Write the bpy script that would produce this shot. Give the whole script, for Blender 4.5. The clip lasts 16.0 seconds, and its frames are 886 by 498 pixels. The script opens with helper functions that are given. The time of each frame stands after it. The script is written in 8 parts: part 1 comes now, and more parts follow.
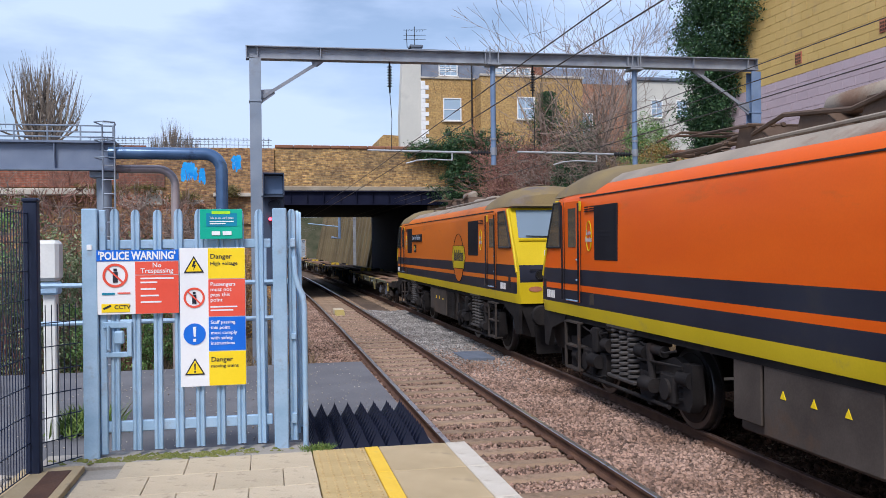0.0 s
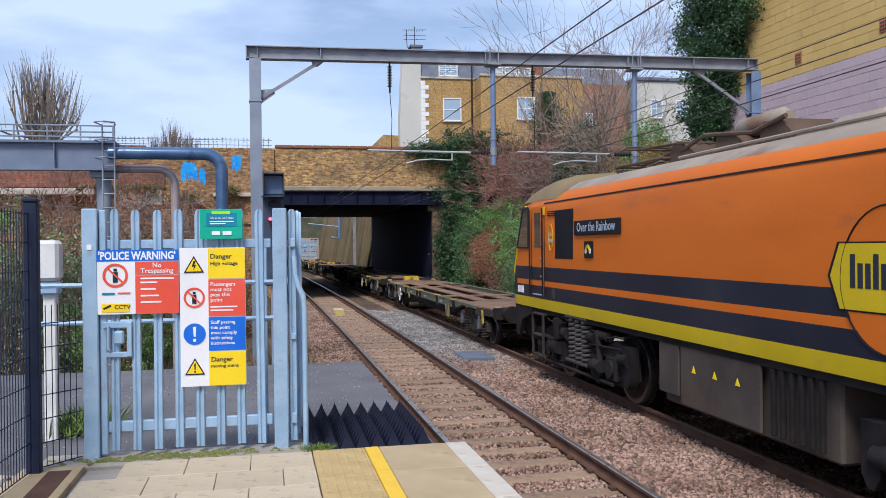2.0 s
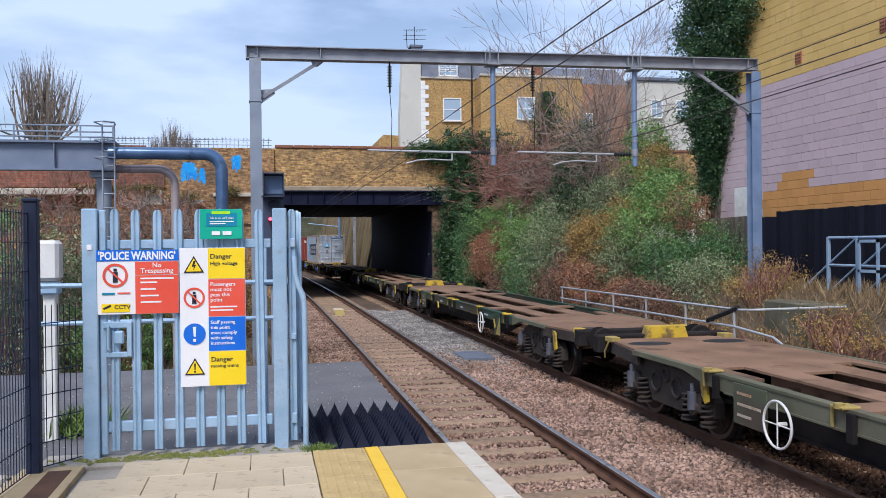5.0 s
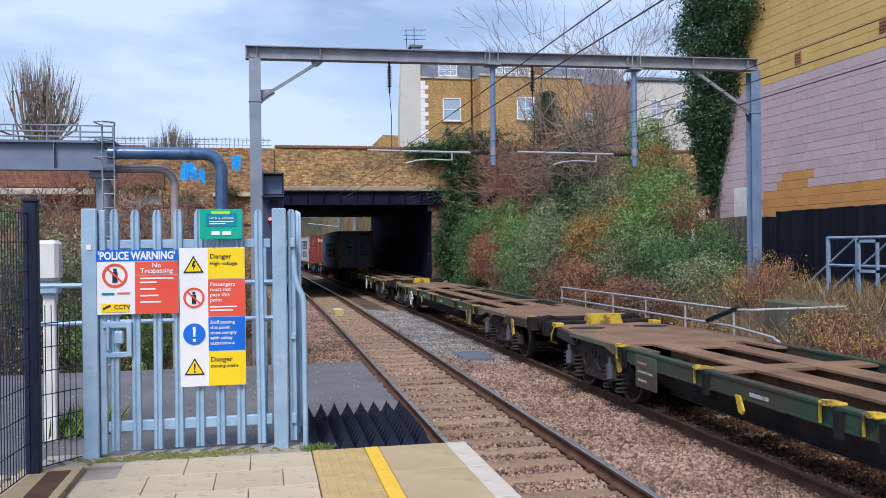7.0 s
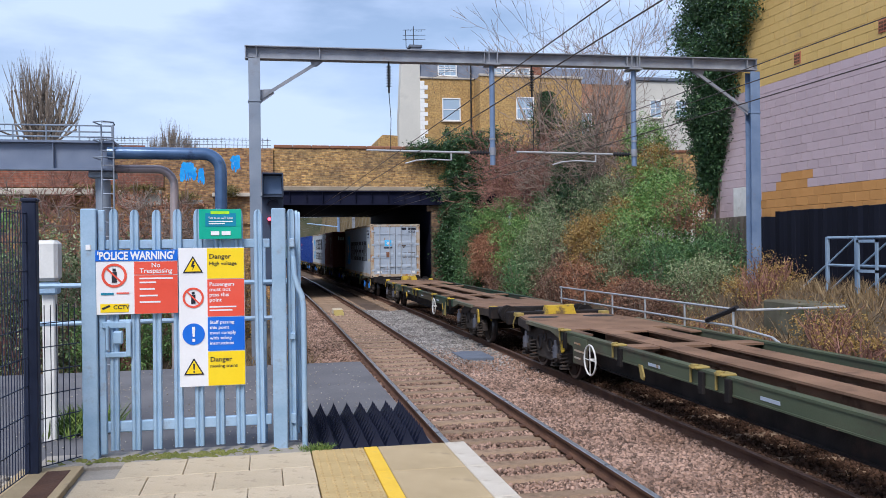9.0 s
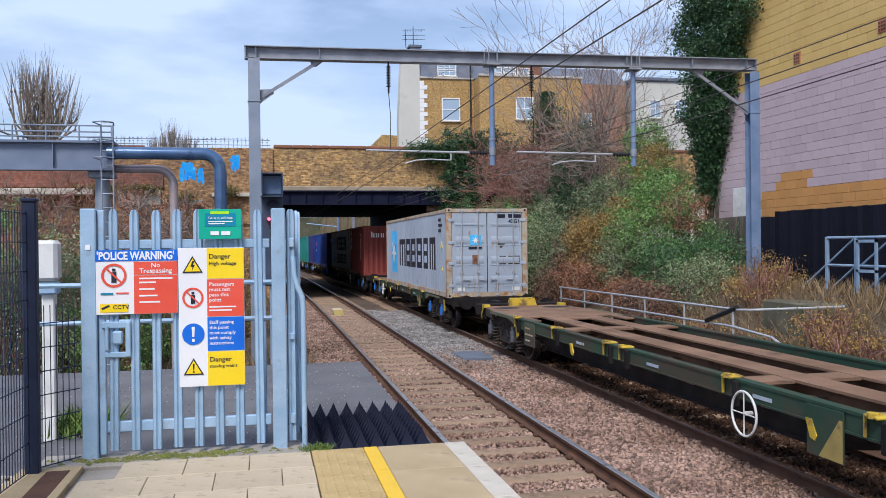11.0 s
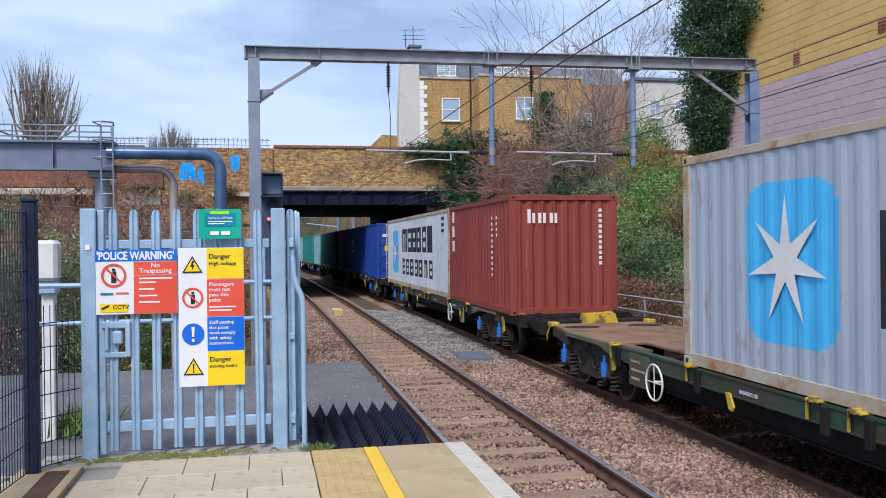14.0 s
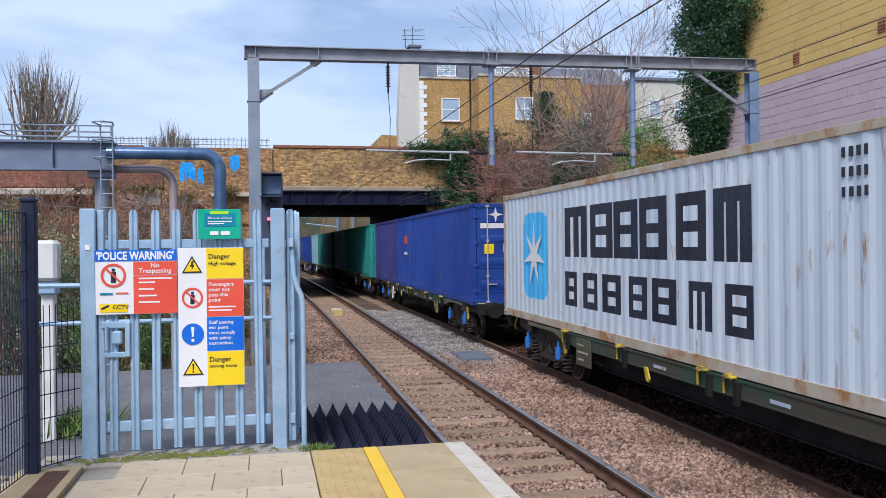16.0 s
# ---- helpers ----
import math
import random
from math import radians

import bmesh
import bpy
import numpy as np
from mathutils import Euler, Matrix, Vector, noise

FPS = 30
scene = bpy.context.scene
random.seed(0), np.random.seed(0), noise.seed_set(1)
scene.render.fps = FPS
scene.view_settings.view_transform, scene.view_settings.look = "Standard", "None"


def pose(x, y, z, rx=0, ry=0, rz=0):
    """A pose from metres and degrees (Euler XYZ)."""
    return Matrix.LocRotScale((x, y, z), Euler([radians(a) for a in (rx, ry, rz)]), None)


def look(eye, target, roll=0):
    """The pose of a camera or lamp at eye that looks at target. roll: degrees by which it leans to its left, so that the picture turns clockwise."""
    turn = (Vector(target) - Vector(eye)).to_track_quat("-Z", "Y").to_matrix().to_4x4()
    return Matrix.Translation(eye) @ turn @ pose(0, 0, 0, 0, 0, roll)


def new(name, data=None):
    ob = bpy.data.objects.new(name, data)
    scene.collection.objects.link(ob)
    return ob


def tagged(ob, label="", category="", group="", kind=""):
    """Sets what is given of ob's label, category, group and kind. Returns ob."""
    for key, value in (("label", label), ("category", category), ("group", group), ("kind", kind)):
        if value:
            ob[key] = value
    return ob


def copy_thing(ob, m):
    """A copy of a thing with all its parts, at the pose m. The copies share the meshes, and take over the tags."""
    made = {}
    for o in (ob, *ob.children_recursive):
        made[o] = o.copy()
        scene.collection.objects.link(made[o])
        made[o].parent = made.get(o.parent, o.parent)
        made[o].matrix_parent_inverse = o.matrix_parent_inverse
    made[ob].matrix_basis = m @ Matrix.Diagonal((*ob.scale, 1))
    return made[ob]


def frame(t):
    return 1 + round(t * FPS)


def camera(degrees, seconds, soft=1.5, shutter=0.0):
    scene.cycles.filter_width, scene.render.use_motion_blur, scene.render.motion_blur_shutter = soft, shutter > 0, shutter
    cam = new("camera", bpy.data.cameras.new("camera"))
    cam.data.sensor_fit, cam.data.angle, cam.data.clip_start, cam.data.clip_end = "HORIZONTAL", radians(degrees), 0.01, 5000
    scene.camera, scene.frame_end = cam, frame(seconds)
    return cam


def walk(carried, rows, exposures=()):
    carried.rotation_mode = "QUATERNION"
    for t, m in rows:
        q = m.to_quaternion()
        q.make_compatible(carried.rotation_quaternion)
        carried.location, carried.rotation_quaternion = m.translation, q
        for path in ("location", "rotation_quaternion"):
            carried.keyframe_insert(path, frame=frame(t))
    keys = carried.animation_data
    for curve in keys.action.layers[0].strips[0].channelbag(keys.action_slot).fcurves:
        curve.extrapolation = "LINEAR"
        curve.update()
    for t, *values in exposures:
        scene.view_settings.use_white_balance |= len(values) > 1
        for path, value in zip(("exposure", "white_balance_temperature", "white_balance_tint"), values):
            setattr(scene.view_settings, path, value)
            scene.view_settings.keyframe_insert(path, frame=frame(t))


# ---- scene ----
EYE = Vector((0, 0, 2.475))


def aim(yaw):
    a, b = radians(11.778 + yaw), radians(-0.232)
    return look(EYE, EYE + Vector((math.sin(a) * math.cos(b), math.cos(a) * math.cos(b), math.sin(b))), -0.641)


cam = camera(54.99, 16.0, soft=0.85)
walk(cam, [(0, aim(0)), (4, aim(0)), (7, aim(0.02)), (9, aim(0.06)), (12, aim(0.085)), (14, aim(0.09)), (16, aim(0.11))],
     exposures=[(0, 0.4, 6150, 14), (16, 0.4, 6150, 14)])

# ---- world and light: a bright, broken overcast in late winter ----
SUN_EL, SUN_AZ = radians(50), radians(207)
world = bpy.data.worlds.new("sky")
scene.world = world
world.use_nodes = True
wn, wl = world.node_tree.nodes, world.node_tree.links
wn.clear()
w_out = wn.new("ShaderNodeOutputWorld")
w_bg = wn.new("ShaderNodeBackground")
w_sky = wn.new("ShaderNodeTexSky")
w_sky.sky_type = "NISHITA"
w_sky.sun_disc = False
w_sky.sun_elevation, w_sky.sun_rotation = SUN_EL, SUN_AZ
w_sky.air_density, w_sky.dust_density, w_sky.ozone_density = 1.0, 1.5, 1.6
w_tc = wn.new("ShaderNodeTexCoord")
w_map = wn.new("ShaderNodeMapping")
w_map.inputs["Scale"].default_value = (1.0, 1.0, 3.4)
w_noise = wn.new("ShaderNodeTexNoise")
w_noise.inputs["Scale"].default_value = 3.1
w_noise.inputs["Detail"].default_value = 7
w_noise.inputs["Roughness"].default_value = 0.52
w_ramp = wn.new("ShaderNodeValToRGB")
w_ramp.color_ramp.elements[0].position, w_ramp.color_ramp.elements[1].position = 0.38, 0.60
w_ramp.color_ramp.elements[0].color = (0.22, 0.22, 0.22, 1)
w_ramp.color_ramp.elements[1].color = (0.95, 0.95, 0.95, 1)
w_mix = wn.new("ShaderNodeMix")
w_mix.data_type = "RGBA"
w_mix.inputs["B"].default_value = (5.1, 6.25, 8.2, 1)
wl.new(w_tc.outputs["Generated"], w_map.inputs["Vector"])
wl.new(w_map.outputs["Vector"], w_noise.inputs["Vector"])
wl.new(w_noise.outputs["Fac"], w_ramp.inputs["Fac"])
wl.new(w_ramp.outputs["Color"], w_mix.inputs["Factor"])
wl.new(w_sky.outputs["Color"], w_mix.inputs["A"])
wl.new(w_mix.outputs["Result"], w_bg.inputs["Color"])
w_bg.inputs["Strength"].default_value = 0.104
wl.new(w_bg.outputs["Background"], w_out.inputs["Surface"])
sun = new("sun", bpy.data.lights.new("sun", "SUN"))
sun.data.energy, sun.data.angle, sun.data.color = 2.5, radians(18), (1.0, 0.95, 0.87)
sun.matrix_world = look((0, 0, 60), Vector((0, 0, 60)) - Vector((math.sin(SUN_AZ) * math.cos(SUN_EL), math.cos(SUN_AZ) * math.cos(SUN_EL), math.sin(SUN_EL))))

# ---- the railway's numbers ----
NEAR_X, FAR_X = 2.976, 6.357
BEND_Y, BEND = 22.0, 2.5e-4


def bend(y):
    return -BEND * max(0.0, y - BEND_Y) ** 2


def gone(t):
    """Metres that the train has gone after t seconds."""
    return 8.03 * t + 0.03 * t * t


def train_pose(q, t, z=0.0):
    y = q - gone(t)
    return pose(FAR_X + bend(y), y, z, 0, 0, math.degrees(math.atan(2 * BEND * max(0.0, y - BEND_Y))))


# ---- materials ----
def surf(name, c1, c2, scale=3.0, rough=0.6, metal=0.0, bump=0.15, fine=60.0, c3=None, stain=1.2, amount=0.5, stretch=(1, 1, 1), spread=0.0, island=False, gloss=0.28):
    """A worn surface: two tones in broad patches, a fine grain with relief, and stains of a third colour."""
    m = bpy.data.materials.new(name)
    m.use_nodes = True
    n, l = m.node_tree.nodes, m.node_tree.links
    b = n["Principled BSDF"]
    tc = n.new("ShaderNodeTexCoord")
    mp = n.new("ShaderNodeMapping")
    mp.inputs["Scale"].default_value = stretch
    l.new(tc.outputs["Object"], mp.inputs["Vector"])
    big = n.new("ShaderNodeTexNoise")
    big.inputs["Scale"].default_value, big.inputs["Detail"].default_value = scale, 6
    l.new(mp.outputs["Vector"], big.inputs["Vector"])
    ramp = n.new("ShaderNodeValToRGB")
    ramp.color_ramp.elements[0].position, ramp.color_ramp.elements[1].position = 0.3, 0.7
    ramp.color_ramp.elements[0].color, ramp.color_ramp.elements[1].color = (*c1, 1), (*c2, 1)
    l.new(big.outputs["Fac"], ramp.inputs["Fac"])
    col = ramp.outputs["Color"]
    grain = n.new("ShaderNodeTexNoise")
    grain.inputs["Scale"].default_value, grain.inputs["Detail"].default_value = fine, 4
    l.new(tc.outputs["Object"], grain.inputs["Vector"])
    if c3:
        st = n.new("ShaderNodeTexNoise")
        st.inputs["Scale"].default_value, st.inputs["Detail"].default_value, st.inputs["Roughness"].default_value = stain, 8, 0.65
        l.new(mp.outputs["Vector"], st.inputs["Vector"])
        sr = n.new("ShaderNodeMapRange")
        sr.inputs["From Min"].default_value, sr.inputs["From Max"].default_value = 0.72 - 0.3 * amount, 0.86 - 0.3 * amount
        l.new(st.outputs["Fac"], sr.inputs["Value"])
        mx = n.new("ShaderNodeMix")
        mx.data_type = "RGBA"
        l.new(sr.outputs["Result"], mx.inputs["Factor"])
        l.new(col, mx.inputs["A"])
        mx.inputs["B"].default_value = (*c3, 1)
        col = mx.outputs["Result"]
    vr = n.new("ShaderNodeMapRange")
    vr.inputs["From Min"].default_value, vr.inputs["From Max"].default_value = 0.3, 0.7
    vr.inputs["To Min"].default_value, vr.inputs["To Max"].default_value = 1 - 0.1 * min(1.0, rough * rough * 1.3), 1 + 0.1 * min(1.0, rough * rough * 1.3)
    l.new(grain.outputs["Fac"], vr.inputs["Value"])
    hs = n.new("ShaderNodeHueSaturation")
    l.new(vr.outputs["Result"], hs.inputs["Value"])
    l.new(col, hs.inputs["Color"])
    col = hs.outputs["Color"]
    if spread:
        r = n.new("ShaderNodeNewGeometry" if island else "ShaderNodeObjectInfo")
        rr = n.new("ShaderNodeMapRange")
        rr.inputs["To Min"].default_value, rr.inputs["To Max"].default_value = 1 - spread, 1 + spread
        l.new(r.outputs["Random Per Island" if island else "Random"], rr.inputs["Value"])
        h2 = n.new("ShaderNodeHueSaturation")
        l.new(rr.outputs["Result"], h2.inputs["Value"])
        l.new(col, h2.inputs["Color"])
        col = h2.outputs["Color"]
    l.new(col, b.inputs["Base Color"])
    ro = n.new("ShaderNodeMapRange")
    ro.inputs["To Min"].default_value, ro.inputs["To Max"].default_value = max(0.05, rough - 0.12), min(1.0, rough + 0.12)
    l.new(big.outputs["Fac"], ro.inputs["Value"])
    l.new(ro.outputs["Result"], b.inputs["Roughness"])
    b.inputs["Metallic"].default_value = metal
    b.inputs["Specular IOR Level"].default_value = gloss
    if bump:
        bp = n.new("ShaderNodeBump")
        bp.inputs["Strength"].default_value, bp.inputs["Distance"].default_value = bump, 0.01
        l.new(grain.outputs["Fac"], bp.inputs["Height"])
        l.new(bp.outputs["Normal"], b.inputs["Normal"])
    return m


def brickwork(name, c1, c2, mortar, w=0.225, h=0.075, dirt=(0.05, 0.045, 0.04), flip=False):
    """Far brickwork, whose bricks are too small to pick apart: courses, odd bricks and soot."""
    m = bpy.data.materials.new(name)
    m.use_nodes = True
    n, l = m.node_tree.nodes, m.node_tree.links
    b = n["Principled BSDF"]
    tc = n.new("ShaderNodeTexCoord")
    sep, com = n.new("ShaderNodeSeparateXYZ"), n.new("ShaderNodeCombineXYZ")
    l.new(tc.outputs["Object"], sep.inputs["Vector"])
    l.new(sep.outputs["Y" if flip else "X"], com.inputs["X"])
    l.new(sep.outputs["Z"], com.inputs["Y"])
    br = n.new("ShaderNodeTexBrick")
    br.inputs["Scale"].default_value = 1.0
    br.inputs["Brick Width"].default_value, br.inputs["Row Height"].default_value = w, h
    br.inputs["Mortar Size"].default_value = 0.008
    br.inputs["Color1"].default_value, br.inputs["Color2"].default_value, br.inputs["Mortar"].default_value = (*c1, 1), (*c2, 1), (*mortar, 1)
    l.new(com.outputs["Vector"], br.inputs["Vector"])
    so = n.new("ShaderNodeTexNoise")
    so.inputs["Scale"].default_value, so.inputs["Detail"].default_value, so.inputs["Roughness"].default_value = 0.7, 9, 0.7
    l.new(tc.outputs["Object"], so.inputs["Vector"])
    sr = n.new("ShaderNodeMapRange")
    sr.inputs["From Min"].default_value, sr.inputs["From Max"].default_value, sr.inputs["To Max"].default_value = 0.45, 0.75, 0.8
    l.new(so.outputs["Fac"], sr.inputs["Value"])
    mx = n.new("ShaderNodeMix")
    mx.data_type = "RGBA"
    l.new(sr.outputs["Result"], mx.inputs["Factor"])
    l.new(br.outputs["Color"], mx.inputs["A"])
    mx.inputs["B"].default_value = (*dirt, 1)
    pt = n.new("ShaderNodeTexNoise")
    pt.inputs["Scale"].default_value, pt.inputs["Detail"].default_value = 7.0, 3
    l.new(tc.outputs["Object"], pt.inputs["Vector"])
    pr = n.new("ShaderNodeMapRange")
    pr.inputs["From Min"].default_value, pr.inputs["From Max"].default_value = 0.3, 0.7
    pr.inputs["To Min"].default_value, pr.inputs["To Max"].default_value = 0.6, 1.4
    l.new(pt.outputs["Fac"], pr.inputs["Value"])
    hs = n.new("ShaderNodeHueSaturation")
    l.new(pr.outputs["Result"], hs.inputs["Value"])
    l.new(mx.outputs["Result"], hs.inputs["Color"])
    l.new(hs.outputs["Color"], b.inputs["Base Color"])
    b.inputs["Roughness"].default_value = 0.9
    bp = n.new("ShaderNodeBump")
    bp.inputs["Strength"].default_value, bp.inputs["Distance"].default_value = 0.4, 0.01
    l.new(br.outputs["Fac"], bp.inputs["Height"])
    bp.invert = True
    l.new(bp.outputs["Normal"], b.inputs["Normal"])
    return m


def leafage(name, c1, c2, c3, rough=0.6):
    """Leaves that differ one by one."""
    m = bpy.data.materials.new(name)
    m.use_nodes = True
    n, l = m.node_tree.nodes, m.node_tree.links
    b = n["Principled BSDF"]
    g = n.new("ShaderNodeNewGeometry")
    r = n.new("ShaderNodeValToRGB")
    r.color_ramp.elements[0].color, r.color_ramp.elements[1].color = (*c1, 1), (*c3, 1)
    e = r.color_ramp.elements.new(0.5)
    e.color = (*c2, 1)
    l.new(g.outputs["Random Per Island"], r.inputs["Fac"])
    l.new(r.outputs["Color"], b.inputs["Base Color"])
    b.inputs["Roughness"].default_value = rough
    return m


def glass(name, tint=(0.03, 0.035, 0.04), rough=0.06):
    m = bpy.data.materials.new(name)
    m.use_nodes = True
    b = m.node_tree.nodes["Principled BSDF"]
    b.inputs["Base Color"].default_value = (*tint, 1)
    b.inputs["Roughness"].default_value = rough
    b.inputs["Specular IOR Level"].default_value = 0.9
    return m


def glow(name, colour, power):
    m = bpy.data.materials.new(name)
    m.use_nodes = True
    b = m.node_tree.nodes["Principled BSDF"]
    b.inputs["Base Color"].default_value = (*colour, 1)
    b.inputs["Emission Color"].default_value = (*colour, 1)
    b.inputs["Emission Strength"].default_value = power
    return m


BALLAST_BED = surf("ballast_bed", (0.08, 0.055, 0.04), (0.16, 0.115, 0.085), 1.4, 0.95, 0, 1.0, 38, (0.07, 0.05, 0.04), 0.5, 0.5)
STONES = surf("ballast_stone", (0.185, 0.112, 0.08), (0.37, 0.25, 0.195), 0.8, 0.92, 0, 0.5, 50, (0.11, 0.068, 0.048), 0.5, 0.45, spread=0.65, island=True)
STONES_GREY = surf("grey_stone", (0.17, 0.155, 0.145), (0.32, 0.30, 0.28), 2, 0.92, 0, 0.5, 50, (0.14, 0.10, 0.085), 0.6, 0.5, spread=0.55, island=True)
STONES_PALE = surf("pale_gravel_stone", (0.30, 0.27, 0.23), (0.46, 0.42, 0.36), 2, 0.92, 0, 0.4, 50, (0.22, 0.18, 0.14), 1, 0.4, spread=0.4, island=True)
# Brown ballast, its colour darkened to carry the shade beneath the train.
STONES_SHADED = surf("shaded_brown_stone", (0.05, 0.028, 0.019), (0.115, 0.067, 0.046), 1.2, 0.75, 0, 0.5, 50, (0.038, 0.025, 0.02), 0.7, 0.5, spread=0.55, island=True, gloss=0.06)
SLEEPER = surf("sleeper_concrete", (0.20, 0.135, 0.09), (0.33, 0.235, 0.16), 3, 0.9, 0, 0.4, 70, (0.12, 0.08, 0.055), 2.0, 0.5, spread=0.15)
RAIL_RUST = surf("rail_rust", (0.08, 0.04, 0.028), (0.15, 0.08, 0.05), 4, 0.8, 0.2, 0.4, 60)
RAIL_TOP = surf("rail_polished", (0.50, 0.48, 0.47), (0.62, 0.60, 0.58), 6, 0.3, 0.9, 0.05, 90)
RAIL_DULL = surf("rail_dull_top", (0.20, 0.13, 0.10), (0.30, 0.2, 0.16), 6, 0.5, 0.6, 0.1, 90)
SLAB = surf("paving_slab", (0.44, 0.365, 0.255), (0.54, 0.455, 0.33), 2.5, 0.85, 0, 0.35, 90, (0.33, 0.27, 0.195), 9, 0.60, spread=0.05)
TACTILE = surf("tactile_tile", (0.40, 0.29, 0.13), (0.50, 0.37, 0.18), 4, 0.85, 0, 0.3, 120, (0.26, 0.2, 0.12), 3, 0.5, spread=0.07)
COPING = surf("platform_coping", (0.37, 0.285, 0.165), (0.48, 0.375, 0.23), 2, 0.85, 0, 0.2, 120, (0.22, 0.18, 0.13), 1.8, 0.5)
WHITE_PAINT = surf("white_line_paint", (0.50, 0.45, 0.375), (0.60, 0.555, 0.48), 5, 0.7, 0, 0.2, 100, (0.36, 0.30, 0.23), 4, 0.6)
YELLOW_PAINT = surf("yellow_line_paint", (0.70, 0.43, 0.03), (0.80, 0.53, 0.06), 5, 0.7, 0, 0.2, 100, (0.45, 0.32, 0.12), 5, 0.5)
CONCRETE = surf("weathered_concrete", (0.25, 0.23, 0.20), (0.37, 0.34, 0.30), 2.2, 0.9, 0, 0.35, 60, (0.12, 0.12, 0.08), 1.5, 0.5)
MOSSY = surf("mossy_dark_concrete", (0.085, 0.08, 0.055), (0.16, 0.15, 0.11), 2.2, 0.95, 0, 0.35, 60, (0.06, 0.075, 0.03), 2.0, 0.6)
TARMAC = surf("grey_tarmac", (0.105, 0.105, 0.115), (0.165, 0.163, 0.172), 1.2, 0.92, 0, 0.6, 90, (0.34, 0.33, 0.32), 14, 0.30)
GALV = surf("galvanised_steel", (0.26, 0.40, 0.55), (0.37, 0.51, 0.66), 5, 0.5, 0.1, 0.06, 80, (0.28, 0.34, 0.42), 8, 0.5, spread=0.06)
STEEL_BLUE = surf("blue_grey_steel", (0.13, 0.20, 0.33), (0.20, 0.28, 0.42), 2.5, 0.5, 0.1, 0.08, 60, (0.17, 0.19, 0.22), 2, 0.4)
STEEL_GREY = surf("grey_steel", (0.22, 0.24, 0.28), (0.34, 0.36, 0.40), 3, 0.55, 0.3, 0.08, 60, (0.2, 0.15, 0.12), 2.5, 0.35)
NAVY = surf("navy_powder_coat", (0.012, 0.018, 0.04), (0.02, 0.028, 0.06), 6, 0.45, 0, 0.05, 90)
BLACK_RUBBER = surf("black_rubber", (0.004, 0.006, 0.018), (0.009, 0.012, 0.030), 4, 0.5, 0, 0.1, 60, (0.03, 0.03, 0.038), 6, 0.2, gloss=0.14)
BLACK_WOOD = surf("black_stained_board", (0.008, 0.009, 0.016), (0.018, 0.02, 0.03), 2, 0.75, 0, 0.3, 40, stretch=(1, 1, 0.15), spread=0.25, gloss=0.06)
GREY_WOOD = surf("grey_weathered_board", (0.12, 0.10, 0.08), (0.2, 0.17, 0.14), 3, 0.9, 0, 0.4, 40, stretch=(1, 1, 0.15), spread=0.25)
SOIL = surf("soil", (0.07, 0.05, 0.032), (0.14, 0.105, 0.07), 1.5, 0.95, 0, 1.0, 25, (0.05, 0.065, 0.025), 0.8, 0.5)
BLOCK_YELLOW = surf("yellow_painted_block", (0.57, 0.385, 0.13), (0.65, 0.45, 0.17), 0.9, 0.85, 0, 0.3, 60, (0.47, 0.32, 0.14), 1.6, 0.45, spread=0.07)
BLOCK_LILAC = surf("lilac_painted_block", (0.46, 0.36, 0.385), (0.54, 0.43, 0.455), 0.9, 0.85, 0, 0.3, 60, (0.40, 0.295, 0.28), 1.4, 0.5, spread=0.05)
BLOCK_ORANGE = surf("ochre_painted_block", (0.50, 0.24, 0.075), (0.57, 0.30, 0.11), 0.9, 0.85, 0, 0.3, 60, (0.42, 0.21, 0.075), 1.1, 0.4, spread=0.06)
MORTAR = surf("mortar", (0.32, 0.25, 0.22), (0.40, 0.32, 0.28), 3, 0.95, 0, 0.3, 60)
TERRACOTTA = surf("terracotta", (0.35, 0.12, 0.07), (0.45, 0.18, 0.1), 4, 0.85, 0, 0.3, 50)
BRICK_STOCK = brickwork("yellow_stock_brick", (0.60, 0.37, 0.13), (0.22, 0.115, 0.045), (0.30, 0.22, 0.13))
BRICK_OLD = brickwork("sooty_old_brick", (0.48, 0.27, 0.10), (0.17, 0.08, 0.04), (0.24, 0.17, 0.11))
BRICK_SOOT = brickwork("soot_stained_brick", (0.20, 0.12, 0.06), (0.08, 0.045, 0.03), (0.12, 0.09, 0.07))
RAIL_IRON = surf("weathered_rail_iron", (0.10, 0.11, 0.13), (0.17, 0.18, 0.2), 4, 0.6, 0.2, 0.05, 50)
PLANE_BARK = surf("plane_tree_bark", (0.16, 0.125, 0.10), (0.27, 0.225, 0.18), 4, 0.95, 0, 0.4, 30, (0.2, 0.2, 0.11), 2, 0.4)
HAZE_WOOD = surf("far_wooded_bank", (0.05, 0.06, 0.03), (0.12, 0.11, 0.07), 0.5, 0.95, 0, 0.5, 3, (0.16, 0.13, 0.10), 0.3, 0.5)
BRICK_RED = brickwork("red_brick", (0.28, 0.085, 0.045), (0.20, 0.06, 0.035), (0.2, 0.15, 0.12))
BRICK_ORANGE = brickwork("weathered_orange_brick", (0.40, 0.18, 0.10), (0.30, 0.13, 0.075), (0.32, 0.24, 0.18))
BRICK_HOUSE = brickwork("clean_yellow_brick", (0.46, 0.29, 0.10), (0.38, 0.22, 0.075), (0.36, 0.25, 0.12), dirt=(0.26, 0.16, 0.06))
RENDER_WHITE = surf("cream_render", (0.50, 0.49, 0.44), (0.58, 0.56, 0.50), 0.5, 0.9, 0, 0.1, 30, (0.42, 0.41, 0.37), 0.5, 0.4)
STONE_TRIM = surf("pale_stone", (0.40, 0.36, 0.30), (0.52, 0.47, 0.40), 1.5, 0.85, 0, 0.3, 40, (0.2, 0.17, 0.14), 1.0, 0.5)
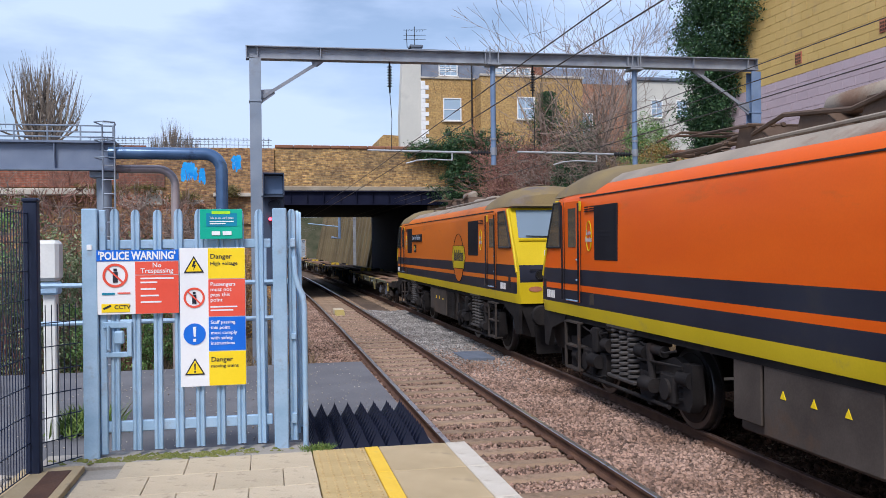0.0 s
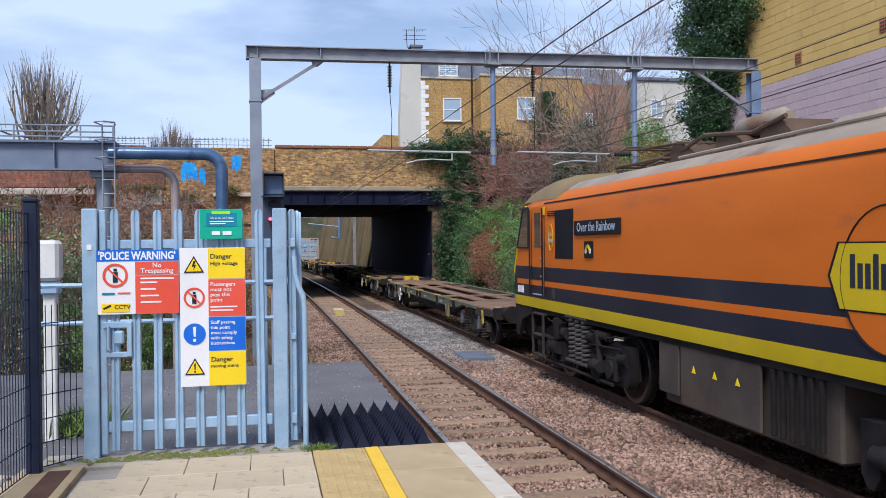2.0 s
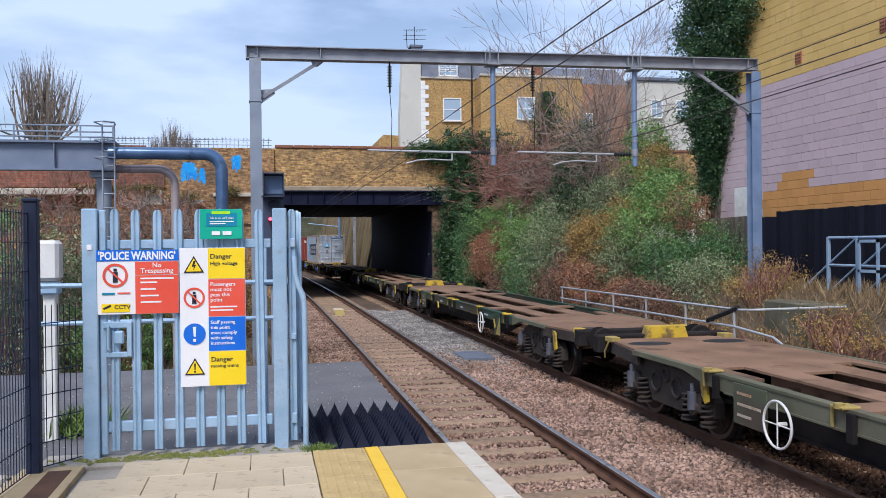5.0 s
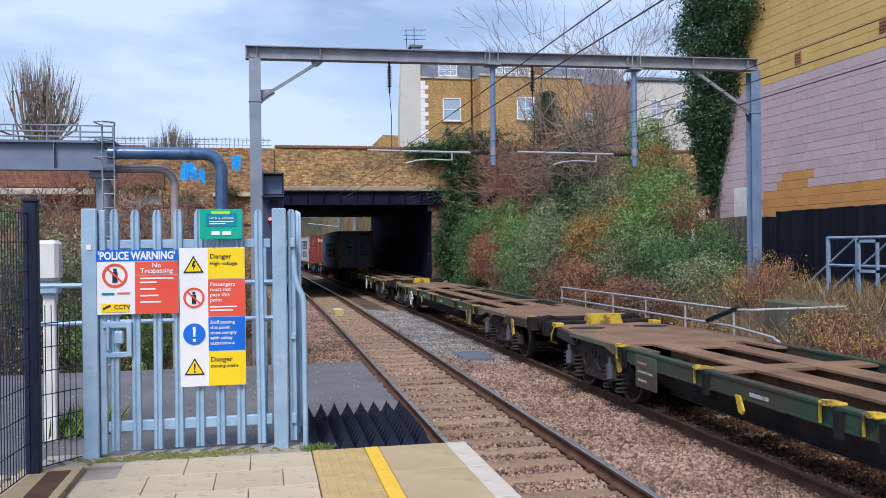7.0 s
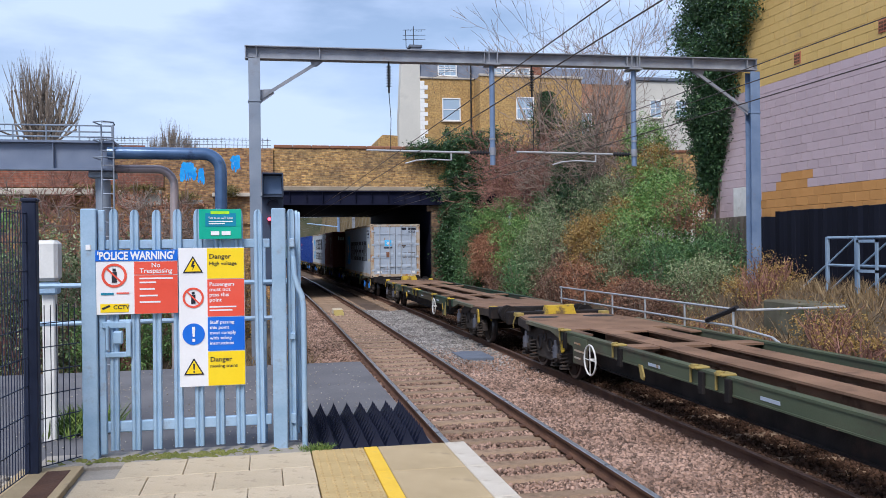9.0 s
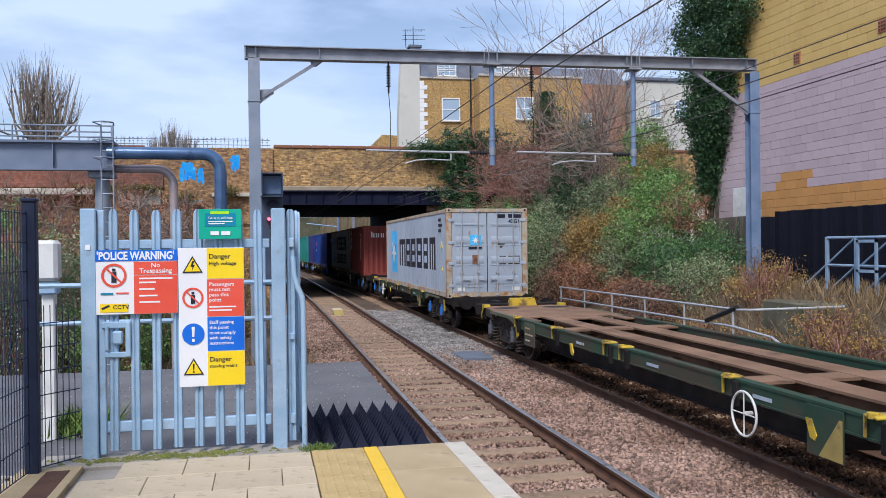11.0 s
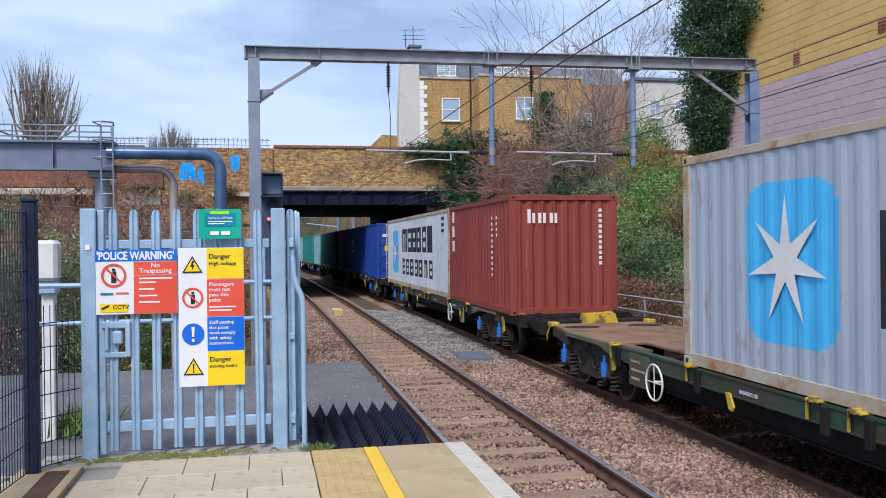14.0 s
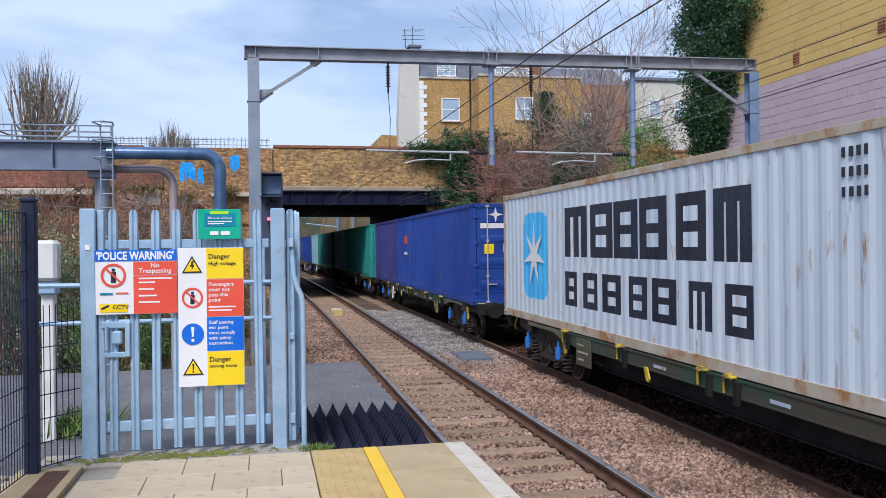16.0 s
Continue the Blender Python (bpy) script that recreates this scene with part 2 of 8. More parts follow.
WHITE_FRAME = surf("white_gloss_paint", (0.72, 0.72, 0.70), (0.8, 0.8, 0.78), 3, 0.4, 0, 0.02, 60)
SLATE = surf("grey_slate", (0.10, 0.12, 0.16), (0.16, 0.18, 0.22), 1.5, 0.6, 0, 0.3, 20)
# Navy-black tone that holds the shade under the span; brown patches are stain.
BRIDGE_DARK = surf("shaded_bridge_steel", (0.008, 0.010, 0.026), (0.018, 0.020, 0.040), 1.2, 0.75, 0, 0.2, 40, (0.035, 0.028, 0.024), 0.9, 0.35, gloss=0.06)
BRIDGE_EDGE = surf("bridge_edge_concrete", (0.24, 0.20, 0.15), (0.36, 0.31, 0.24), 1.2, 0.9, 0, 0.3, 40, (0.1, 0.08, 0.06), 1.0, 0.5)
TIMBER_WALL = surf("brown_retaining_panel", (0.12, 0.095, 0.056), (0.19, 0.15, 0.088), 1.0, 0.9, 0, 0.3, 20, (0.12, 0.12, 0.06), 0.7, 0.5, stretch=(1, 1, 0.3), spread=0.2)
# House panes: reflected sky painted in as a light blue base.
WINDOW_SKY = glass("window_sky_tone", (0.32, 0.42, 0.52), 0.05)
CAB_GLASS = glass("cab_glass", (0.045, 0.055, 0.05), 0.05)
# The base colour includes the sky's blue-grey reflection on the windscreens.
SCREEN_GLASS = glass("windscreen_sky_tone", (0.16, 0.215, 0.27), 0.06)
GRAFFITI = surf("blue_graffiti", (0.0, 0.24, 0.72), (0.03, 0.38, 0.78), 3, 0.7, 0, 0.1, 40, (0.42, 0.55, 0.62), 6, 0.45)
BARK = surf("bark", (0.075, 0.058, 0.045), (0.15, 0.12, 0.095), 4, 0.95, 0, 0.6, 30, (0.1, 0.11, 0.06), 2, 0.4)
TWIG_RED = surf("reddish_twig", (0.19, 0.085, 0.07), (0.30, 0.165, 0.125), 3, 0.9, 0, 0, 30, spread=0.4, island=True)
TWIG_GREY = surf("grey_twig", (0.19, 0.14, 0.105), (0.33, 0.26, 0.20), 3, 0.9, 0, 0, 30, spread=0.4, island=True)
TWIG_PALE = surf("pale_grey_twig", (0.16, 0.118, 0.098), (0.28, 0.215, 0.18), 3, 0.9, 0, 0, 30, spread=0.35, island=True)
IVY = leafage("ivy_leaf", (0.010, 0.036, 0.014), (0.026, 0.078, 0.026), (0.07, 0.15, 0.05), 0.5)
BUSH = leafage("bramble_leaf", (0.04, 0.115, 0.022), (0.13, 0.26, 0.058), (0.28, 0.41, 0.14), 0.5)
BUSH_DEEP = leafage("deep_green_leaf", (0.024, 0.078, 0.028), (0.075, 0.18, 0.058), (0.17, 0.30, 0.12), 0.5)
LEAF_BROWN = leafage("brown_dead_leaf", (0.09, 0.048, 0.034), (0.18, 0.095, 0.062), (0.29, 0.17, 0.11), 0.85)
BUSH_GREY = leafage("buddleia_leaf", (0.065, 0.11, 0.042), (0.17, 0.22, 0.10), (0.34, 0.38, 0.22), 0.6)
LEAF_RUST = leafage("dead_leaf", (0.17, 0.07, 0.04), (0.31, 0.135, 0.075), (0.44, 0.23, 0.13), 0.8)
LEAF_OCHRE = leafage("ochre_leaf", (0.17, 0.10, 0.028), (0.31, 0.185, 0.05), (0.42, 0.30, 0.10), 0.8)
LEDGE_MOSS = leafage("ledge_moss", (0.07, 0.065, 0.02), (0.16, 0.13, 0.04), (0.26, 0.21, 0.09), 0.9)
DRY_GRASS = leafage("dry_grass", (0.12, 0.075, 0.038), (0.21, 0.14, 0.07), (0.30, 0.22, 0.12), 0.9)
GRASS = leafage("green_grass", (0.06, 0.11, 0.02), (0.11, 0.19, 0.035), (0.2, 0.26, 0.06), 0.8)
MOSS = surf("moss", (0.10, 0.12, 0.03), (0.19, 0.19, 0.05), 8, 0.95, 0, 0.8, 60, (0.22, 0.18, 0.11), 6, 0.5)
FIT_DIRTY = surf("grimy_yellow_fitting", (0.26, 0.20, 0.07), (0.4, 0.3, 0.09), 4, 0.7, 0, 0.05, 60, (0.12, 0.09, 0.06), 4, 0.5)
# train
ORANGE = surf("orange_loco_paint", (0.70, 0.098, 0.003), (0.78, 0.125, 0.005), 0.8, 0.42, 0, 0.02, 40, (0.58, 0.115, 0.02), 1.2, 0.4, stretch=(1, 0.6, 2), gloss=0.16)
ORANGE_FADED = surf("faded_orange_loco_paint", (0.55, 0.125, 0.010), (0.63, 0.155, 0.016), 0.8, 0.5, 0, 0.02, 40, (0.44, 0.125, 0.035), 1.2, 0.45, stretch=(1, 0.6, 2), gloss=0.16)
CHARCOAL = surf("charcoal_band_paint", (0.014, 0.016, 0.028), (0.026, 0.028, 0.042), 1.0, 0.45, 0, 0.02, 40, (0.04, 0.037, 0.04), 1, 0.3, gloss=0.16)
LOCO_YELLOW = surf("yellow_loco_paint", (0.54, 0.39, 0.008), (0.62, 0.45, 0.014), 1.0, 0.45, 0, 0.02, 40, (0.42, 0.31, 0.07), 1.6, 0.42, gloss=0.16)
LOCO_ROOF = surf("dusty_grey_roof", (0.24, 0.20, 0.16), (0.35, 0.29, 0.23), 1.0, 0.8, 0, 0.1, 50, (0.20, 0.12, 0.08), 0.7, 0.5)
ROOF_BROWN = surf("dusty_cab_roof", (0.17, 0.125, 0.075), (0.25, 0.185, 0.085), 1.2, 0.8, 0, 0.1, 50, (0.15, 0.125, 0.12), 0.9, 0.6)
GRILLE = surf("black_grille", (0.012, 0.012, 0.016), (0.025, 0.025, 0.03), 2, 0.6, 0.1, 0.1, 60, gloss=0.06)
# Grime, with its tone lowered further for the shade below the vehicles.
UNDERFRAME = surf("shaded_underframe_grime", (0.014, 0.013, 0.014), (0.034, 0.030, 0.029), 2.2, 0.8, 0.1, 0.3, 50, (0.04, 0.028, 0.024), 1.6, 0.5, gloss=0.06)
TANK_GREY = surf("grey_equipment_box", (0.058, 0.047, 0.041), (0.10, 0.082, 0.070), 1.6, 0.75, 0, 0.15, 40, (0.10, 0.065, 0.045), 1.4, 0.5, gloss=0.06)
# Wheel and tread colours are darkened to stand for shade behind the bogie frames.
WHEEL = surf("wheel_steel", (0.025, 0.021, 0.02), (0.05, 0.042, 0.04), 3, 0.6, 0.4, 0.1, 40, gloss=0.06)
TYRE = surf("wheel_tread", (0.06, 0.058, 0.06), (0.12, 0.115, 0.118), 3, 0.35, 0.8, 0.02, 40)
DECK_RUST = surf("rust_brown_deck", (0.16, 0.095, 0.06), (0.27, 0.165, 0.108), 1.3, 0.85, 0, 0.3, 60, (0.09, 0.055, 0.042), 1.4, 0.55)
WAGON_GREEN = surf("grimy_green_sill", (0.016, 0.048, 0.030), (0.036, 0.07, 0.046), 1.2, 0.65, 0, 0.06, 50, (0.06, 0.05, 0.035), 1.4, 0.8, stretch=(1, 0.5, 1))
WAGON_MIXED = surf("olive_worn_sill", (0.05, 0.075, 0.045), (0.09, 0.105, 0.065), 1.2, 0.7, 0, 0.08, 50, (0.075, 0.06, 0.045), 1.0, 0.8, stretch=(1, 0.5, 1))
WAGON_OLIVE = surf("dirt_covered_sill", (0.095, 0.10, 0.065), (0.15, 0.145, 0.1), 1.2, 0.75, 0, 0.1, 50, (0.08, 0.06, 0.045), 1.0, 0.5)
FIT_YELLOW = surf("yellow_fitting", (0.46, 0.31, 0.03), (0.60, 0.42, 0.045), 5, 0.6, 0, 0.05, 60, (0.16, 0.11, 0.05), 4, 0.85)
BLUE_PLASTIC = surf("blue_cylinder", (0.015, 0.12, 0.45), (0.03, 0.18, 0.55), 5, 0.5, 0, 0.02, 50, (0.1, 0.09, 0.09), 5, 0.45)
WHITE_METAL = surf("white_painted_metal", (0.6, 0.6, 0.58), (0.75, 0.75, 0.72), 5, 0.5, 0, 0.02, 50, (0.4, 0.33, 0.25), 4, 0.4)
BOX_GREY = surf("pale_grey_container", (0.33, 0.39, 0.47), (0.40, 0.455, 0.53), 0.5, 0.5, 0, 0.04, 50, (0.30, 0.19, 0.085), 4.2, 0.47, stretch=(1.6, 1.6, 0.4))
BOX_WHITE = surf("off_white_container", (0.49, 0.56, 0.63), (0.58, 0.64, 0.69), 0.5, 0.5, 0, 0.04, 50, (0.30, 0.14, 0.04), 4.6, 0.44, stretch=(1.8, 1.8, 0.4))
FRAME_BROWN = surf("bogie_frame_grime", (0.030, 0.025, 0.023), (0.062, 0.05, 0.043), 3.2, 0.8, 0.1, 0.4, 50, (0.09, 0.05, 0.03), 3.0, 0.42)
BOX_POST = surf("rusty_post", (0.38, 0.28, 0.17), (0.46, 0.43, 0.38), 2.6, 0.7, 0, 0.1, 50, (0.33, 0.15, 0.05), 3.0, 0.7)
BOX_RED = surf("oxide_red_container", (0.21, 0.042, 0.034), (0.27, 0.06, 0.046), 0.8, 0.6, 0, 0.05, 50, (0.36, 0.2, 0.17), 3.6, 0.3, stretch=(2.5, 2.5, 0.25))
BOX_BLUE = surf("deep_blue_container", (0.012, 0.045, 0.24), (0.025, 0.07, 0.31), 0.9, 0.5, 0, 0.05, 50, (0.12, 0.09, 0.12), 1.4, 0.35)
BOX_TEAL = surf("teal_container", (0.02, 0.21, 0.19), (0.035, 0.27, 0.24), 0.9, 0.5, 0, 0.05, 50, (0.14, 0.16, 0.14), 1.4, 0.3)
BOX_VIOLET = surf("violet_blue_container", (0.035, 0.038, 0.15), (0.055, 0.055, 0.20), 0.9, 0.5, 0, 0.05, 50, (0.12, 0.09, 0.12), 1.4, 0.3)
BOX_SKY = surf("light_blue_container", (0.25, 0.45, 0.52), (0.33, 0.53, 0.6), 0.9, 0.5, 0, 0.05, 50, (0.3, 0.3, 0.28), 1.4, 0.3)
INK = surf("black_lettering_paint", (0.014, 0.017, 0.03), (0.03, 0.034, 0.05), 2, 0.5, 0, 0.02, 50)
WHITE_INK = surf("white_lettering_paint", (0.70, 0.68, 0.66), (0.78, 0.77, 0.75), 3, 0.55, 0, 0.02, 50)
SKY_BLUE = surf("sky_blue_panel", (0.06, 0.43, 0.80), (0.09, 0.5, 0.86), 2, 0.45, 0, 0.02, 50)
SIGN_WHITE = surf("white_sign", (0.76, 0.77, 0.80), (0.82, 0.83, 0.85), 3, 0.35, 0, 0.01, 60)
SIGN_BLUE = surf("blue_sign", (0.01, 0.13, 0.62), (0.015, 0.16, 0.68), 3, 0.35, 0, 0.01, 60)
SIGN_RED = surf("red_sign", (0.72, 0.085, 0.05), (0.78, 0.11, 0.07), 3, 0.35, 0, 0.01, 60)
SIGN_YELLOW = surf("yellow_sign", (0.85, 0.60, 0.01), (0.9, 0.66, 0.02), 3, 0.35, 0, 0.01, 60)
SIGN_GREEN = surf("green_sign", (0.005, 0.36, 0.25), (0.01, 0.42, 0.29), 3, 0.35, 0, 0.01, 60)
SIGN_TEAL = surf("teal_blue_sign", (0.005, 0.2, 0.33), (0.01, 0.24, 0.38), 3, 0.35, 0, 0.01, 60)
SIGNAL_RED = glow("red_signal_lamp", (1.0, 0.05, 0.08), 6.0)
CABLE = surf("black_cable", (0.015, 0.015, 0.018), (0.03, 0.03, 0.034), 5, 0.6, 0.2, 0, 50)
COPPER = surf("contact_wire", (0.06, 0.05, 0.045), (0.1, 0.08, 0.07), 5, 0.5, 0.4, 0, 50)
ARM_SILVER = surf("silver_grey_tube", (0.36, 0.38, 0.40), (0.48, 0.50, 0.52), 4, 0.45, 0.3, 0.04, 60, (0.22, 0.22, 0.23), 3, 0.4)
PIPE_BLUE = surf("blue_painted_pipe", (0.045, 0.10, 0.21), (0.09, 0.17, 0.31), 2, 0.2, 0.35, 0.02, 40, (0.02, 0.035, 0.09), 2.5, 0.45, gloss=0.8)
PIPE_PINK = surf("faded_pink_pipe", (0.30, 0.24, 0.24), (0.44, 0.38, 0.38), 2, 0.3, 0.3, 0.05, 40, (0.2, 0.2, 0.23), 2.5, 0.5)


# ---- mesh building ----
class Mesh:
    """Vertices and faces gathered from simple solids, with one material slot number a face."""

    def __init__(self):
        self.v, self.f, self.s = [], [], []

    def add(self, verts, faces, slot=0, m=None):
        base = len(self.v)
        self.v += [tuple(m @ Vector(p)) for p in verts] if m else [tuple(p) for p in verts]
        self.f += [tuple(base + i for i in face) for face in faces]
        self.s += [slot] * len(faces)
        return self

    def box(self, x0, x1, y0, y1, z0, z1, c=0.0, slot=0, m=None):
        """A box; c: the width of its chamfered edges."""
        c = min(c, 0.45 * (x1 - x0), 0.45 * (y1 - y0), 0.45 * (z1 - z0))
        if c <= 0:
            v = [(x, y, z) for z in (z0, z1) for y in (y0, y1) for x in (x0, x1)]
            return self.add(v, [(0, 2, 3, 1), (4, 5, 7, 6), (0, 1, 5, 4), (2, 6, 7, 3), (0, 4, 6, 2), (1, 3, 7, 5)], slot, m)
        v, index = [], {}
        lo, hi = (x0, y0, z0), (x1, y1, z1)
        for i in range(8):
            bits = (i & 1, i >> 1 & 1, i >> 2 & 1)
            for a in range(3):
                p = [(hi[k] if bits[k] else lo[k]) + (0 if k == a else (-c if bits[k] else c)) for k in range(3)]
                index[i, a] = len(v)
                v.append(p)
        f = []
        for a in range(3):
            b, d = (a + 1) % 3, (a + 2) % 3
            for side in (0, 1):
                q = [side << a | u << b | w << d for u, w in ((0, 0), (1, 0), (1, 1), (0, 1))]
                f.append([index[i, a] for i in (q if side else q[::-1])])
            for u in (0, 1):
                for w in (0, 1):
                    i, j = u << b | w << d, 1 << a | u << b | w << d
                    q = [index[i, b], index[j, b], index[j, d], index[i, d]]
                    f.append(q if u ^ w else q[::-1])
        for i in range(8):
            t = [index[i, 0], index[i, 1], index[i, 2]]
            f.append(t if bin(i).count("1") % 2 else t[::-1])
        return self.add(v, f, slot, m)

    def tube(self, pts, r, n=10, slot=0, caps=True, m=None):
        """A round bar along a line of points; r is one radius or one for each point."""
        pts = [Vector(p) for p in pts]
        v, f = [], []
        up = None
        for k, p in enumerate(pts):
            d = (pts[min(k + 1, len(pts) - 1)] - pts[max(k - 1, 0)]).normalized()
            if up is None:
                up = d.orthogonal().normalized()
            up = (up - d * up.dot(d)).normalized()
            side = d.cross(up)
            rr = r[k] if isinstance(r, (list, tuple)) else r
            v += [p + rr * (math.cos(2 * math.pi * i / n) * up + math.sin(2 * math.pi * i / n) * side) for i in range(n)]
        for k in range(len(pts) - 1):
            for i in range(n):
                j = (i + 1) % n
                f.append((k * n + i, k * n + j, k * n + n + j, k * n + n + i))
        if caps:
            f += [tuple(range(n))[::-1], tuple(range((len(pts) - 1) * n, len(pts) * n))]
        return self.add(v, f, slot, m)

    def prism(self, poly, axis, a, b, slot=0, m=None):
        """A flat outline drawn out along an axis, from a to b. The outline's two numbers are the other two axes, in order."""
        def at(p, h):
            q = list(p)
            q.insert(axis, h)
            return q
        n = len(poly)
        v = [at(p, a) for p in poly] + [at(p, b) for p in poly]
        f = [tuple(range(n)), tuple(range(n, 2 * n))[::-1]] + [(i, n + i, n + (i + 1) % n, (i + 1) % n) for i in range(n)]
        area = sum(poly[i][0] * poly[(i + 1) % n][1] - poly[(i + 1) % n][0] * poly[i][1] for i in range(n))
        if (area > 0) == (axis != 1) == (b > a):
            f = [t[::-1] for t in f]
        return self.add(v, f, slot, m)

    def ring(self, centre, r, w, axis=0, n=28, slot=0, m=None):
        """A round ring of bar, of radius r and bar radius w, about an axis."""
        pts = []
        for i in range(n + 1):
            a = 2 * math.pi * i / n
            p = [r * math.cos(a), r * math.sin(a)]
            p.insert(axis, 0)
            pts.append(Vector(centre) + Vector(p))
        return self.tube(pts, w, 6, slot, False, m)

    def coil(self, base, r, h, turns, w, slot=0, n=6):
        steps = int(turns * 12)
        pts = [(base[0] + r * math.cos(i * math.pi / 6), base[1] + r * math.sin(i * math.pi / 6), base[2] + h * i / steps) for i in range(steps + 1)]
        return self.tube(pts, w, n, slot)

    def data(self, name, mats, smooth=35):
        me = bpy.data.meshes.new(name)
        me.from_pydata(self.v, [], self.f)
        for mt in mats if isinstance(mats, (list, tuple)) else [mats]:
            me.materials.append(mt)
        if any(self.s):
            me.polygons.foreach_set("material_index", self.s)
        if smooth:
            me.shade_smooth()
            me.set_sharp_from_angle(angle=radians(smooth))
        me.update()
        return me


def part(name, mesh, mats, parent=None, label="", at=None, smooth=35):
    """Links a mesh as one object, under a thing or under a part."""
    ob = new(name, mesh.data(name, mats, smooth) if isinstance(mesh, Mesh) else mesh)
    if parent:
        ob.parent = parent
    if at is not None:
        ob.matrix_basis = at
    return tagged(ob, label)


def thing(name, label, category, group="", at=None):
    ob = new(name)
    ob.empty_display_size = 0.2
    if at is not None:
        ob.matrix_basis = at
    return tagged(ob, label, category, group)


def setting(name, mesh, mats, label, category, smooth=35):
    return tagged(part(name, mesh, mats, smooth=smooth), label, category, "", "structure")


def scatter_mesh(name, verts, faces_per, count, mats, label, category, parent=None):
    """A mesh of many small pieces out of one array of vertices (count, k, 3), each piece with the same faces."""
    k = verts.shape[1]
    me = bpy.data.meshes.new(name)
    loops = np.concatenate([np.array(f) for f in faces_per])
    sizes = np.array([len(f) for f in faces_per])
    all_loops = (loops[None, :] + (np.arange(count) * k)[:, None]).ravel()
    all_sizes = np.tile(sizes, count)
    me.vertices.add(count * k)
    me.vertices.foreach_set("co", verts.reshape(-1).astype(np.float32))
    me.loops.add(len(all_loops))
    me.loops.foreach_set("vertex_index", all_loops.astype(np.int32))
    me.polygons.add(len(all_sizes))
    me.polygons.foreach_set("loop_start", np.concatenate([[0], np.cumsum(all_sizes)[:-1]]).astype(np.int32))
    me.materials.append(mats)
    me.update(calc_edges=True)
    ob = new(name, me)
    if parent:
        ob.parent = parent
        return tagged(ob, label, kind="stuff")
    return tagged(ob, label, category, kind="stuff")


rng = np.random.default_rng(7)


def turns(n):
    """Random rotation matrices."""
    q = rng.normal(size=(n, 4))
    q /= np.linalg.norm(q, axis=1)[:, None]
    w, x, y, z = q.T
    return np.stack([1 - 2 * (y * y + z * z), 2 * (x * y - z * w), 2 * (x * z + y * w), 2 * (x * y + z * w), 1 - 2 * (x * x + z * z), 2 * (y * z - x * w),
                     2 * (x * z - y * w), 2 * (y * z + x * w), 1 - 2 * (x * x + y * y)], 1).reshape(n, 3, 3)


CUBE = np.array([(x, y, z) for z in (-1, 1) for y in (-1, 1) for x in (-1, 1)], float)
CUBE_F = [(0, 2, 3, 1), (4, 5, 7, 6), (0, 1, 5, 4), (2, 6, 7, 3), (0, 4, 6, 2), (1, 3, 7, 5)]
LEAF = np.array([(0, -1, 0), (0.45, -0.1, 0.12), (0, 1, 0), (-0.45, -0.1, 0.12)], float)
LEAF_F = [(0, 1, 2), (0, 2, 3)]


def stones(name, places, size, mat, label):
    n = len(places)
    s = size * rng.uniform(0.55, 1.25, (n, 1, 1)) * rng.uniform(0.6, 1.1, (n, 1, 3))
    v = (CUBE[None] * rng.uniform(0.62, 1.1, (n, 8, 3))) * s * 0.62
    v = np.einsum("nij,nkj->nki", turns(n), v) + places[:, None, :]
    return scatter_mesh(name, v, CUBE_F, n, mat, label, "ballast")


def leaves(name, places, size, mat, label, category="foliage", parent=None, up=0.0):
    n = len(places)
    v = LEAF[None] * size * rng.uniform(0.5, 1.3, (n, 1, 1))
    v = np.einsum("nij,nkj->nki", turns(n), v) + places[:, None, :]
    return scatter_mesh(name, v, LEAF_F, n, mat, label, category, parent)


def blades(name, places, height, mat, label, lean=0.35, width=0.006, parent=None):
    n = len(places)
    h = height * rng.uniform(0.4, 1.2, (n, 1))
    a = rng.uniform(0, 2 * np.pi, n)
    d = np.stack([np.cos(a), np.sin(a), np.zeros(n)], 1)
    t = np.stack([rng.normal(0, lean, n), rng.normal(0, lean, n), np.ones(n)], 1) * h
    v = np.stack([places - d * width, places + d * width, places + t * 0.6 + d * width * 0.7, places + t], 1)
    return scatter_mesh(name, v, [(0, 1, 2), (0, 2, 3)], n, mat, label, "grass", parent)


def branches(base, aim_dir, length, radius, depth, mesh, spread=0.5, lift=0.15, twig=0.0, kids=(3, 5), tips=None, seed=None):
    """A limb that forks into finer limbs; tips gathers the ends."""
    p, d = Vector(base), Vector(aim_dir).normalized()
    pts, rad = [p.copy()], [radius]
    steps = 4 if depth > 1 else 3
    for i in range(steps):
        d = (d + Vector((random.gauss(0, 0.12), random.gauss(0, 0.12), random.gauss(0, 0.08) + lift * 0.3))).normalized()
        p = p + d * length / steps
        pts.append(p.copy())
        rad.append(max(radius * (1 - 0.62 * (i + 1) / steps), 0.0075))
    mesh.tube(pts, rad, 6 if radius > 0.04 else (4 if radius > 0.012 else 3), 0, False)
    if depth <= 0:
        if tips is not None:
            tips.append(p)
        return
    for k in range(random.randint(*kids)):
        j = random.randint(1, steps)
        nd = (d + Vector((random.gauss(0, spread), random.gauss(0, spread), random.gauss(0, spread * 0.7) + lift))).normalized()
        branches(pts[j], nd, length * random.uniform(0.5, 0.8), rad[j] * 0.72, depth - 1, mesh, spread, lift, twig, kids, tips)


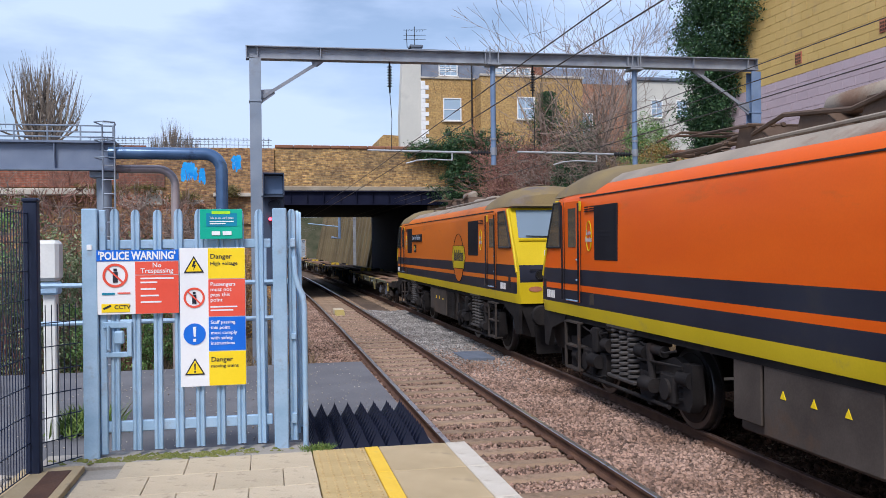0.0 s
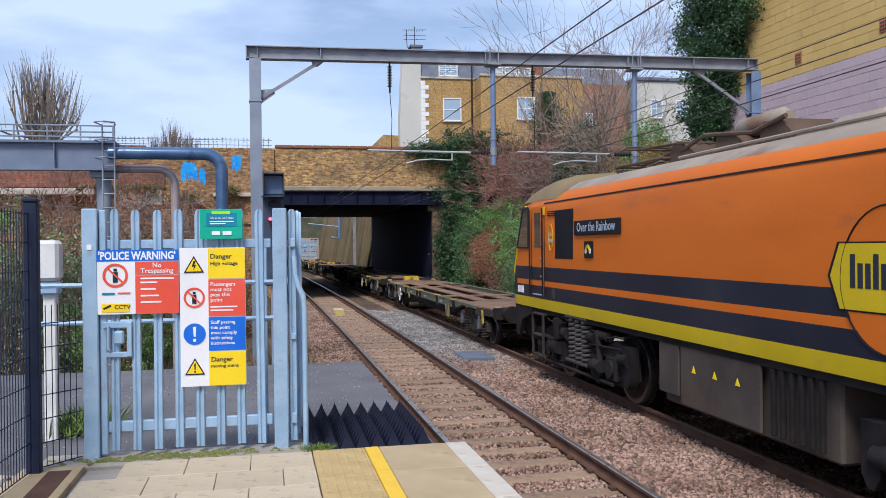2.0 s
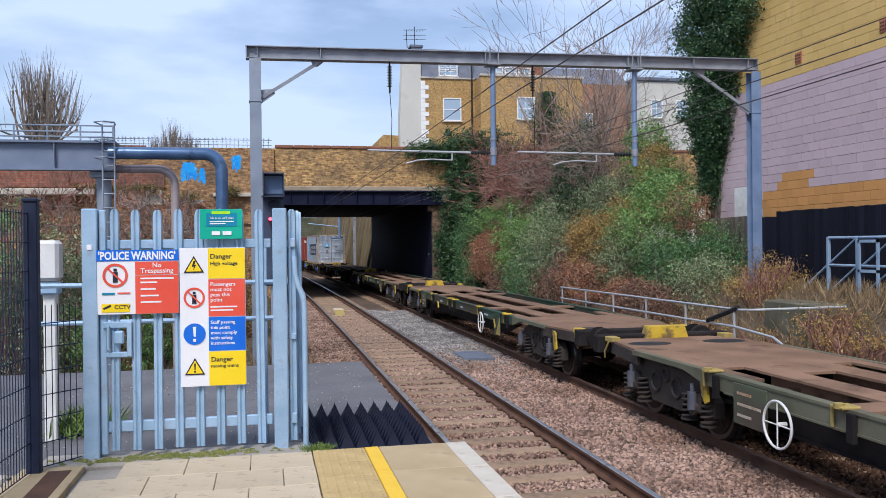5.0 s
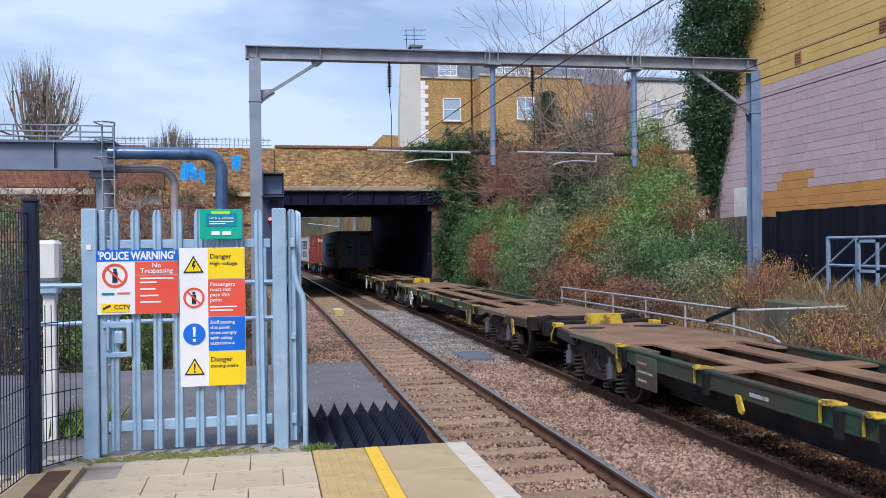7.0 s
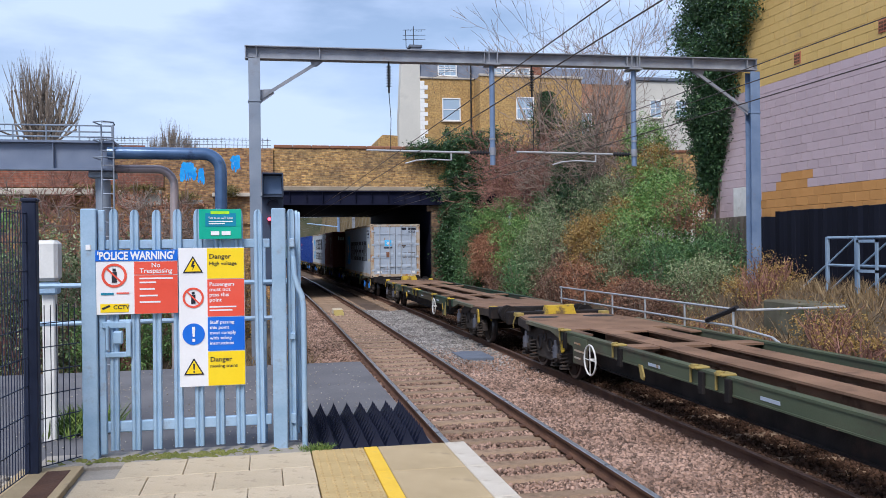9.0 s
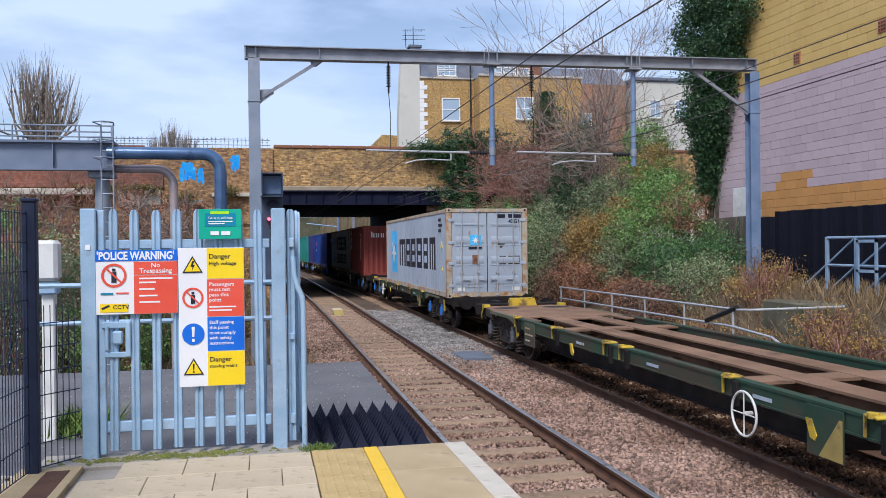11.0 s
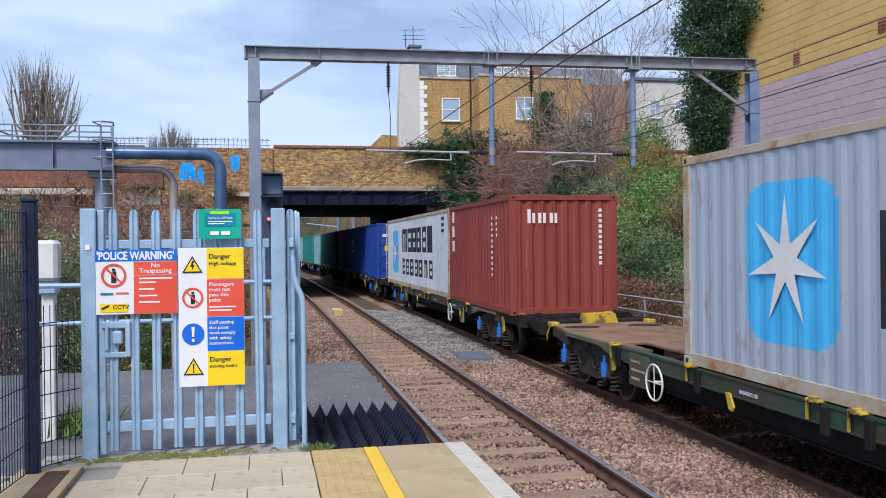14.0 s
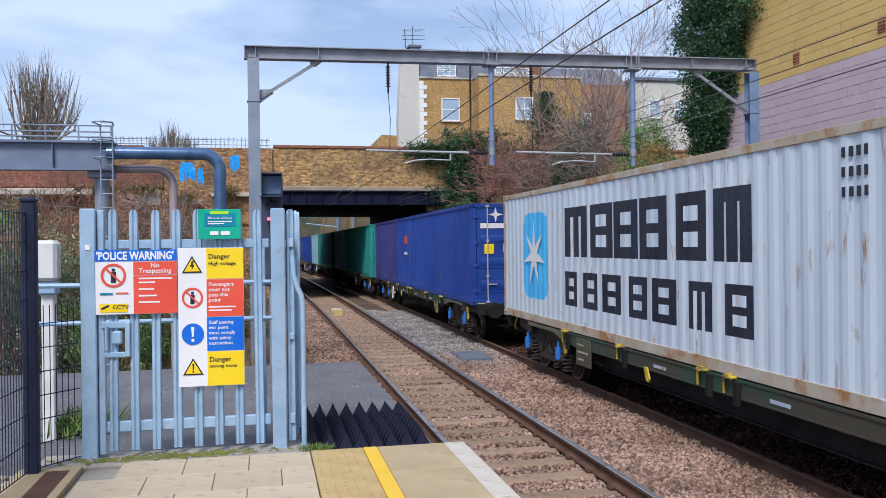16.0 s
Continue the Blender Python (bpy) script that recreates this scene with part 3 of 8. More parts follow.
def words(text, size, mat, parent, at, label="", name="lettering", align="LEFT", depth=0.001, squash=1.0, bold=0.012):
    """Writing, as a mesh of its own."""
    cu = bpy.data.curves.new(name, "FONT")
    cu.body, cu.size, cu.extrude, cu.align_x, cu.resolution_u, cu.offset = text, size, depth, align, 2, bold * size
    tmp = bpy.data.objects.new(name, cu)
    scene.collection.objects.link(tmp)
    me = bpy.data.meshes.new_from_object(tmp.evaluated_get(bpy.context.evaluated_depsgraph_get()))
    bpy.data.objects.remove(tmp)
    bpy.data.curves.remove(cu)
    me.name = name
    me.materials.clear()
    me.materials.append(mat)
    me.transform(Matrix.Diagonal((squash, 1, 1, 1)))
    ob = new(name, me)
    ob.parent = parent
    ob.matrix_basis = at
    return tagged(ob, label)


FACE = pose(0, 0, 0, 90, 0, 0)          # upright, read from -y
SIDE = pose(0, 0, 0, 90, 0, -90)        # upright, read from -x


# ---- ground and railway ----
def height_right(x, y):
    """The bank to the far side of the line."""
    a = min(max((x - 9.3) / 2.4, 0), 1)
    return -0.42 + a * a * (3 - 2 * a) * (1.75 + 0.035 * max(0, min(y, 42) - 19))


def build_ground():
    g = Mesh()
    g.add([(-1500, -1500, -0.6), (1500, -1500, -0.6), (1500, 2500, -0.6), (-1500, 2500, -0.6)], [(0, 1, 2, 3)])
    setting("ground", g, SOIL, "bare brown soil and scrub reaching to the horizon", "ground")
    b = Mesh()
    ys = [-160, -60, -20, 0, 10, 20, 30, 45, 60, 80, 100, 130, 170, 220, 280]
    prof = [(-2.9, -0.6), (-1.9, -0.235), (6.0, -0.235), (7.4, -0.6)]
    v = [(NEAR_X + x + bend(y), y, z) for y in ys for x, z in prof]
    b.add(v, [(k * 4 + i, k * 4 + i + 1, k * 4 + i + 5, k * 4 + i + 4) for k in range(len(ys) - 1) for i in range(3)])
    setting("ballast", b, BALLAST_BED, "pinkish grey crushed stone ballast bed under both tracks", "ballast")
    # bank on the far side, a grid that climbs away from the line
    k = Mesh()
    xs = [9.2 + 0.4 * i for i in range(12)] + [16, 22, 40]
    yy = [-40, -20, 0] + [4 + 2 * i for i in range(20)]
    v = [(x, y, height_right(x, y) + 0.06 * math.sin(3 * x + y) - (0.2 if x < 9.3 else 0)) for y in yy for x in xs]
    n = len(xs)
    k.add(v, [(j * n + i, j * n + i + 1, j * n + n + i + 1, j * n + n + i) for j in range(len(yy) - 1) for i in range(n - 1)])
    setting("embankment", k, SOIL, "brown soil bank rising beside the far track", "bank")


RAIL = [(-0.07, -0.158), (-0.07, -0.145), (-0.018, -0.125), (-0.01, -0.11), (-0.01, -0.05), (-0.035, -0.038), (-0.035, -0.006), (-0.028, 0.0),
        (0.028, 0.0), (0.035, -0.006), (0.035, -0.038), (0.01, -0.05), (0.01, -0.11), (0.018, -0.125), (0.07, -0.145), (0.07, -0.158)]


def build_track(x0, name, label, top):
    t = thing(name, label, "railway track")
    tagged(t, kind="structure")
    ys = [-160, -60, 0] + list(range(10, 130, 8)) + [160, 200, 240, 280]
    for side in (-1, 1):
        r = Mesh()
        n = len(RAIL)
        v = [(x0 + bend(y) + side * 0.7525 + px, y, pz) for y in ys for px, pz in RAIL]
        for k in range(len(ys) - 1):
            for i in range(n - 1):
                r.add([], [], 0)
                r.f.append((k * n + i, k * n + n + i, k * n + n + i + 1, k * n + i + 1))
                r.s.append(1 if i in (6, 7, 8) else 0)
        r.v = v
        part("rail", r, [RAIL_RUST, top], t, "rusty steel rail with a worn running surface", smooth=30)
    sl = Mesh().box(-1.25, 1.25, -0.125, 0.125, -0.30, -0.165, 0.03)
    for sx in (-0.7525, 0.7525):
        for d in (-0.1, 0.1):
            sl.box(sx + d - 0.035, sx + d + 0.035, -0.05, 0.05, -0.165, -0.12, 0.012, 1)
    me = sl.data("sleeper", [SLEEPER, RAIL_RUST])
    for i in range(118):
        y = 3.4 + 0.65 * i
        part("sleeper", me, None, t, at=pose(x0 + bend(y) + random.uniform(-0.015, 0.015), y, random.uniform(-0.012, 0.006), 0, 0, random.uniform(-0.5, 0.5)))
    return t


def build_lineside():
    m = thing("track_magnet", "small pale dirty signalling magnet box between the rails", "box")
    part("body", Mesh().box(2.6, 3.0, 33.5, 34.3, -0.2, 0.02, 0.03), SLAB, m)
    part("ramp", Mesh().prism([(32.9, -0.2), (33.5, -0.2), (33.5, 0.0)], 0, 2.62, 2.98), FIT_DIRTY, m)
    c = thing("cable_cover", "flat dark grey cable cover set in the ballast", "cover")
    for i in range(3):
        part("slab", Mesh().box(4.35, 5.05, 18.6 + 0.42 * i, 19.0 + 0.42 * i, -0.2, -0.06, 0.01), SLATE, c)


def build_ballast():
    def field(n, x0, x1, y0, y1, z, power=1.0):
        y = y0 + (y1 - y0) * rng.uniform(0, 1, n) ** power
        x = rng.uniform(x0, x1, n)
        return np.stack([x, y, z + rng.uniform(-0.02, 0.015, n)], 1)
    def curve(p):
        p[:, 0] += np.array([bend(y) for y in p[:, 1]])
        return p
    six = field(46000, 3.85, 5.5, 6.5, 34, -0.14, 1.5)
    six[:, 2] += 0.04 * np.sin(six[:, 0] * 2.2) + 0.03
    grey = (six[:, 1] > 19 + rng.normal(0, 1.5, len(six)))
    stones("ballast_stones", curve(six[~grey]), 0.038, STONES, "loose pinkish crushed granite between the tracks")
    stones("pale_ballast_stones", curve(six[grey]), 0.038, STONES_GREY, "newer pale grey crushed stone between the tracks")
    crib = field(32000, 2.27, 3.68, 6.5, 36, -0.205, 1.5)
    gap = np.abs(((crib[:, 1] - 3.4 + 0.325) % 0.65) - 0.325)
    crib = crib[(gap > 0.135) | (rng.uniform(0, 1, len(crib)) < 0.12)]
    stones("crib_stones", curve(crib), 0.036, STONES, "brownish ballast stones filling between the sleepers")
    left = field(24000, 0.1, 2.16, 10.5, 40, -0.17, 1.4)
    left = left[(left[:, 1] > 13.0) | (left[:, 0] > 1.55)]
    stones("shoulder_stones", curve(left), 0.038, STONES, "pink ballast stones beside the near rail")
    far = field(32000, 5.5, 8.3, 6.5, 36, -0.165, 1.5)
    stones("oily_stones", curve(far), 0.038, STONES_SHADED, "dark brown ballast stones under the far track, train's shade in their colour")


# ---- platform ----
PZ = 0.915


def build_platform():
    p = Mesh().box(-4.2, 1.46, -60, 6.6, -0.6, PZ - 0.05, 0.01)
    setting("platform", p, CONCRETE, "concrete station platform with a square end", "platform")
    pf = bpy.data.objects["platform"]
    c = Mesh().box(0.0, 0.72, 0, 0.745, -0.05, 0.0, 0.006)
    me = c.data("coping_slab", COPING)
    w = Mesh().box(0.0, 0.16, 0, 0.745, -0.05, 0.001, 0.006)
    wm = w.data("edge_slab", WHITE_PAINT)
    yb = Mesh().box(0, 0.105, 0, 0.745, -0.05, 0.002, 0.004)
    ym = yb.data("yellow_strip", YELLOW_PAINT)
    t = Mesh().box(0, 0.396, 0, 0.396, -0.05, 0.0, 0.004)
    for i in range(6):
        for j in range(6):
            x, y = 0.033 + 0.066 * i, 0.033 + 0.066 * j
            t.tube([(x, y, -0.001), (x, y, 0.006)], [0.0125, 0.009], 8)
    tm = t.data("tactile_tile", TACTILE)
    for i in range(9):
        y = 6.6 - 0.75 * (i + 1)
        part("coping_slab", me, None, pf, at=pose(0.845, y, PZ) @ Matrix.Diagonal((0.53 / 0.72, 1, 1, 1)))
        part("edge_slab", wm, None, pf, at=pose(1.378, y, PZ))
        part("yellow_strip", ym, None, pf, at=pose(0.736, y, PZ))
    for i in range(14):
        part("tactile_tile", tm, None, pf, at=pose(0.335, 6.6 - 0.4 * (i + 1), PZ + random.uniform(-0.001, 0.002)))
    s = Mesh().box(0, 0.446, 0, 0.446, -0.05, 0.0, 0.005)
    sm = s.data("paving_slab", SLAB)
    for r in range(12):
        for k in range(9):
            x = 0.33 - 0.45 * (k + 1) + (0.225 if r % 2 else 0)
            y, z = 6.57 - 0.45 * (r + 1), PZ + random.uniform(-0.001, 0.001)
            if r % 2 and k == 0:
                part("paving_slab", sm, None, pf, at=pose(0.105, y, z) @ Matrix.Diagonal((0.5, 1, 1, 1)))
            elif x < -1.30:
                continue
            else:
                part("paving_slab", sm, None, pf, at=pose(x, y, z, random.uniform(-0.04, 0.04), random.uniform(-0.04, 0.04)))
    # worn kerb at the platform's end, a drain channel, and the low ground beyond it
    k = Mesh().box(-1.65, 0.34, 6.58, 6.95, 0.3, PZ - 0.005, 0.02)
    setting("end_kerb", k, CONCRETE, "worn concrete kerb along the platform end", "kerb")
    e = Mesh().box(-1.72, -1.30, 0.5, 6.56, PZ - 0.049, PZ - 0.003, 0.004)
    setting("channel_edging", e, COPING, "cream concrete edging round the drain cover", "paving")
    d = Mesh().box(-1.52, -1.36, 1.0, 6.44, PZ - 0.03, PZ + 0.0, 0.004)
    setting("drain_cover", d, RAIL_RUST, "rusty brown steel drain cover let into the paving", "drain")
    r = Mesh()
    r.add([(-9, 6.95, 0.78), (1.40, 6.95, 0.78), (1.38, 8.45, 0.78), (-9, 8.45, 0.76), (1.40, 12.9, 0.73), (-9, 12.9, 0.72), (-9, 17.6, 0.1), (0.3, 17.6, -0.3), (0.6, 12.9, -0.4), (1.40, 12.9, -0.4), (1.40, 6.95, -0.4), (0.3, 12.9, 0.73)],
          [(0, 1, 2, 3), (3, 2, 4, 5), (5, 11, 7, 6), (4, 9, 8, 11), (1, 10, 9, 4, 2)])
    setting("platform_ramp", r, TARMAC, "grey tarmac ramp falling away behind the fence", "ramp", smooth=0)
    ms = Mesh()
    for i in range(420):
        x, y = min(random.gauss(-0.72, 0.33), 0.2), 6.70 + random.gauss(0, 0.045)
        n, rr = 7, random.uniform(0.006, 0.028)
        ms.add([(x, y, PZ + rr * 0.35)] + [(x + rr * random.uniform(0.6, 1.3) * math.cos(a * 2 * math.pi / n), y + rr * random.uniform(0.6, 1.3) * math.sin(a * 2 * math.pi / n), PZ - 0.004) for a in range(n)],
               [(0, 1 + a, 1 + (a + 1) % n) for a in range(n)])
    tagged(part("moss", ms, MOSS), "yellow-green moss growing along the kerb", "moss", kind="stuff")
    pts = np.stack([rng.uniform(0.26, 0.48, 420), rng.normal(6.66, 0.04, 420), np.full(420, PZ - 0.02)], 1)
    blades("grass_tuft", pts, 0.05, GRASS, "small tuft of green grass at the platform end", 0.6, 0.004)
    pts = np.stack([rng.normal(-1.62, 0.12, 500), rng.normal(8.4, 0.15, 500), np.full(500, 0.8)], 1)
    blades("weeds", pts, 0.22, GRASS, "bright green weeds behind the mesh fence", 0.6, 0.012)


def build_grit():
    n = 900
    p = np.stack([rng.uniform(-3.0, 1.3, n), rng.uniform(7.0, 12.8, n), np.zeros(n)], 1)
    p[:, 2] = 0.785 - 0.012 * np.maximum(p[:, 1] - 8.45, 0)
    stones("tarmac_grit", p, 0.010, STONES_PALE, "pale grit strewn over the tarmac")
    n = 5200
    p = np.stack([rng.uniform(-4.1, -1.74, n), rng.uniform(2.2, 6.5, n), PZ - 0.045 + rng.uniform(0, 0.015, n)], 1)
    stones("pale_gravel", p, 0.034, STONES_PALE, "pale gravel beside the mesh fence")
    for k, (x, y) in enumerate(((-1.83, 5.6), (-1.95, 5.0), (-2.2, 5.9), (-2.6, 6.2))):
        q = np.stack([rng.normal(x, 0.07, 260), rng.normal(y, 0.16, 260), np.full(260, PZ - 0.04)], 1)
        blades("fence_weeds", q, 0.10, GRASS, "low green weeds along the mesh fence", 0.7, 0.007)


def build_mat():
    """Anti-trespass matting: rows of ribbed pyramids."""
    t = thing("anti_trespass_mat", "black rubber anti-trespass mat with rows of pyramids beside the platform", "mat")
    base = Mesh().box(0.31, 1.37, 6.98, 8.42, 0.66, 0.81, 0.01)
    part("base", base, BLACK_RUBBER, t)
    py = Mesh()
    w = 0.128
    n = 4
    for k in range(n + 1):
        h = [0.5, 0.36, 0.22, 0.09, 0.0][k] * w
        z = 0.15 * k / n
        py.add([(sx * h, sy * h, z) for sx, sy in ((-1, -1), (1, -1), (1, 1), (-1, 1))], [])
    py.f = [(4 * k + i, 4 * k + (i + 1) % 4, 4 * k + 4 + (i + 1) % 4, 4 * k + 4 + i) for k in range(n) for i in range(4)]
    py.s = [0] * len(py.f)
    me = py.data("pyramid", BLACK_RUBBER, 20)
    for i in range(8):
        for j in range(11):
            part("pyramid", me, None, t, at=pose(0.385 + w * i, 7.06 + w * j, 0.808))


# ---- fence, gate and signs ----
FY = 6.78


def pale(h=1.82):
    """A W-section palisade pale with a rounded head."""
    p = Mesh()
    out = [(-0.034, 0.012), (-0.026, 0.0), (-0.012, 0.0), (0.0, 0.012), (0.012, 0.0), (0.026, 0.0), (0.034, 0.012)]
    back = [(x, y + 0.004) for x, y in out]
    poly = out + back[::-1]
    n = len(poly)
    rows = [(0.0, 1.0), (h - 0.05, 1.0), (h - 0.018, 0.82), (h, 0.42)]
    for z, s in rows:
        p.add([(x * s, y, z) for x, y in poly], [])
    for k in range(len(rows) - 1):
        for i in range(n):
            j = (i + 1) % n
            p.f.append((k * n + i, k * n + j, k * n + n + j, k * n + n + i))
    p.f.append(tuple(range((len(rows) - 1) * n, len(rows) * n)))
    p.s = [0] * len(p.f)
    return p


def build_fence():
    gate = thing("palisade_gate", "galvanised steel palisade gate with warning signs, shut", "gate")
    pm = pale().data("pale", GALV)
    for i in range(8):
        x = -1.118 + 0.154 * i
        part("pale", pm, None, gate, at=pose(x, FY, 0.955 + random.uniform(-0.004, 0.004), 0, random.uniform(-0.3, 0.3), 0))
    for z0, z1 in ((2.475, 2.545), (1.09, 1.17)):
        part("rail", Mesh().box(-1.19, 0.04, FY + 0.02, FY + 0.065, z0, z1, 0.006), GALV, gate)
    part("gate_stile", Mesh().box(-1.225, -1.175, FY, FY + 0.05, 0.93, 2.77, 0.006), GALV, gate)
    lock = Mesh().box(-1.2, -0.99, FY - 0.02, FY + 0.02, 1.88, 1.93, 0.006).box(-1.03, -0.993, FY - 0.026, FY + 0.026, 1.665, 1.925, 0.006).box(-1.18, -0.99, FY - 0.02, FY + 0.02, 1.66, 1.70, 0.006)
    lock.tube([(-1.16, FY - 0.03, 1.9), (-1.16, FY - 0.03, 1.72)], 0.012, 8).box(-1.12, -1.05, FY - 0.04, FY + 0.01, 1.76, 1.86, 0.01)
    part("lock_box", lock, GALV, gate, "galvanised gate latch and lock housing")
    post = Mesh().box(-0.055, 0.055, -0.055, 0.055, -0.9, 1.86, 0.008)
    me = post.data("gate_post", GALV)
    tagged(part("gate_post", me, None, at=pose(-1.285, FY + 0.02, 0.92)), "square galvanised steel gate post in the kerb", "post", "gate posts")
    tagged(part("gate_post", me, None, at=pose(0.108, FY + 0.02, 0.92)), "square galvanised steel gate post in the kerb", "post", "gate posts")
    lab = part("post_label", Mesh().box(-0.018, 0.018, -0.062, -0.056, 1.55, 1.59, 0.002), SIGN_WHITE, None)
    lab.parent = bpy.data.objects["gate_post"]
    # the short return that runs back beside the mat
    ret = thing("palisade_return", "short galvanised palisade return beside the rubber mat", "fence")
    for x, y in ((0.203, FY + 0.02), (0.245, FY + 0.30), (0.275, FY + 0.55)):
        part("pale", pm, None, ret, at=pose(x, y, 0.955, 0, 0, -80 if y > FY + 0.1 else 0))
    part("rail", Mesh().box(0.19, 0.23, FY, FY + 1.2, 2.475, 2.545, 0.006), GALV, ret)
    part("rail", Mesh().box(0.19, 0.23, FY, FY + 1.2, 1.75, 1.80, 0.006), GALV, ret)
    part("rail", Mesh().box(0.19, 0.23, FY, FY + 1.2, 1.09, 1.17, 0.006), GALV, ret)
    hoop = Mesh().tube([(0.295, FY, 0.85), (0.295, FY, 2.0), (0.285, FY, 2.09), (0.25, FY, 2.17), (0.225, FY, 2.26), (0.22, FY + 0.02, 2.4)], 0.022, 12)
    part("bent_tube", hoop, GALV, ret, "bent galvanised tube")
    # the low palisade that goes on behind
    back = thing("palisade_fence", "galvanised palisade fence panel behind the gate", "fence")
    for z in (1.86, 2.175):
        part("rail", Mesh().tube([(-1.95, 7.6, z), (0.3, 7.6, z)], 0.02, 8), GALV, back)
    for x in (-0.02, 0.24):
        part("post", Mesh().box(x - 0.03, x + 0.03, 7.6, 7.66, 0.75, 2.55, 0.006), GALV, back)
    build_signs()
    # mesh fence with a navy post
    mf = thing("mesh_fence", "navy welded wire mesh security fence with a square post", "fence")
    part("post", Mesh().box(-1.655, -1.56, 6.4, 6.48, 0.5, 2.81, 0.008), NAVY, mf)
    part("post_cap", Mesh().box(-1.662, -1.553, 6.393, 6.487, 2.81, 2.84, 0.01), NAVY, mf)

    def panel(x0, y0, x1, y1, z0, z1, pitch, cross, name):
        m = Mesh()
        L = math.hypot(x1 - x0, y1 - y0)
        ux, uy = (x1 - x0) / L, (y1 - y0) / L
        for i in range(int(L / pitch) + 1):
            a = i * pitch
            m.tube([(x0 + ux * a, y0 + uy * a, z0), (x0 + ux * a, y0 + uy * a, z1)], 0.0038, 4, 0, False)
        k = z0
        while k < z1:
            m.tube([(x0, y0, k), (x1, y1, k)], 0.0045, 4, 0, False)
            k += cross
        part(name, m, NAVY, mf, smooth=0)
    panel(-1.62, 6.44, -1.93, 2.5, 0.93, 2.75, 0.05, 0.2, "mesh_panel")
    panel(-1.58, 6.5, -1.36, 6.78, 0.93, 2.08, 0.052, 0.17, "mesh_panel")
    # a white cabinet post behind the mesh, and a cable run
    cab = thing("equipment_pillar", "pale grey plastic equipment housing on a white post", "pillar")
    part("post", Mesh().box(-1.935, -1.83, 8.1, 8.22, 0.6, 2.1, 0.01), WHITE_METAL, cab)
    part("housing", Mesh().box(-1.975, -1.785, 8.02, 8.22, 2.2, 2.56, 0.03), WHITE_METAL, cab)
    part("clamp", Mesh().box(-1.955, -1.80, 8.05, 8.23, 2.08, 2.19, 0.015), GALV, cab)


def sign_board(name, label, x0, x1, z0, z1, mat=None, y=FY - 0.03):
    b = Mesh().box(x0, x1, y, y + 0.006, z0, z1, 0.002)
    ob = part(name, b, mat or SIGN_WHITE)
    return tagged(ob, label, "sign", "warning signs")


def panel_on(parent, x0, x1, z0, z1, mat, name="panel", lift=0.0035, y=FY - 0.03):
    return part(name, Mesh().box(x0, x1, y - lift, y - lift + 0.003, z0, z1, 0.0), mat, parent)


def disc(parent, x, z, r, mat, name, lift, hole=0.0, n=40, y=FY - 0.03, tri=False):
    m = Mesh()
    if tri:
        a = [(x - r, z - 0.62 * r), (x + r, z - 0.62 * r), (x, z + 1.1 * r)]
        m.prism(a, 1, y - lift, y - lift + 0.002)
    elif hole:
        v = [(x + q * math.cos(2 * math.pi * i / n), yy, z + q * math.sin(2 * math.pi * i / n)) for yy in (y - lift, y - lift + 0.002) for q in (r, hole) for i in range(n)]
        f = []
        for i in range(n):
            j = (i + 1) % n
            f += [(i, n + i, n + j, j)[::-1], (2 * n + i, 2 * n + j, 3 * n + j, 3 * n + i)[::-1], (i, j, 2 * n + j, 2 * n + i)]
        m.add(v, f)
    else:
        m.prism([(x + r * math.cos(2 * math.pi * i / n), z + r * math.sin(2 * math.pi * i / n)) for i in range(n)], 1, y - lift, y - lift + 0.002)
    return part(name, m, mat, parent)


def ban(parent, x, z, r):
    """A round ban sign: red ring and slash over a plain dark mark."""
    disc(parent, x, z, r, SIGN_RED, "ban_ring", 0.005, r * 0.8)
    y = FY - 0.03
    part("mark", Mesh().box(x - 0.2 * r, x + 0.2 * r, y - 0.0045, y - 0.002, z - 0.6 * r, z + 0.28 * r, 0.0).box(x - 0.13 * r, x + 0.13 * r, y - 0.0045, y - 0.002, z + 0.34 * r, z + 0.58 * r, 0.0), INK, parent, "plain black mark")
    part("slash", Mesh().box(-0.85 * r, 0.85 * r, y - 0.0062, y - 0.004, -0.07 * r, 0.07 * r, m=pose(x, 0, z, 0, 45, 0)), SIGN_RED, parent)


def bars(parent, x, z, widths, h, gap, mat, y=FY - 0.03, lift=0.0055):
    for i, w in enumerate(widths):
        part("text_bar", Mesh().box(x, x + w, y - lift, y - lift + 0.002, z - i * gap - h, z - i * gap), mat, parent)


def warn(parent, x, z, r, kind):
    y = FY - 0.03
    disc(parent, x, z, r, INK, "warning_triangle", 0.005, tri=True)
    disc(parent, x, z, r * 0.78, SIGN_YELLOW, "triangle_face", 0.0062, tri=True)
    if kind == "bolt":
        m = Mesh().prism([(x - 0.02 * r, z + 0.6 * r), (x + 0.2 * r, z + 0.6 * r), (x + 0.05 * r, z + 0.18 * r), (x + 0.24 * r, z + 0.2 * r), (x - 0.06 * r, z - 0.42 * r), (x + 0.0 * r, z + 0.0 * r), (x - 0.2 * r, z - 0.0 * r)], 1, y - 0.0075, y - 0.006)
    else:
        m = Mesh().prism([(x - 0.09 * r, z + 0.55 * r), (x + 0.09 * r, z + 0.55 * r), (x + 0.05 * r, z - 0.12 * r), (x - 0.05 * r, z - 0.12 * r)], 1, y - 0.0075, y - 0.006)
        m.box(x - 0.08 * r, x + 0.08 * r, y - 0.0075, y - 0.006, z - 0.38 * r, z - 0.22 * r)
    part("symbol", m, INK, parent)


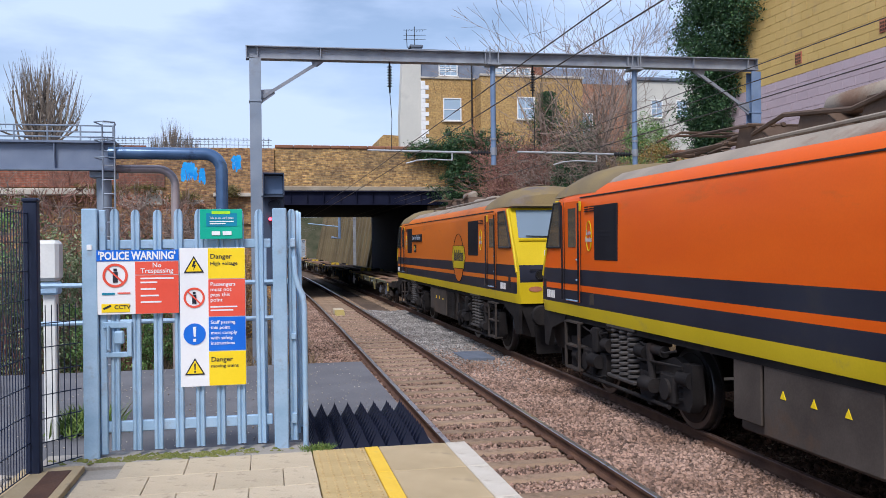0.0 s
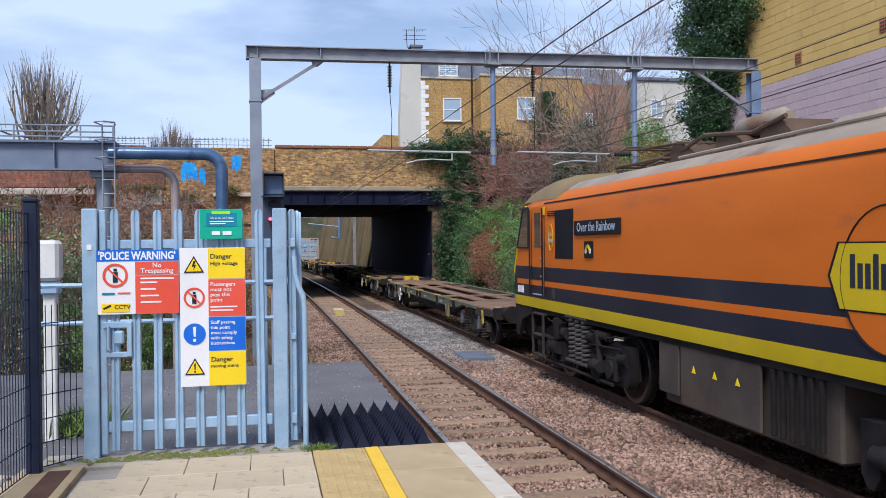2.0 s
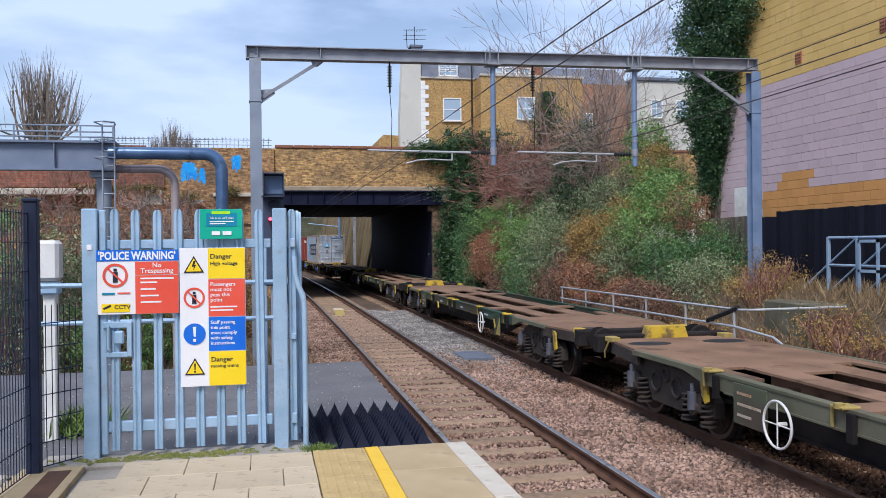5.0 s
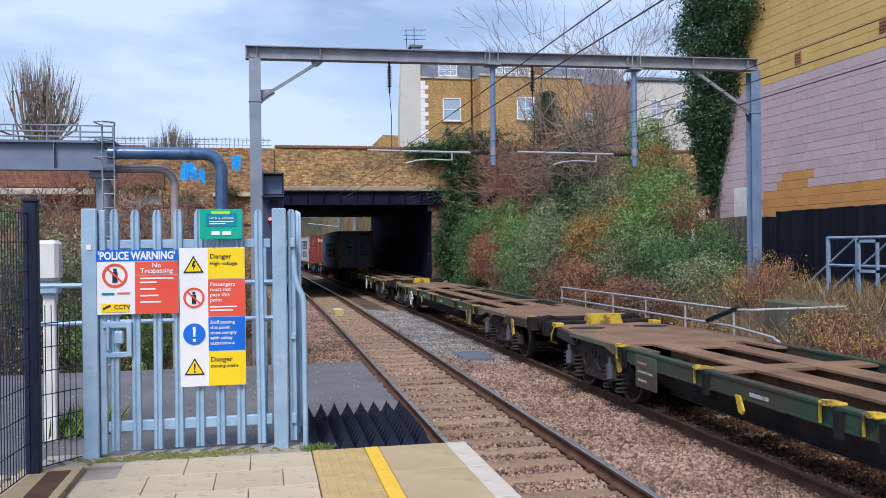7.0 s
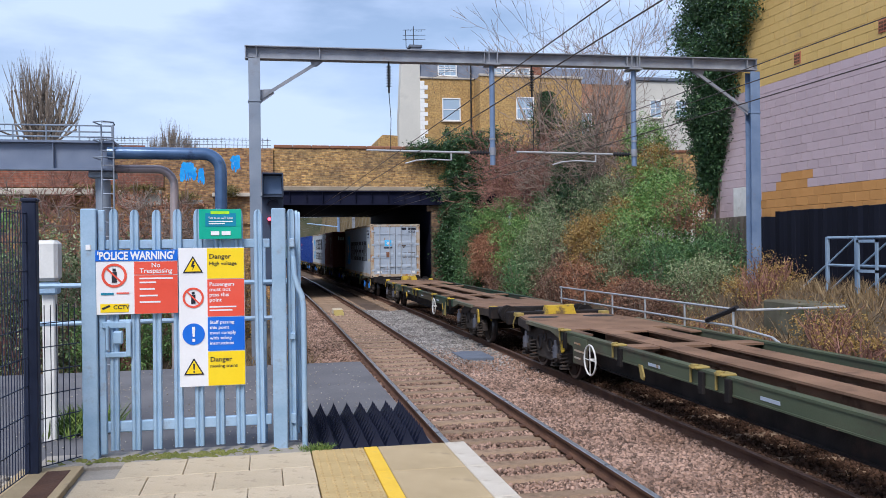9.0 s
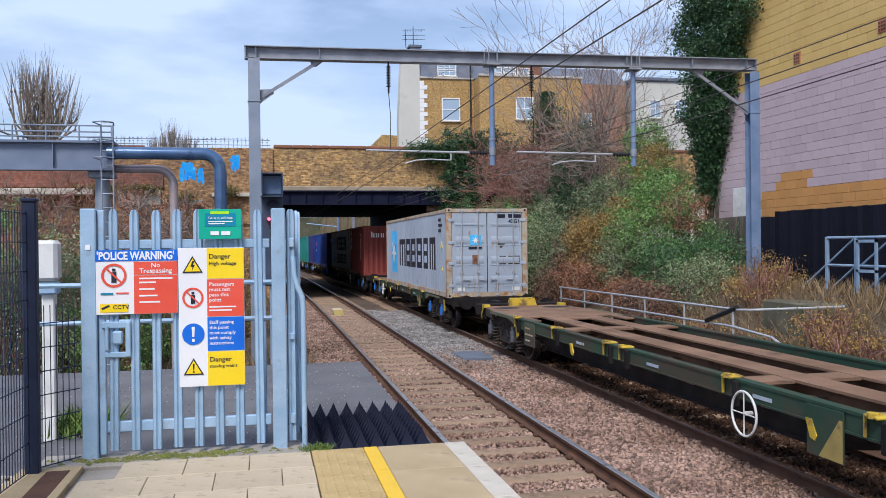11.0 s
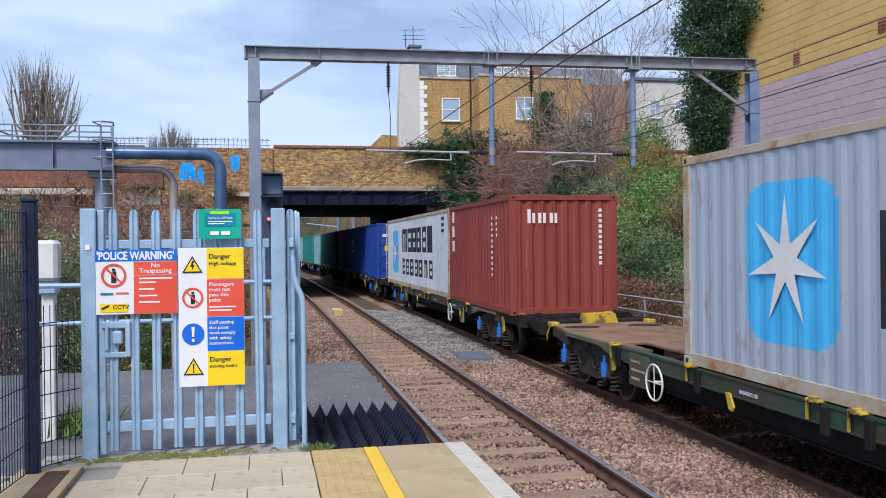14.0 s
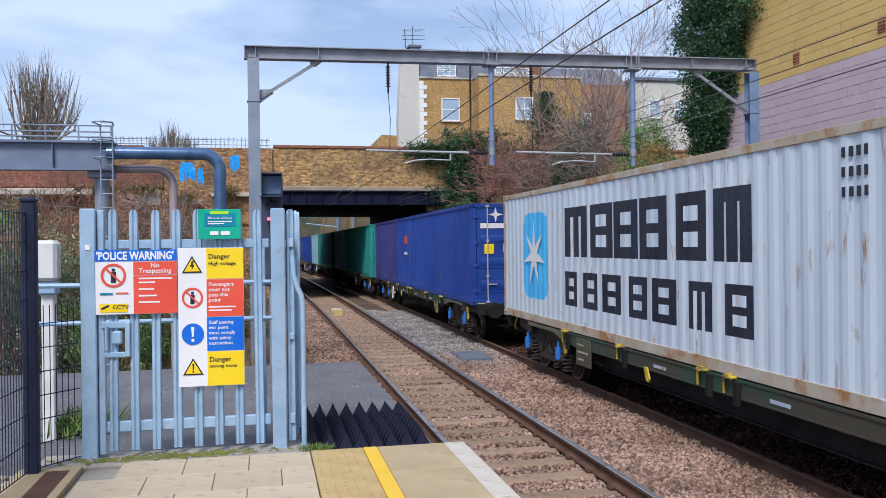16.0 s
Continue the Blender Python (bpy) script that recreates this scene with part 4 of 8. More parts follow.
def build_signs():
    y = FY - 0.03
    a = sign_board("police_warning_sign", "white, blue and red police warning board on the gate", -1.245, -0.648, 1.985, 2.468)
    panel_on(a, -1.245, -0.648, 2.385, 2.468, SIGN_BLUE, "blue_panel")
    words("'POLICE WARNING'", 0.083, SIGN_WHITE, a, pose(-0.947, y - 0.005, 2.397) @ FACE, name="lettering", align="CENTER", squash=0.76, bold=0.035)
    panel_on(a, -0.963, -0.65, 2.282, 2.379, SIGN_RED, "red_panel")
    panel_on(a, -0.963, -0.65, 1.987, 2.276, SIGN_RED, "red_panel")
    words("No", 0.05, SIGN_WHITE, a, pose(-0.806, y - 0.005, 2.335) @ FACE, align="CENTER")
    words("Trespassing", 0.05, SIGN_WHITE, a, pose(-0.806, y - 0.005, 2.294) @ FACE, align="CENTER")
    bars(a, -0.925, 2.258, [0.24, 0.12], 0.012, 0.03, SIGN_WHITE)
    bars(a, -0.925, 2.178, [0.11], 0.012, 0.03, SIGN_WHITE)
    bars(a, -0.925, 2.128, [0.13], 0.012, 0.03, SIGN_WHITE)
    bars(a, -0.925, 2.08, [0.15], 0.012, 0.03, SIGN_WHITE)
    ban(a, -1.105, 2.278, 0.09)
    bars(a, -1.20, 2.148, [0.09], 0.014, 0.03, SIGN_TEAL)
    bars(a, -1.09, 2.15, [0.09], 0.01, 0.03, SIGN_RED)
    panel_on(a, -1.205, -1.005, 2.002, 2.065, SIGN_YELLOW, "cctv_panel")
    words("CCTV", 0.042, INK, a, pose(-1.115, y - 0.005, 2.026) @ FACE, squash=1.05)
    part("camera_mark", Mesh().box(-0.03, 0.03, y - 0.005, y - 0.003, -0.008, 0.008, m=pose(-1.165, 0, 2.04, 0, -25, 0)), INK, a)
    b = sign_board("danger_sign", "white, yellow, red and blue railway danger board on the gate", -0.642, -0.155, 1.418, 2.478)
    xm = -0.432
    for z0, z1, mt in ((2.242, 2.474, SIGN_YELLOW), (1.952, 2.236, SIGN_RED), (1.688, 1.946, SIGN_BLUE), (1.422, 1.682, SIGN_YELLOW)):
        panel_on(b, xm, -0.158, z0, z1, mt, "colour_panel")
    warn(b, -0.537, 2.335, 0.075, "bolt")
    ban(b, -0.537, 2.098, 0.078)
    disc(b, -0.537, 1.82, 0.082, SIGN_BLUE, "blue_disc", 0.005)
    part("symbol", Mesh().prism([(-0.549, 1.876), (-0.525, 1.876), (-0.530, 1.80), (-0.544, 1.80)], 1, y - 0.0075, y - 0.005).box(-0.547, -0.527, y - 0.0075, y - 0.005, 1.762, 1.784), SIGN_WHITE, b, "white exclamation mark")
    warn(b, -0.537, 1.555, 0.075, "mark")
    for txt, s, z, mt in (("Danger", 0.052, 2.395, INK), ("High voltage", 0.039, 2.345, INK), ("Passengers", 0.041, 2.185, SIGN_WHITE), ("must not", 0.041, 2.145, SIGN_WHITE),
                          ("pass this", 0.041, 2.105, SIGN_WHITE), ("point", 0.041, 2.065, SIGN_WHITE), ("Staff passing", 0.036, 1.895, SIGN_WHITE), ("this point", 0.036, 1.855, SIGN_WHITE),
                          ("must comply", 0.036, 1.815, SIGN_WHITE), ("with safety", 0.036, 1.775, SIGN_WHITE), ("instructions", 0.036, 1.735, SIGN_WHITE),
                          ("Danger", 0.052, 1.605, INK), ("moving trains", 0.036, 1.56, INK)):
        words(txt, s, mt, b, pose(xm + 0.014, y - 0.005, z) @ FACE, squash=1.05)
    bars(b, xm + 0.014, 2.03, [0.2, 0.17], 0.011, 0.026, SIGN_WHITE)
    c = sign_board("helpline_sign", "green helpline board with a blue panel on the gate", -0.487, -0.172, 2.545, 2.772, SIGN_GREEN, y=FY - 0.05)
    yc = FY - 0.05
    panel_on(c, -0.44, -0.212, 2.64, 2.742, SIGN_TEAL, "blue_panel", y=yc)
    panel_on(c, -0.40, -0.262, 2.735, 2.757, GRASS_SIGN, "lime_panel", 0.005, y=yc)
    words("Talk to us, we'll listen", 0.023, SIGN_WHITE, c, pose(-0.326, yc - 0.006, 2.698) @ FACE, align="CENTER", squash=0.9)
    bars(c, -0.415, 2.682, [0.18, 0.12], 0.008, 0.016, SIGN_WHITE, yc)
    bars(c, -0.40, 2.604, [0.062], 0.03, 0.03, SIGN_WHITE, yc)
    bars(c, -0.32, 2.604, [0.066], 0.03, 0.03, SIGN_WHITE, yc)


GRASS_SIGN = surf("lime_sign", (0.35, 0.7, 0.02), (0.4, 0.75, 0.03), 3, 0.4, 0, 0.01, 60)


# ---- overhead line ----
GY = 19.0


def h_post(m, x, y, z0, z1, w=0.25, d=0.25, t=0.016, slot=0):
    """An upright H-section: flanges that face the track's length."""
    m.box(x - w / 2, x + w / 2, y - d / 2, y - d / 2 + t, z0, z1, 0.0, slot)
    m.box(x - w / 2, x + w / 2, y + d / 2 - t, y + d / 2, z0, z1, 0.0, slot)
    m.box(x - t / 2, x + t / 2, y - d / 2 + t, y + d / 2 - t, z0, z1, 0.0, slot)


def build_gantry():
    g = thing("overhead_line_portal", "blue-grey steel portal gantry spanning both tracks", "gantry")
    for x, z0 in ((-0.175, -0.4), (11.83, 1.0)):
        m = Mesh()
        h_post(m, x, GY, z0, 6.59 if x < 5 else 6.66, 0.25, 0.25)
        m.box(x - 0.14, x + 0.14, GY - 0.14, GY + 0.14, 5.64, 5.67)
        m.box(x - 0.15, x + 0.15, GY - 0.15, GY + 0.15, z0, z0 + 0.05, 0.01)
        part("column", m, STEEL_BLUE if x > 5 else GALV_DULL, g, "blue-grey H-section steel column")
    b = Mesh()
    x0, x1 = -0.305, 11.97
    b.box(x0, x1, GY - 0.125, GY + 0.125, 6.655, 6.675).box(x0, x1, GY - 0.125, GY + 0.125, 6.915, 6.935).box(x0, x1, GY - 0.008, GY + 0.008, 6.675, 6.915)
    for x in (x0 + 0.02, -0.06, 1.3, 5.05, 5.35, 8.55, 8.8, 10.25, 11.7, x1 - 0.02):
        b.box(x - 0.008, x + 0.008, GY - 0.115, GY + 0.115, 6.675, 6.915)
    part("crossbeam", b, STEEL_GREY, g, "grey I-section steel crossbeam", at=pose(0, 0, -0.075, 0, -0.56, 0))
    for a, c in (((-0.05, 5.74), (1.3, 6.62)), ((11.7, 5.72), (10.25, 6.65))):
        m = Mesh().tube([(a[0], GY, a[1]), (c[0], GY, c[1])], 0.05, 4)
        s = 1 if c[0] > a[0] else -1
        m.prism([(a[0], a[1] - 0.12), (a[0] + s * 0.3, a[1] + 0.1), (a[0] + s * 0.26, a[1] + 0.2), (a[0], a[1] + 0.18)], 1, GY - 0.01, GY + 0.01)
        m.prism([(c[0] + s * 0.12, c[1] + 0.04), (c[0] - s * 0.3, c[1] + 0.04), (c[0] - s * 0.22, c[1] - 0.16), (c[0] - s * 0.12, c[1] - 0.16)], 1, GY - 0.01, GY + 0.01)
        part("knee_brace", m, STEEL_GREY, g)
    for x in (5.18, 8.68):
        d = thing("drop_tube", "grey steel drop tube hanging from the gantry with its registration arm", "overhead fitting", "drop tubes")
        part("tube", Mesh().tube([(x, GY, 4.32), (x, GY, 6.65)], 0.062, 14), STEEL_BLUE, d)
        cl = Mesh()
        for sx in (-0.1, 0.1):
            cl.tube([(x + sx, GY - 0.15, 6.6), (x + sx, GY - 0.15, 7.02)], 0.014, 6).tube([(x + sx, GY + 0.15, 6.6), (x + sx, GY + 0.15, 7.02)], 0.014, 6)
        cl.box(x - 0.16, x + 0.16, GY - 0.18, GY + 0.18, 6.60, 6.645, 0.004)
        part("collar", Mesh().tube([(x, GY, 4.9), (x, GY, 4.94)], 0.08, 14), STEEL_GREY, d)
        part("collar", Mesh().tube([(x, GY, 4.55), (x, GY, 4.72)], 0.08, 14), STEEL_GREY, d)
        part("clamp", cl, STEEL_GREY, d)
        l = 2.92
        ins = Mesh()
        for i in range(6):
            ins.tube([(x - 0.14 - 0.07 * i, GY, 4.60), (x - 0.17 - 0.07 * i, GY, 4.60)], [0.06, 0.035], 12)
        ins.tube([(x - 0.06, GY, 4.60), (x - 0.6, GY, 4.60)], 0.02, 8)
        part("insulator", ins, CABLE, d, "dark ribbed insulator")
        part("registration_arm", Mesh().tube([(x - 0.55, GY, 4.60), (x - l, GY, 4.63)], 0.026, 10), ARM_SILVER, d)
        part("steady_arm", Mesh().tube([(x - 0.98, GY, 4.42), (x - 1.45, GY, 4.44), (x - 1.8, GY, 4.41), (x - 2.05, GY, 4.34)], 0.016, 8).tube([(x - 0.98, GY, 4.58), (x - 0.98, GY, 4.42)], 0.02, 8), ARM_SILVER, d)
    for x in (2.78, 6.14):
        s = thing("suspension_insulator", "dark ribbed suspension insulator hung from the gantry beam", "insulator", "suspension insulators")
        m = Mesh().tube([(x, GY, 6.66), (x, GY, 6.55)], 0.02, 8)
        for i in range(8):
            m.tube([(x, GY, 6.53 - 0.062 * i), (x, GY, 6.50 - 0.062 * i)], [0.03, 0.062], 12)
        m.tube([(x, GY, 6.55), (x, GY, 5.92)], 0.022, 8)
        part("insulator", m, CABLE, s)
        part("hanger_wire", Mesh().tube([(x, GY, 5.92), (x + 0.04, GY, 5.35), (x + 0.02, GY, 4.62)], 0.008, 6), CABLE, s)

    def wire(name, pts, r, label):
        tagged(part(name, Mesh().tube(pts, r, 6), COPPER), label, "wire")
    for x, z, r, nm, lab in ((NEAR_X, 4.32, 0.0075, "contact_wire", "dark contact wire strung above the near track"), (NEAR_X, 4.60, 0.0075, "carrier_wire", "dark carrier wire strung above the near track"),
                             (FAR_X, 4.35, 0.0075, "contact_wire", "dark contact wire strung above the far track"), (FAR_X, 4.60, 0.0065, "carrier_wire", "thin dark carrier wire above the far track"),
                             (FAR_X, 4.80, 0.0065, "carrier_wire", "thin dark carrier wire above the far track")):
        wire(nm, [(x + bend(y), y, z) for y in (-60, -20, 0, 10, GY, 30, 42, 55, 70, 100, 130)], r, lab)


STEEL_DARK = surf("dark_blue_grey_steel", (0.13, 0.165, 0.24), (0.21, 0.25, 0.33), 1.5, 0.5, 0.2, 0.06, 60, (0.15, 0.15, 0.16), 1.6, 0.4)
GALV_DULL = surf("dull_galvanised_steel", (0.20, 0.245, 0.31), (0.30, 0.345, 0.41), 1.2, 0.55, 0.3, 0.08, 60, (0.22, 0.22, 0.23), 1.6, 0.5)


GALV_FRAME = surf("frame_galvanised", (0.20, 0.30, 0.42), (0.30, 0.40, 0.52), 3, 0.5, 0.1, 0.06, 60)


# ---- bridge ----
BY, BD = 42.0, 25.0
ABUT = 8.22


def build_bridge():
    w = Mesh().box(0.45, 24, BY, BY + 0.5, 5.40, 7.28)
    setting("bridge_parapet", w, BRICK_STOCK, "yellow stock brick parapet of the road bridge, sooty in places", "wall")
    c = Mesh()
    for i in range(26):
        c.box(0.5 + 0.9 * i, 1.385 + 0.9 * i, BY - 0.06, BY + 0.56, 7.28, 7.44 - 0.0 * i, 0.03)
    setting("parapet_coping", c, TERRACOTTA_DARK, "dark red brick coping along the parapet", "coping")
    w = Mesh().box(-22, 0.45, BY - 0.15, BY + 0.45, 3.6, 7.25).box(-22, 0.95, BY - 0.05, BY + 0.5, -0.6, 3.6)
    setting("wing_wall", w, BRICK_OLD, "sooty old brick wing wall left of the bridge span", "wall")
    w = Mesh().box(-22, -4.6, BY - 0.24, BY - 0.15, 5.35, 6.15).box(-22, -5.4, BY - 0.3, BY - 0.15, 6.9, 7.3)
    setting("red_brick_band", w, BRICK_RED, "red brick band along the wing wall", "wall")
    w = Mesh().box(-22, -7.6, BY - 0.9, BY - 0.15, 4.95, 5.25, 0.05).box(-6.6, -4.7, BY - 0.35, BY - 0.15, 4.5, 5.2, 0.04).box(-2.4, 0.42, BY - 0.4, BY - 0.15, 4.9, 5.1, 0.03).box(-4.6, -2.8, BY - 0.45, BY - 0.15, 4.55, 4.75, 0.03)
    setting("string_course", w, STONE_TRIM, "pale weathered stone string course on the wing wall", "trim")
    w = Mesh().box(0.55, 11, BY - 0.25, BY + 0.02, 5.20, 5.42, 0.03)
    setting("bridge_edge", w, BRIDGE_EDGE, "stained concrete edge beam over the bridge opening", "trim")
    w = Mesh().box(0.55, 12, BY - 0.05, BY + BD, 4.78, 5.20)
    setting("bridge_deck", w, BRIDGE_DARK, "blue-black steel bridge deck with girders underneath, shade in its colour", "bridge")
    w = Mesh().box(0.55, 11, BY - 0.2, BY - 0.17, 4.55, 5.2).box(0.55, 11, BY - 0.34, BY, 4.52, 4.55).box(0.55, 11, BY - 0.34, BY - 0.02, 5.16, 5.2)
    for i in range(12):
        w.box(1.2 + 0.8 * i, 1.215 + 0.8 * i, BY - 0.32, BY - 0.2, 4.55, 5.16)
    setting("edge_girder", w, BRIDGE_DARK, "dark riveted steel edge girder of the bridge", "girder")
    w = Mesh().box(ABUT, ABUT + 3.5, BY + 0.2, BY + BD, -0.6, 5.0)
    setting("abutment_far", w, BRIDGE_DARK, "blue-black brick bridge abutment beside the far track, shade in its colour", "wall")
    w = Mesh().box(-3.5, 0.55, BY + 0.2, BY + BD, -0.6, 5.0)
    setting("abutment_near", w, BRIDGE_DARK, "blue-black brick bridge abutment beside the near track, shade in its colour", "wall")
    w = Mesh().box(ABUT - 0.2, ABUT + 0.25, BY - 0.12, BY + 0.3, 4.2, 4.5, 0.03).box(ABUT + 0.0, 12, BY - 0.1, BY + 0.2, -0.6, 4.5)
    setting("abutment_face", w, BRICK_SOOT, "sooty old brick face of the abutment with a stone bearing pad", "wall")
    w = Mesh().box(-22, 26, BY + 0.5, BY + BD, 5.75, 6.0)
    setting("road", w, TARMAC, "road carried over the railway by the bridge", "road")
    w = Mesh().box(-22, 24, BY + BD - 0.5, BY + BD, 5.40, 7.2)
    setting("far_parapet", w, BRICK_STOCK, "brick parapet on the far side of the bridge", "wall")
    # spiked rail on the wing wall
    r = thing("spiked_railing", "grey weathered iron spiked railing on top of the brick wall", "railing")
    for z in (7.42, 7.66):
        part("rail", Mesh().tube([(-8, BY + 0.1, z), (0.35, BY + 0.1, z)], 0.014, 6), RAIL_IRON, r)
    sp = Mesh().tube([(0, 0, 0), (0, 0, 0.44), (0, 0, 0.56)], [0.010, 0.010, 0.002], 5)
    for a in (0.3, 0.45):
        sp.tube([(-0.06, 0, a + 0.03), (0, 0, a), (0.06, 0, a + 0.03)], 0.009, 4)
    me = sp.data("spike", RAIL_IRON)
    for i in range(42):
        part("spike", me, None, r, at=pose(-7.9 + 0.197 * i + random.uniform(-0.03, 0.03), BY + 0.1, 7.25, 0, random.uniform(-5, 5), random.uniform(-40, 40)))
    # beyond the bridge
    t = thing("retaining_wall", "brown panelled retaining wall leaning back beyond the bridge", "wall")
    tagged(t, kind="structure")
    pn = Mesh().box(0, 0.25, 0, 2.3, 0, 7.5, 0.02).box(-0.22, 0.1, -0.14, 0.14, 0, 7.4, 0.02)
    me = pn.data("panel", TIMBER_WALL)
    for i in range(22):
        y = BY + BD + 0.6 + 2.4 * i
        part("panel", me, None, t, at=pose(ABUT + 0.35 + 0.8 * bend(y), y, -0.5, 0, 11, 1.5 + 0.03 * i))
    w = Mesh().box(-3.5, -0.2, BY + BD, 150, -0.6, 4.5)
    setting("cutting_wall", w, BRICK_OLD, "old brick cutting wall beyond the bridge", "wall")
    w = Mesh().box(-26, 20, 190, 192, 0, 9)
    setting("backdrop", w, HAZE_WOOD, "dim wooded bank closing the cutting far off", "bank")
    gp = thing("far_portal", "grey steel overhead line portal beyond the bridge", "gantry")
    for x in (-0.6, 7.6):
        part("column", Mesh().box(x - 0.12, x + 0.12, 74.0, 74.24, -0.5, 6.2, 0.01), STEEL_GREY, gp)
    part("crossbeam", Mesh().box(-0.8, 8.0, 74.0, 74.24, 5.5, 5.75, 0.01), STEEL_GREY, gp)
    part("drop_tube", Mesh().tube([(6.3, 74.1, 5.5), (6.3, 74.1, 3.2), (5.6, 74.1, 3.3)], 0.12, 8), STEEL_BLUE, gp)
    part("arm", Mesh().tube([(6.3, 74.1, 4.2), (3.6, 74.1, 4.5)], 0.05, 8), GALV, gp)
    # graffiti: plain splashes of blue on the wall
    for cx, cz, w, hgt in ((-3.5, 6.15, 0.36, 0.38), (-2.9, 5.98, 0.15, 0.28), (-1.3, 6.62, 0.22, 0.28)):
        n = 46
        pts = []
        for i in range(n):
            a = 2 * math.pi * i / n
            k = 1 + 0.10 * math.sin(3 * a + cx) + 0.07 * math.sin(7 * a) + random.uniform(-0.10, 0.10)
            e = 1 / max(abs(math.cos(a)), abs(math.sin(a))) ** 0.6
            pts.append((cx + w * k * e * math.cos(a), cz + hgt * k * e * math.sin(a) - (random.uniform(0, 0.25) if math.sin(a) < -0.5 else 0)))
        tagged(part("graffiti", Mesh().prism(pts, 1, BY - 0.154, BY - 0.149), GRAFFITI, smooth=0), "blue and white spray-painted patch on the brick wall", "graffiti", "graffiti patches")


TERRACOTTA_DARK = surf("dark_red_coping", (0.17, 0.075, 0.045), (0.27, 0.13, 0.075), 1.5, 0.85, 0, 0.3, 40, (0.09, 0.07, 0.05), 1.5, 0.5, spread=0.1)


# ---- pipe bridge, pipes and signal ----
def build_pipes():
    PY = 16.0
    g = thing("pipe_bridge", "blue-grey steel service bridge with mesh guard rail and ladder cage", "bridge")
    m = Mesh().box(-12, -2.62, PY, PY + 0.02, 3.9, 4.36).box(-12, -2.6, PY - 0.1, PY + 0.12, 4.35, 4.39).box(-12, -2.6, PY - 0.1, PY + 0.12, 3.87, 3.9).box(-12, -2.6, PY, PY + 1.4, 4.36, 4.40)
    for i in range(9):
        m.box(-12 + 1.05 * i, -11.985 + 1.05 * i, PY - 0.08, PY, 3.9, 4.36)
    part("girder", m, STEEL_DARK, g)
    m = Mesh()
    for z in (4.47, 4.56, 4.67):
        m.tube([(-12, PY + 0.05, z), (-2.62, PY + 0.05, z)], 0.014, 6)
    for i in range(18):
        m.tube([(-11.9 + 0.545 * i, PY + 0.05, 4.39), (-11.9 + 0.545 * i, PY + 0.05, 4.67)], 0.016, 6)
    part("guard_rail", m, GALV_DULL, g, "galvanised tube guard rail")
    m = Mesh().tube([(-2.84, PY + 0.3, -0.3), (-2.84, PY + 0.3, 4.0)], 0.13, 14).box(-3.05, -2.62, PY + 0.1, PY + 0.5, 3.76, 3.87, 0.01)
    part("column", m, GALV_DULL, g, "grey steel column")
    m = Mesh()
    for sx in (-2.78, -2.58):
        m.tube([(sx, PY - 0.15, 0), (sx, PY - 0.15, 4.67)], 0.016, 6)
    for i in range(19):
        m.tube([(-2.78, PY - 0.15, 0.2 + 0.25 * i), (-2.58, PY - 0.15, 0.2 + 0.25 * i)], 0.01, 5)
    for z in (4.05, 4.35, 4.66):
        m.tube([(-2.8, PY - 0.15, z), (-2.85, PY - 0.5, z), (-2.68, PY - 0.62, z), (-2.52, PY - 0.5, z), (-2.56, PY - 0.15, z)], 0.012, 5)
    part("ladder", m, GALV_DULL, g, "caged steel ladder")

    def bent(x0, x1, z, r, zb, y):
        pts = [(x0, y, z), (x1 - 0.3, y, z)]
        for i in range(1, 7):
            a = math.pi / 2 * i / 6
            pts.append((x1 - 0.3 + 0.3 * math.sin(a), y, z - 0.3 + 0.3 * math.cos(a)))
        pts.append((x1, y, zb))
        return Mesh().tube(pts, r, 16)
    p = thing("blue_pipe", "glossy dark blue service pipe bending down to the ground", "pipe")
    m = bent(-2.7, -0.765, 4.185, 0.112, -0.2, PY)
    part("pipe", m, PIPE_BLUE, p)
    part("flange", Mesh().tube([(-0.765, PY, 3.12), (-0.765, PY, 3.16)], 0.14, 16), PIPE_BLUE, p)
    p = thing("pink_pipe", "faded pink and grey service pipe bending down to the ground", "pipe")
    part("pipe", bent(-2.75, -1.61, 3.93, 0.075, -0.2, PY + 0.3), PIPE_PINK, p)
    # signal
    s = thing("colour_light_signal", "black colour light signal head showing red", "signal")
    SY = 13.0
    part("head", Mesh().box(-0.03, 0.285, SY, SY + 0.05, 1.9, 3.58, 0.01).box(-0.03, -0.01, SY - 0.2, SY, 3.24, 3.58, 0.005).box(0.265, 0.285, SY - 0.2, SY, 3.24, 3.58, 0.005).box(-0.03, 0.285, SY - 0.2, SY, 3.56, 3.58, 0.005).box(-0.05, 0.27, SY - 0.18, SY, 3.225, 3.24), SIGNAL_BLACK, s)
    part("panel", Mesh().box(-0.005, 0.26, SY - 0.012, SY - 0.006, 3.28, 3.54), STEEL_BLUE, s, "grey blank panel")
    for z in (3.1, 2.86):
        hood = Mesh()
        for i in range(10):
            a0, a1 = math.pi * i / 9 - 0.0, math.pi * (i + 1) / 9
            if i < 9:
                hood.add([(0.13 + 0.085 * math.cos(a0), SY - 0.2, z + 0.085 * math.sin(a0)), (0.13 + 0.085 * math.cos(a1), SY - 0.2, z + 0.085 * math.sin(a1)), (0.13 + 0.085 * math.cos(a1), SY, z + 0.085 * math.sin(a1)), (0.13 + 0.085 * math.cos(a0), SY, z + 0.085 * math.sin(a0))], [(0, 1, 2, 3)])
        part("hood", hood, SIGNAL_BLACK, s)
    part("lamp", Mesh().tube([(0.075, SY - 0.06, 2.90), (0.075, SY - 0.03, 2.90)], 0.024, 14), SIGNAL_RED, s, "glowing red signal lamp")
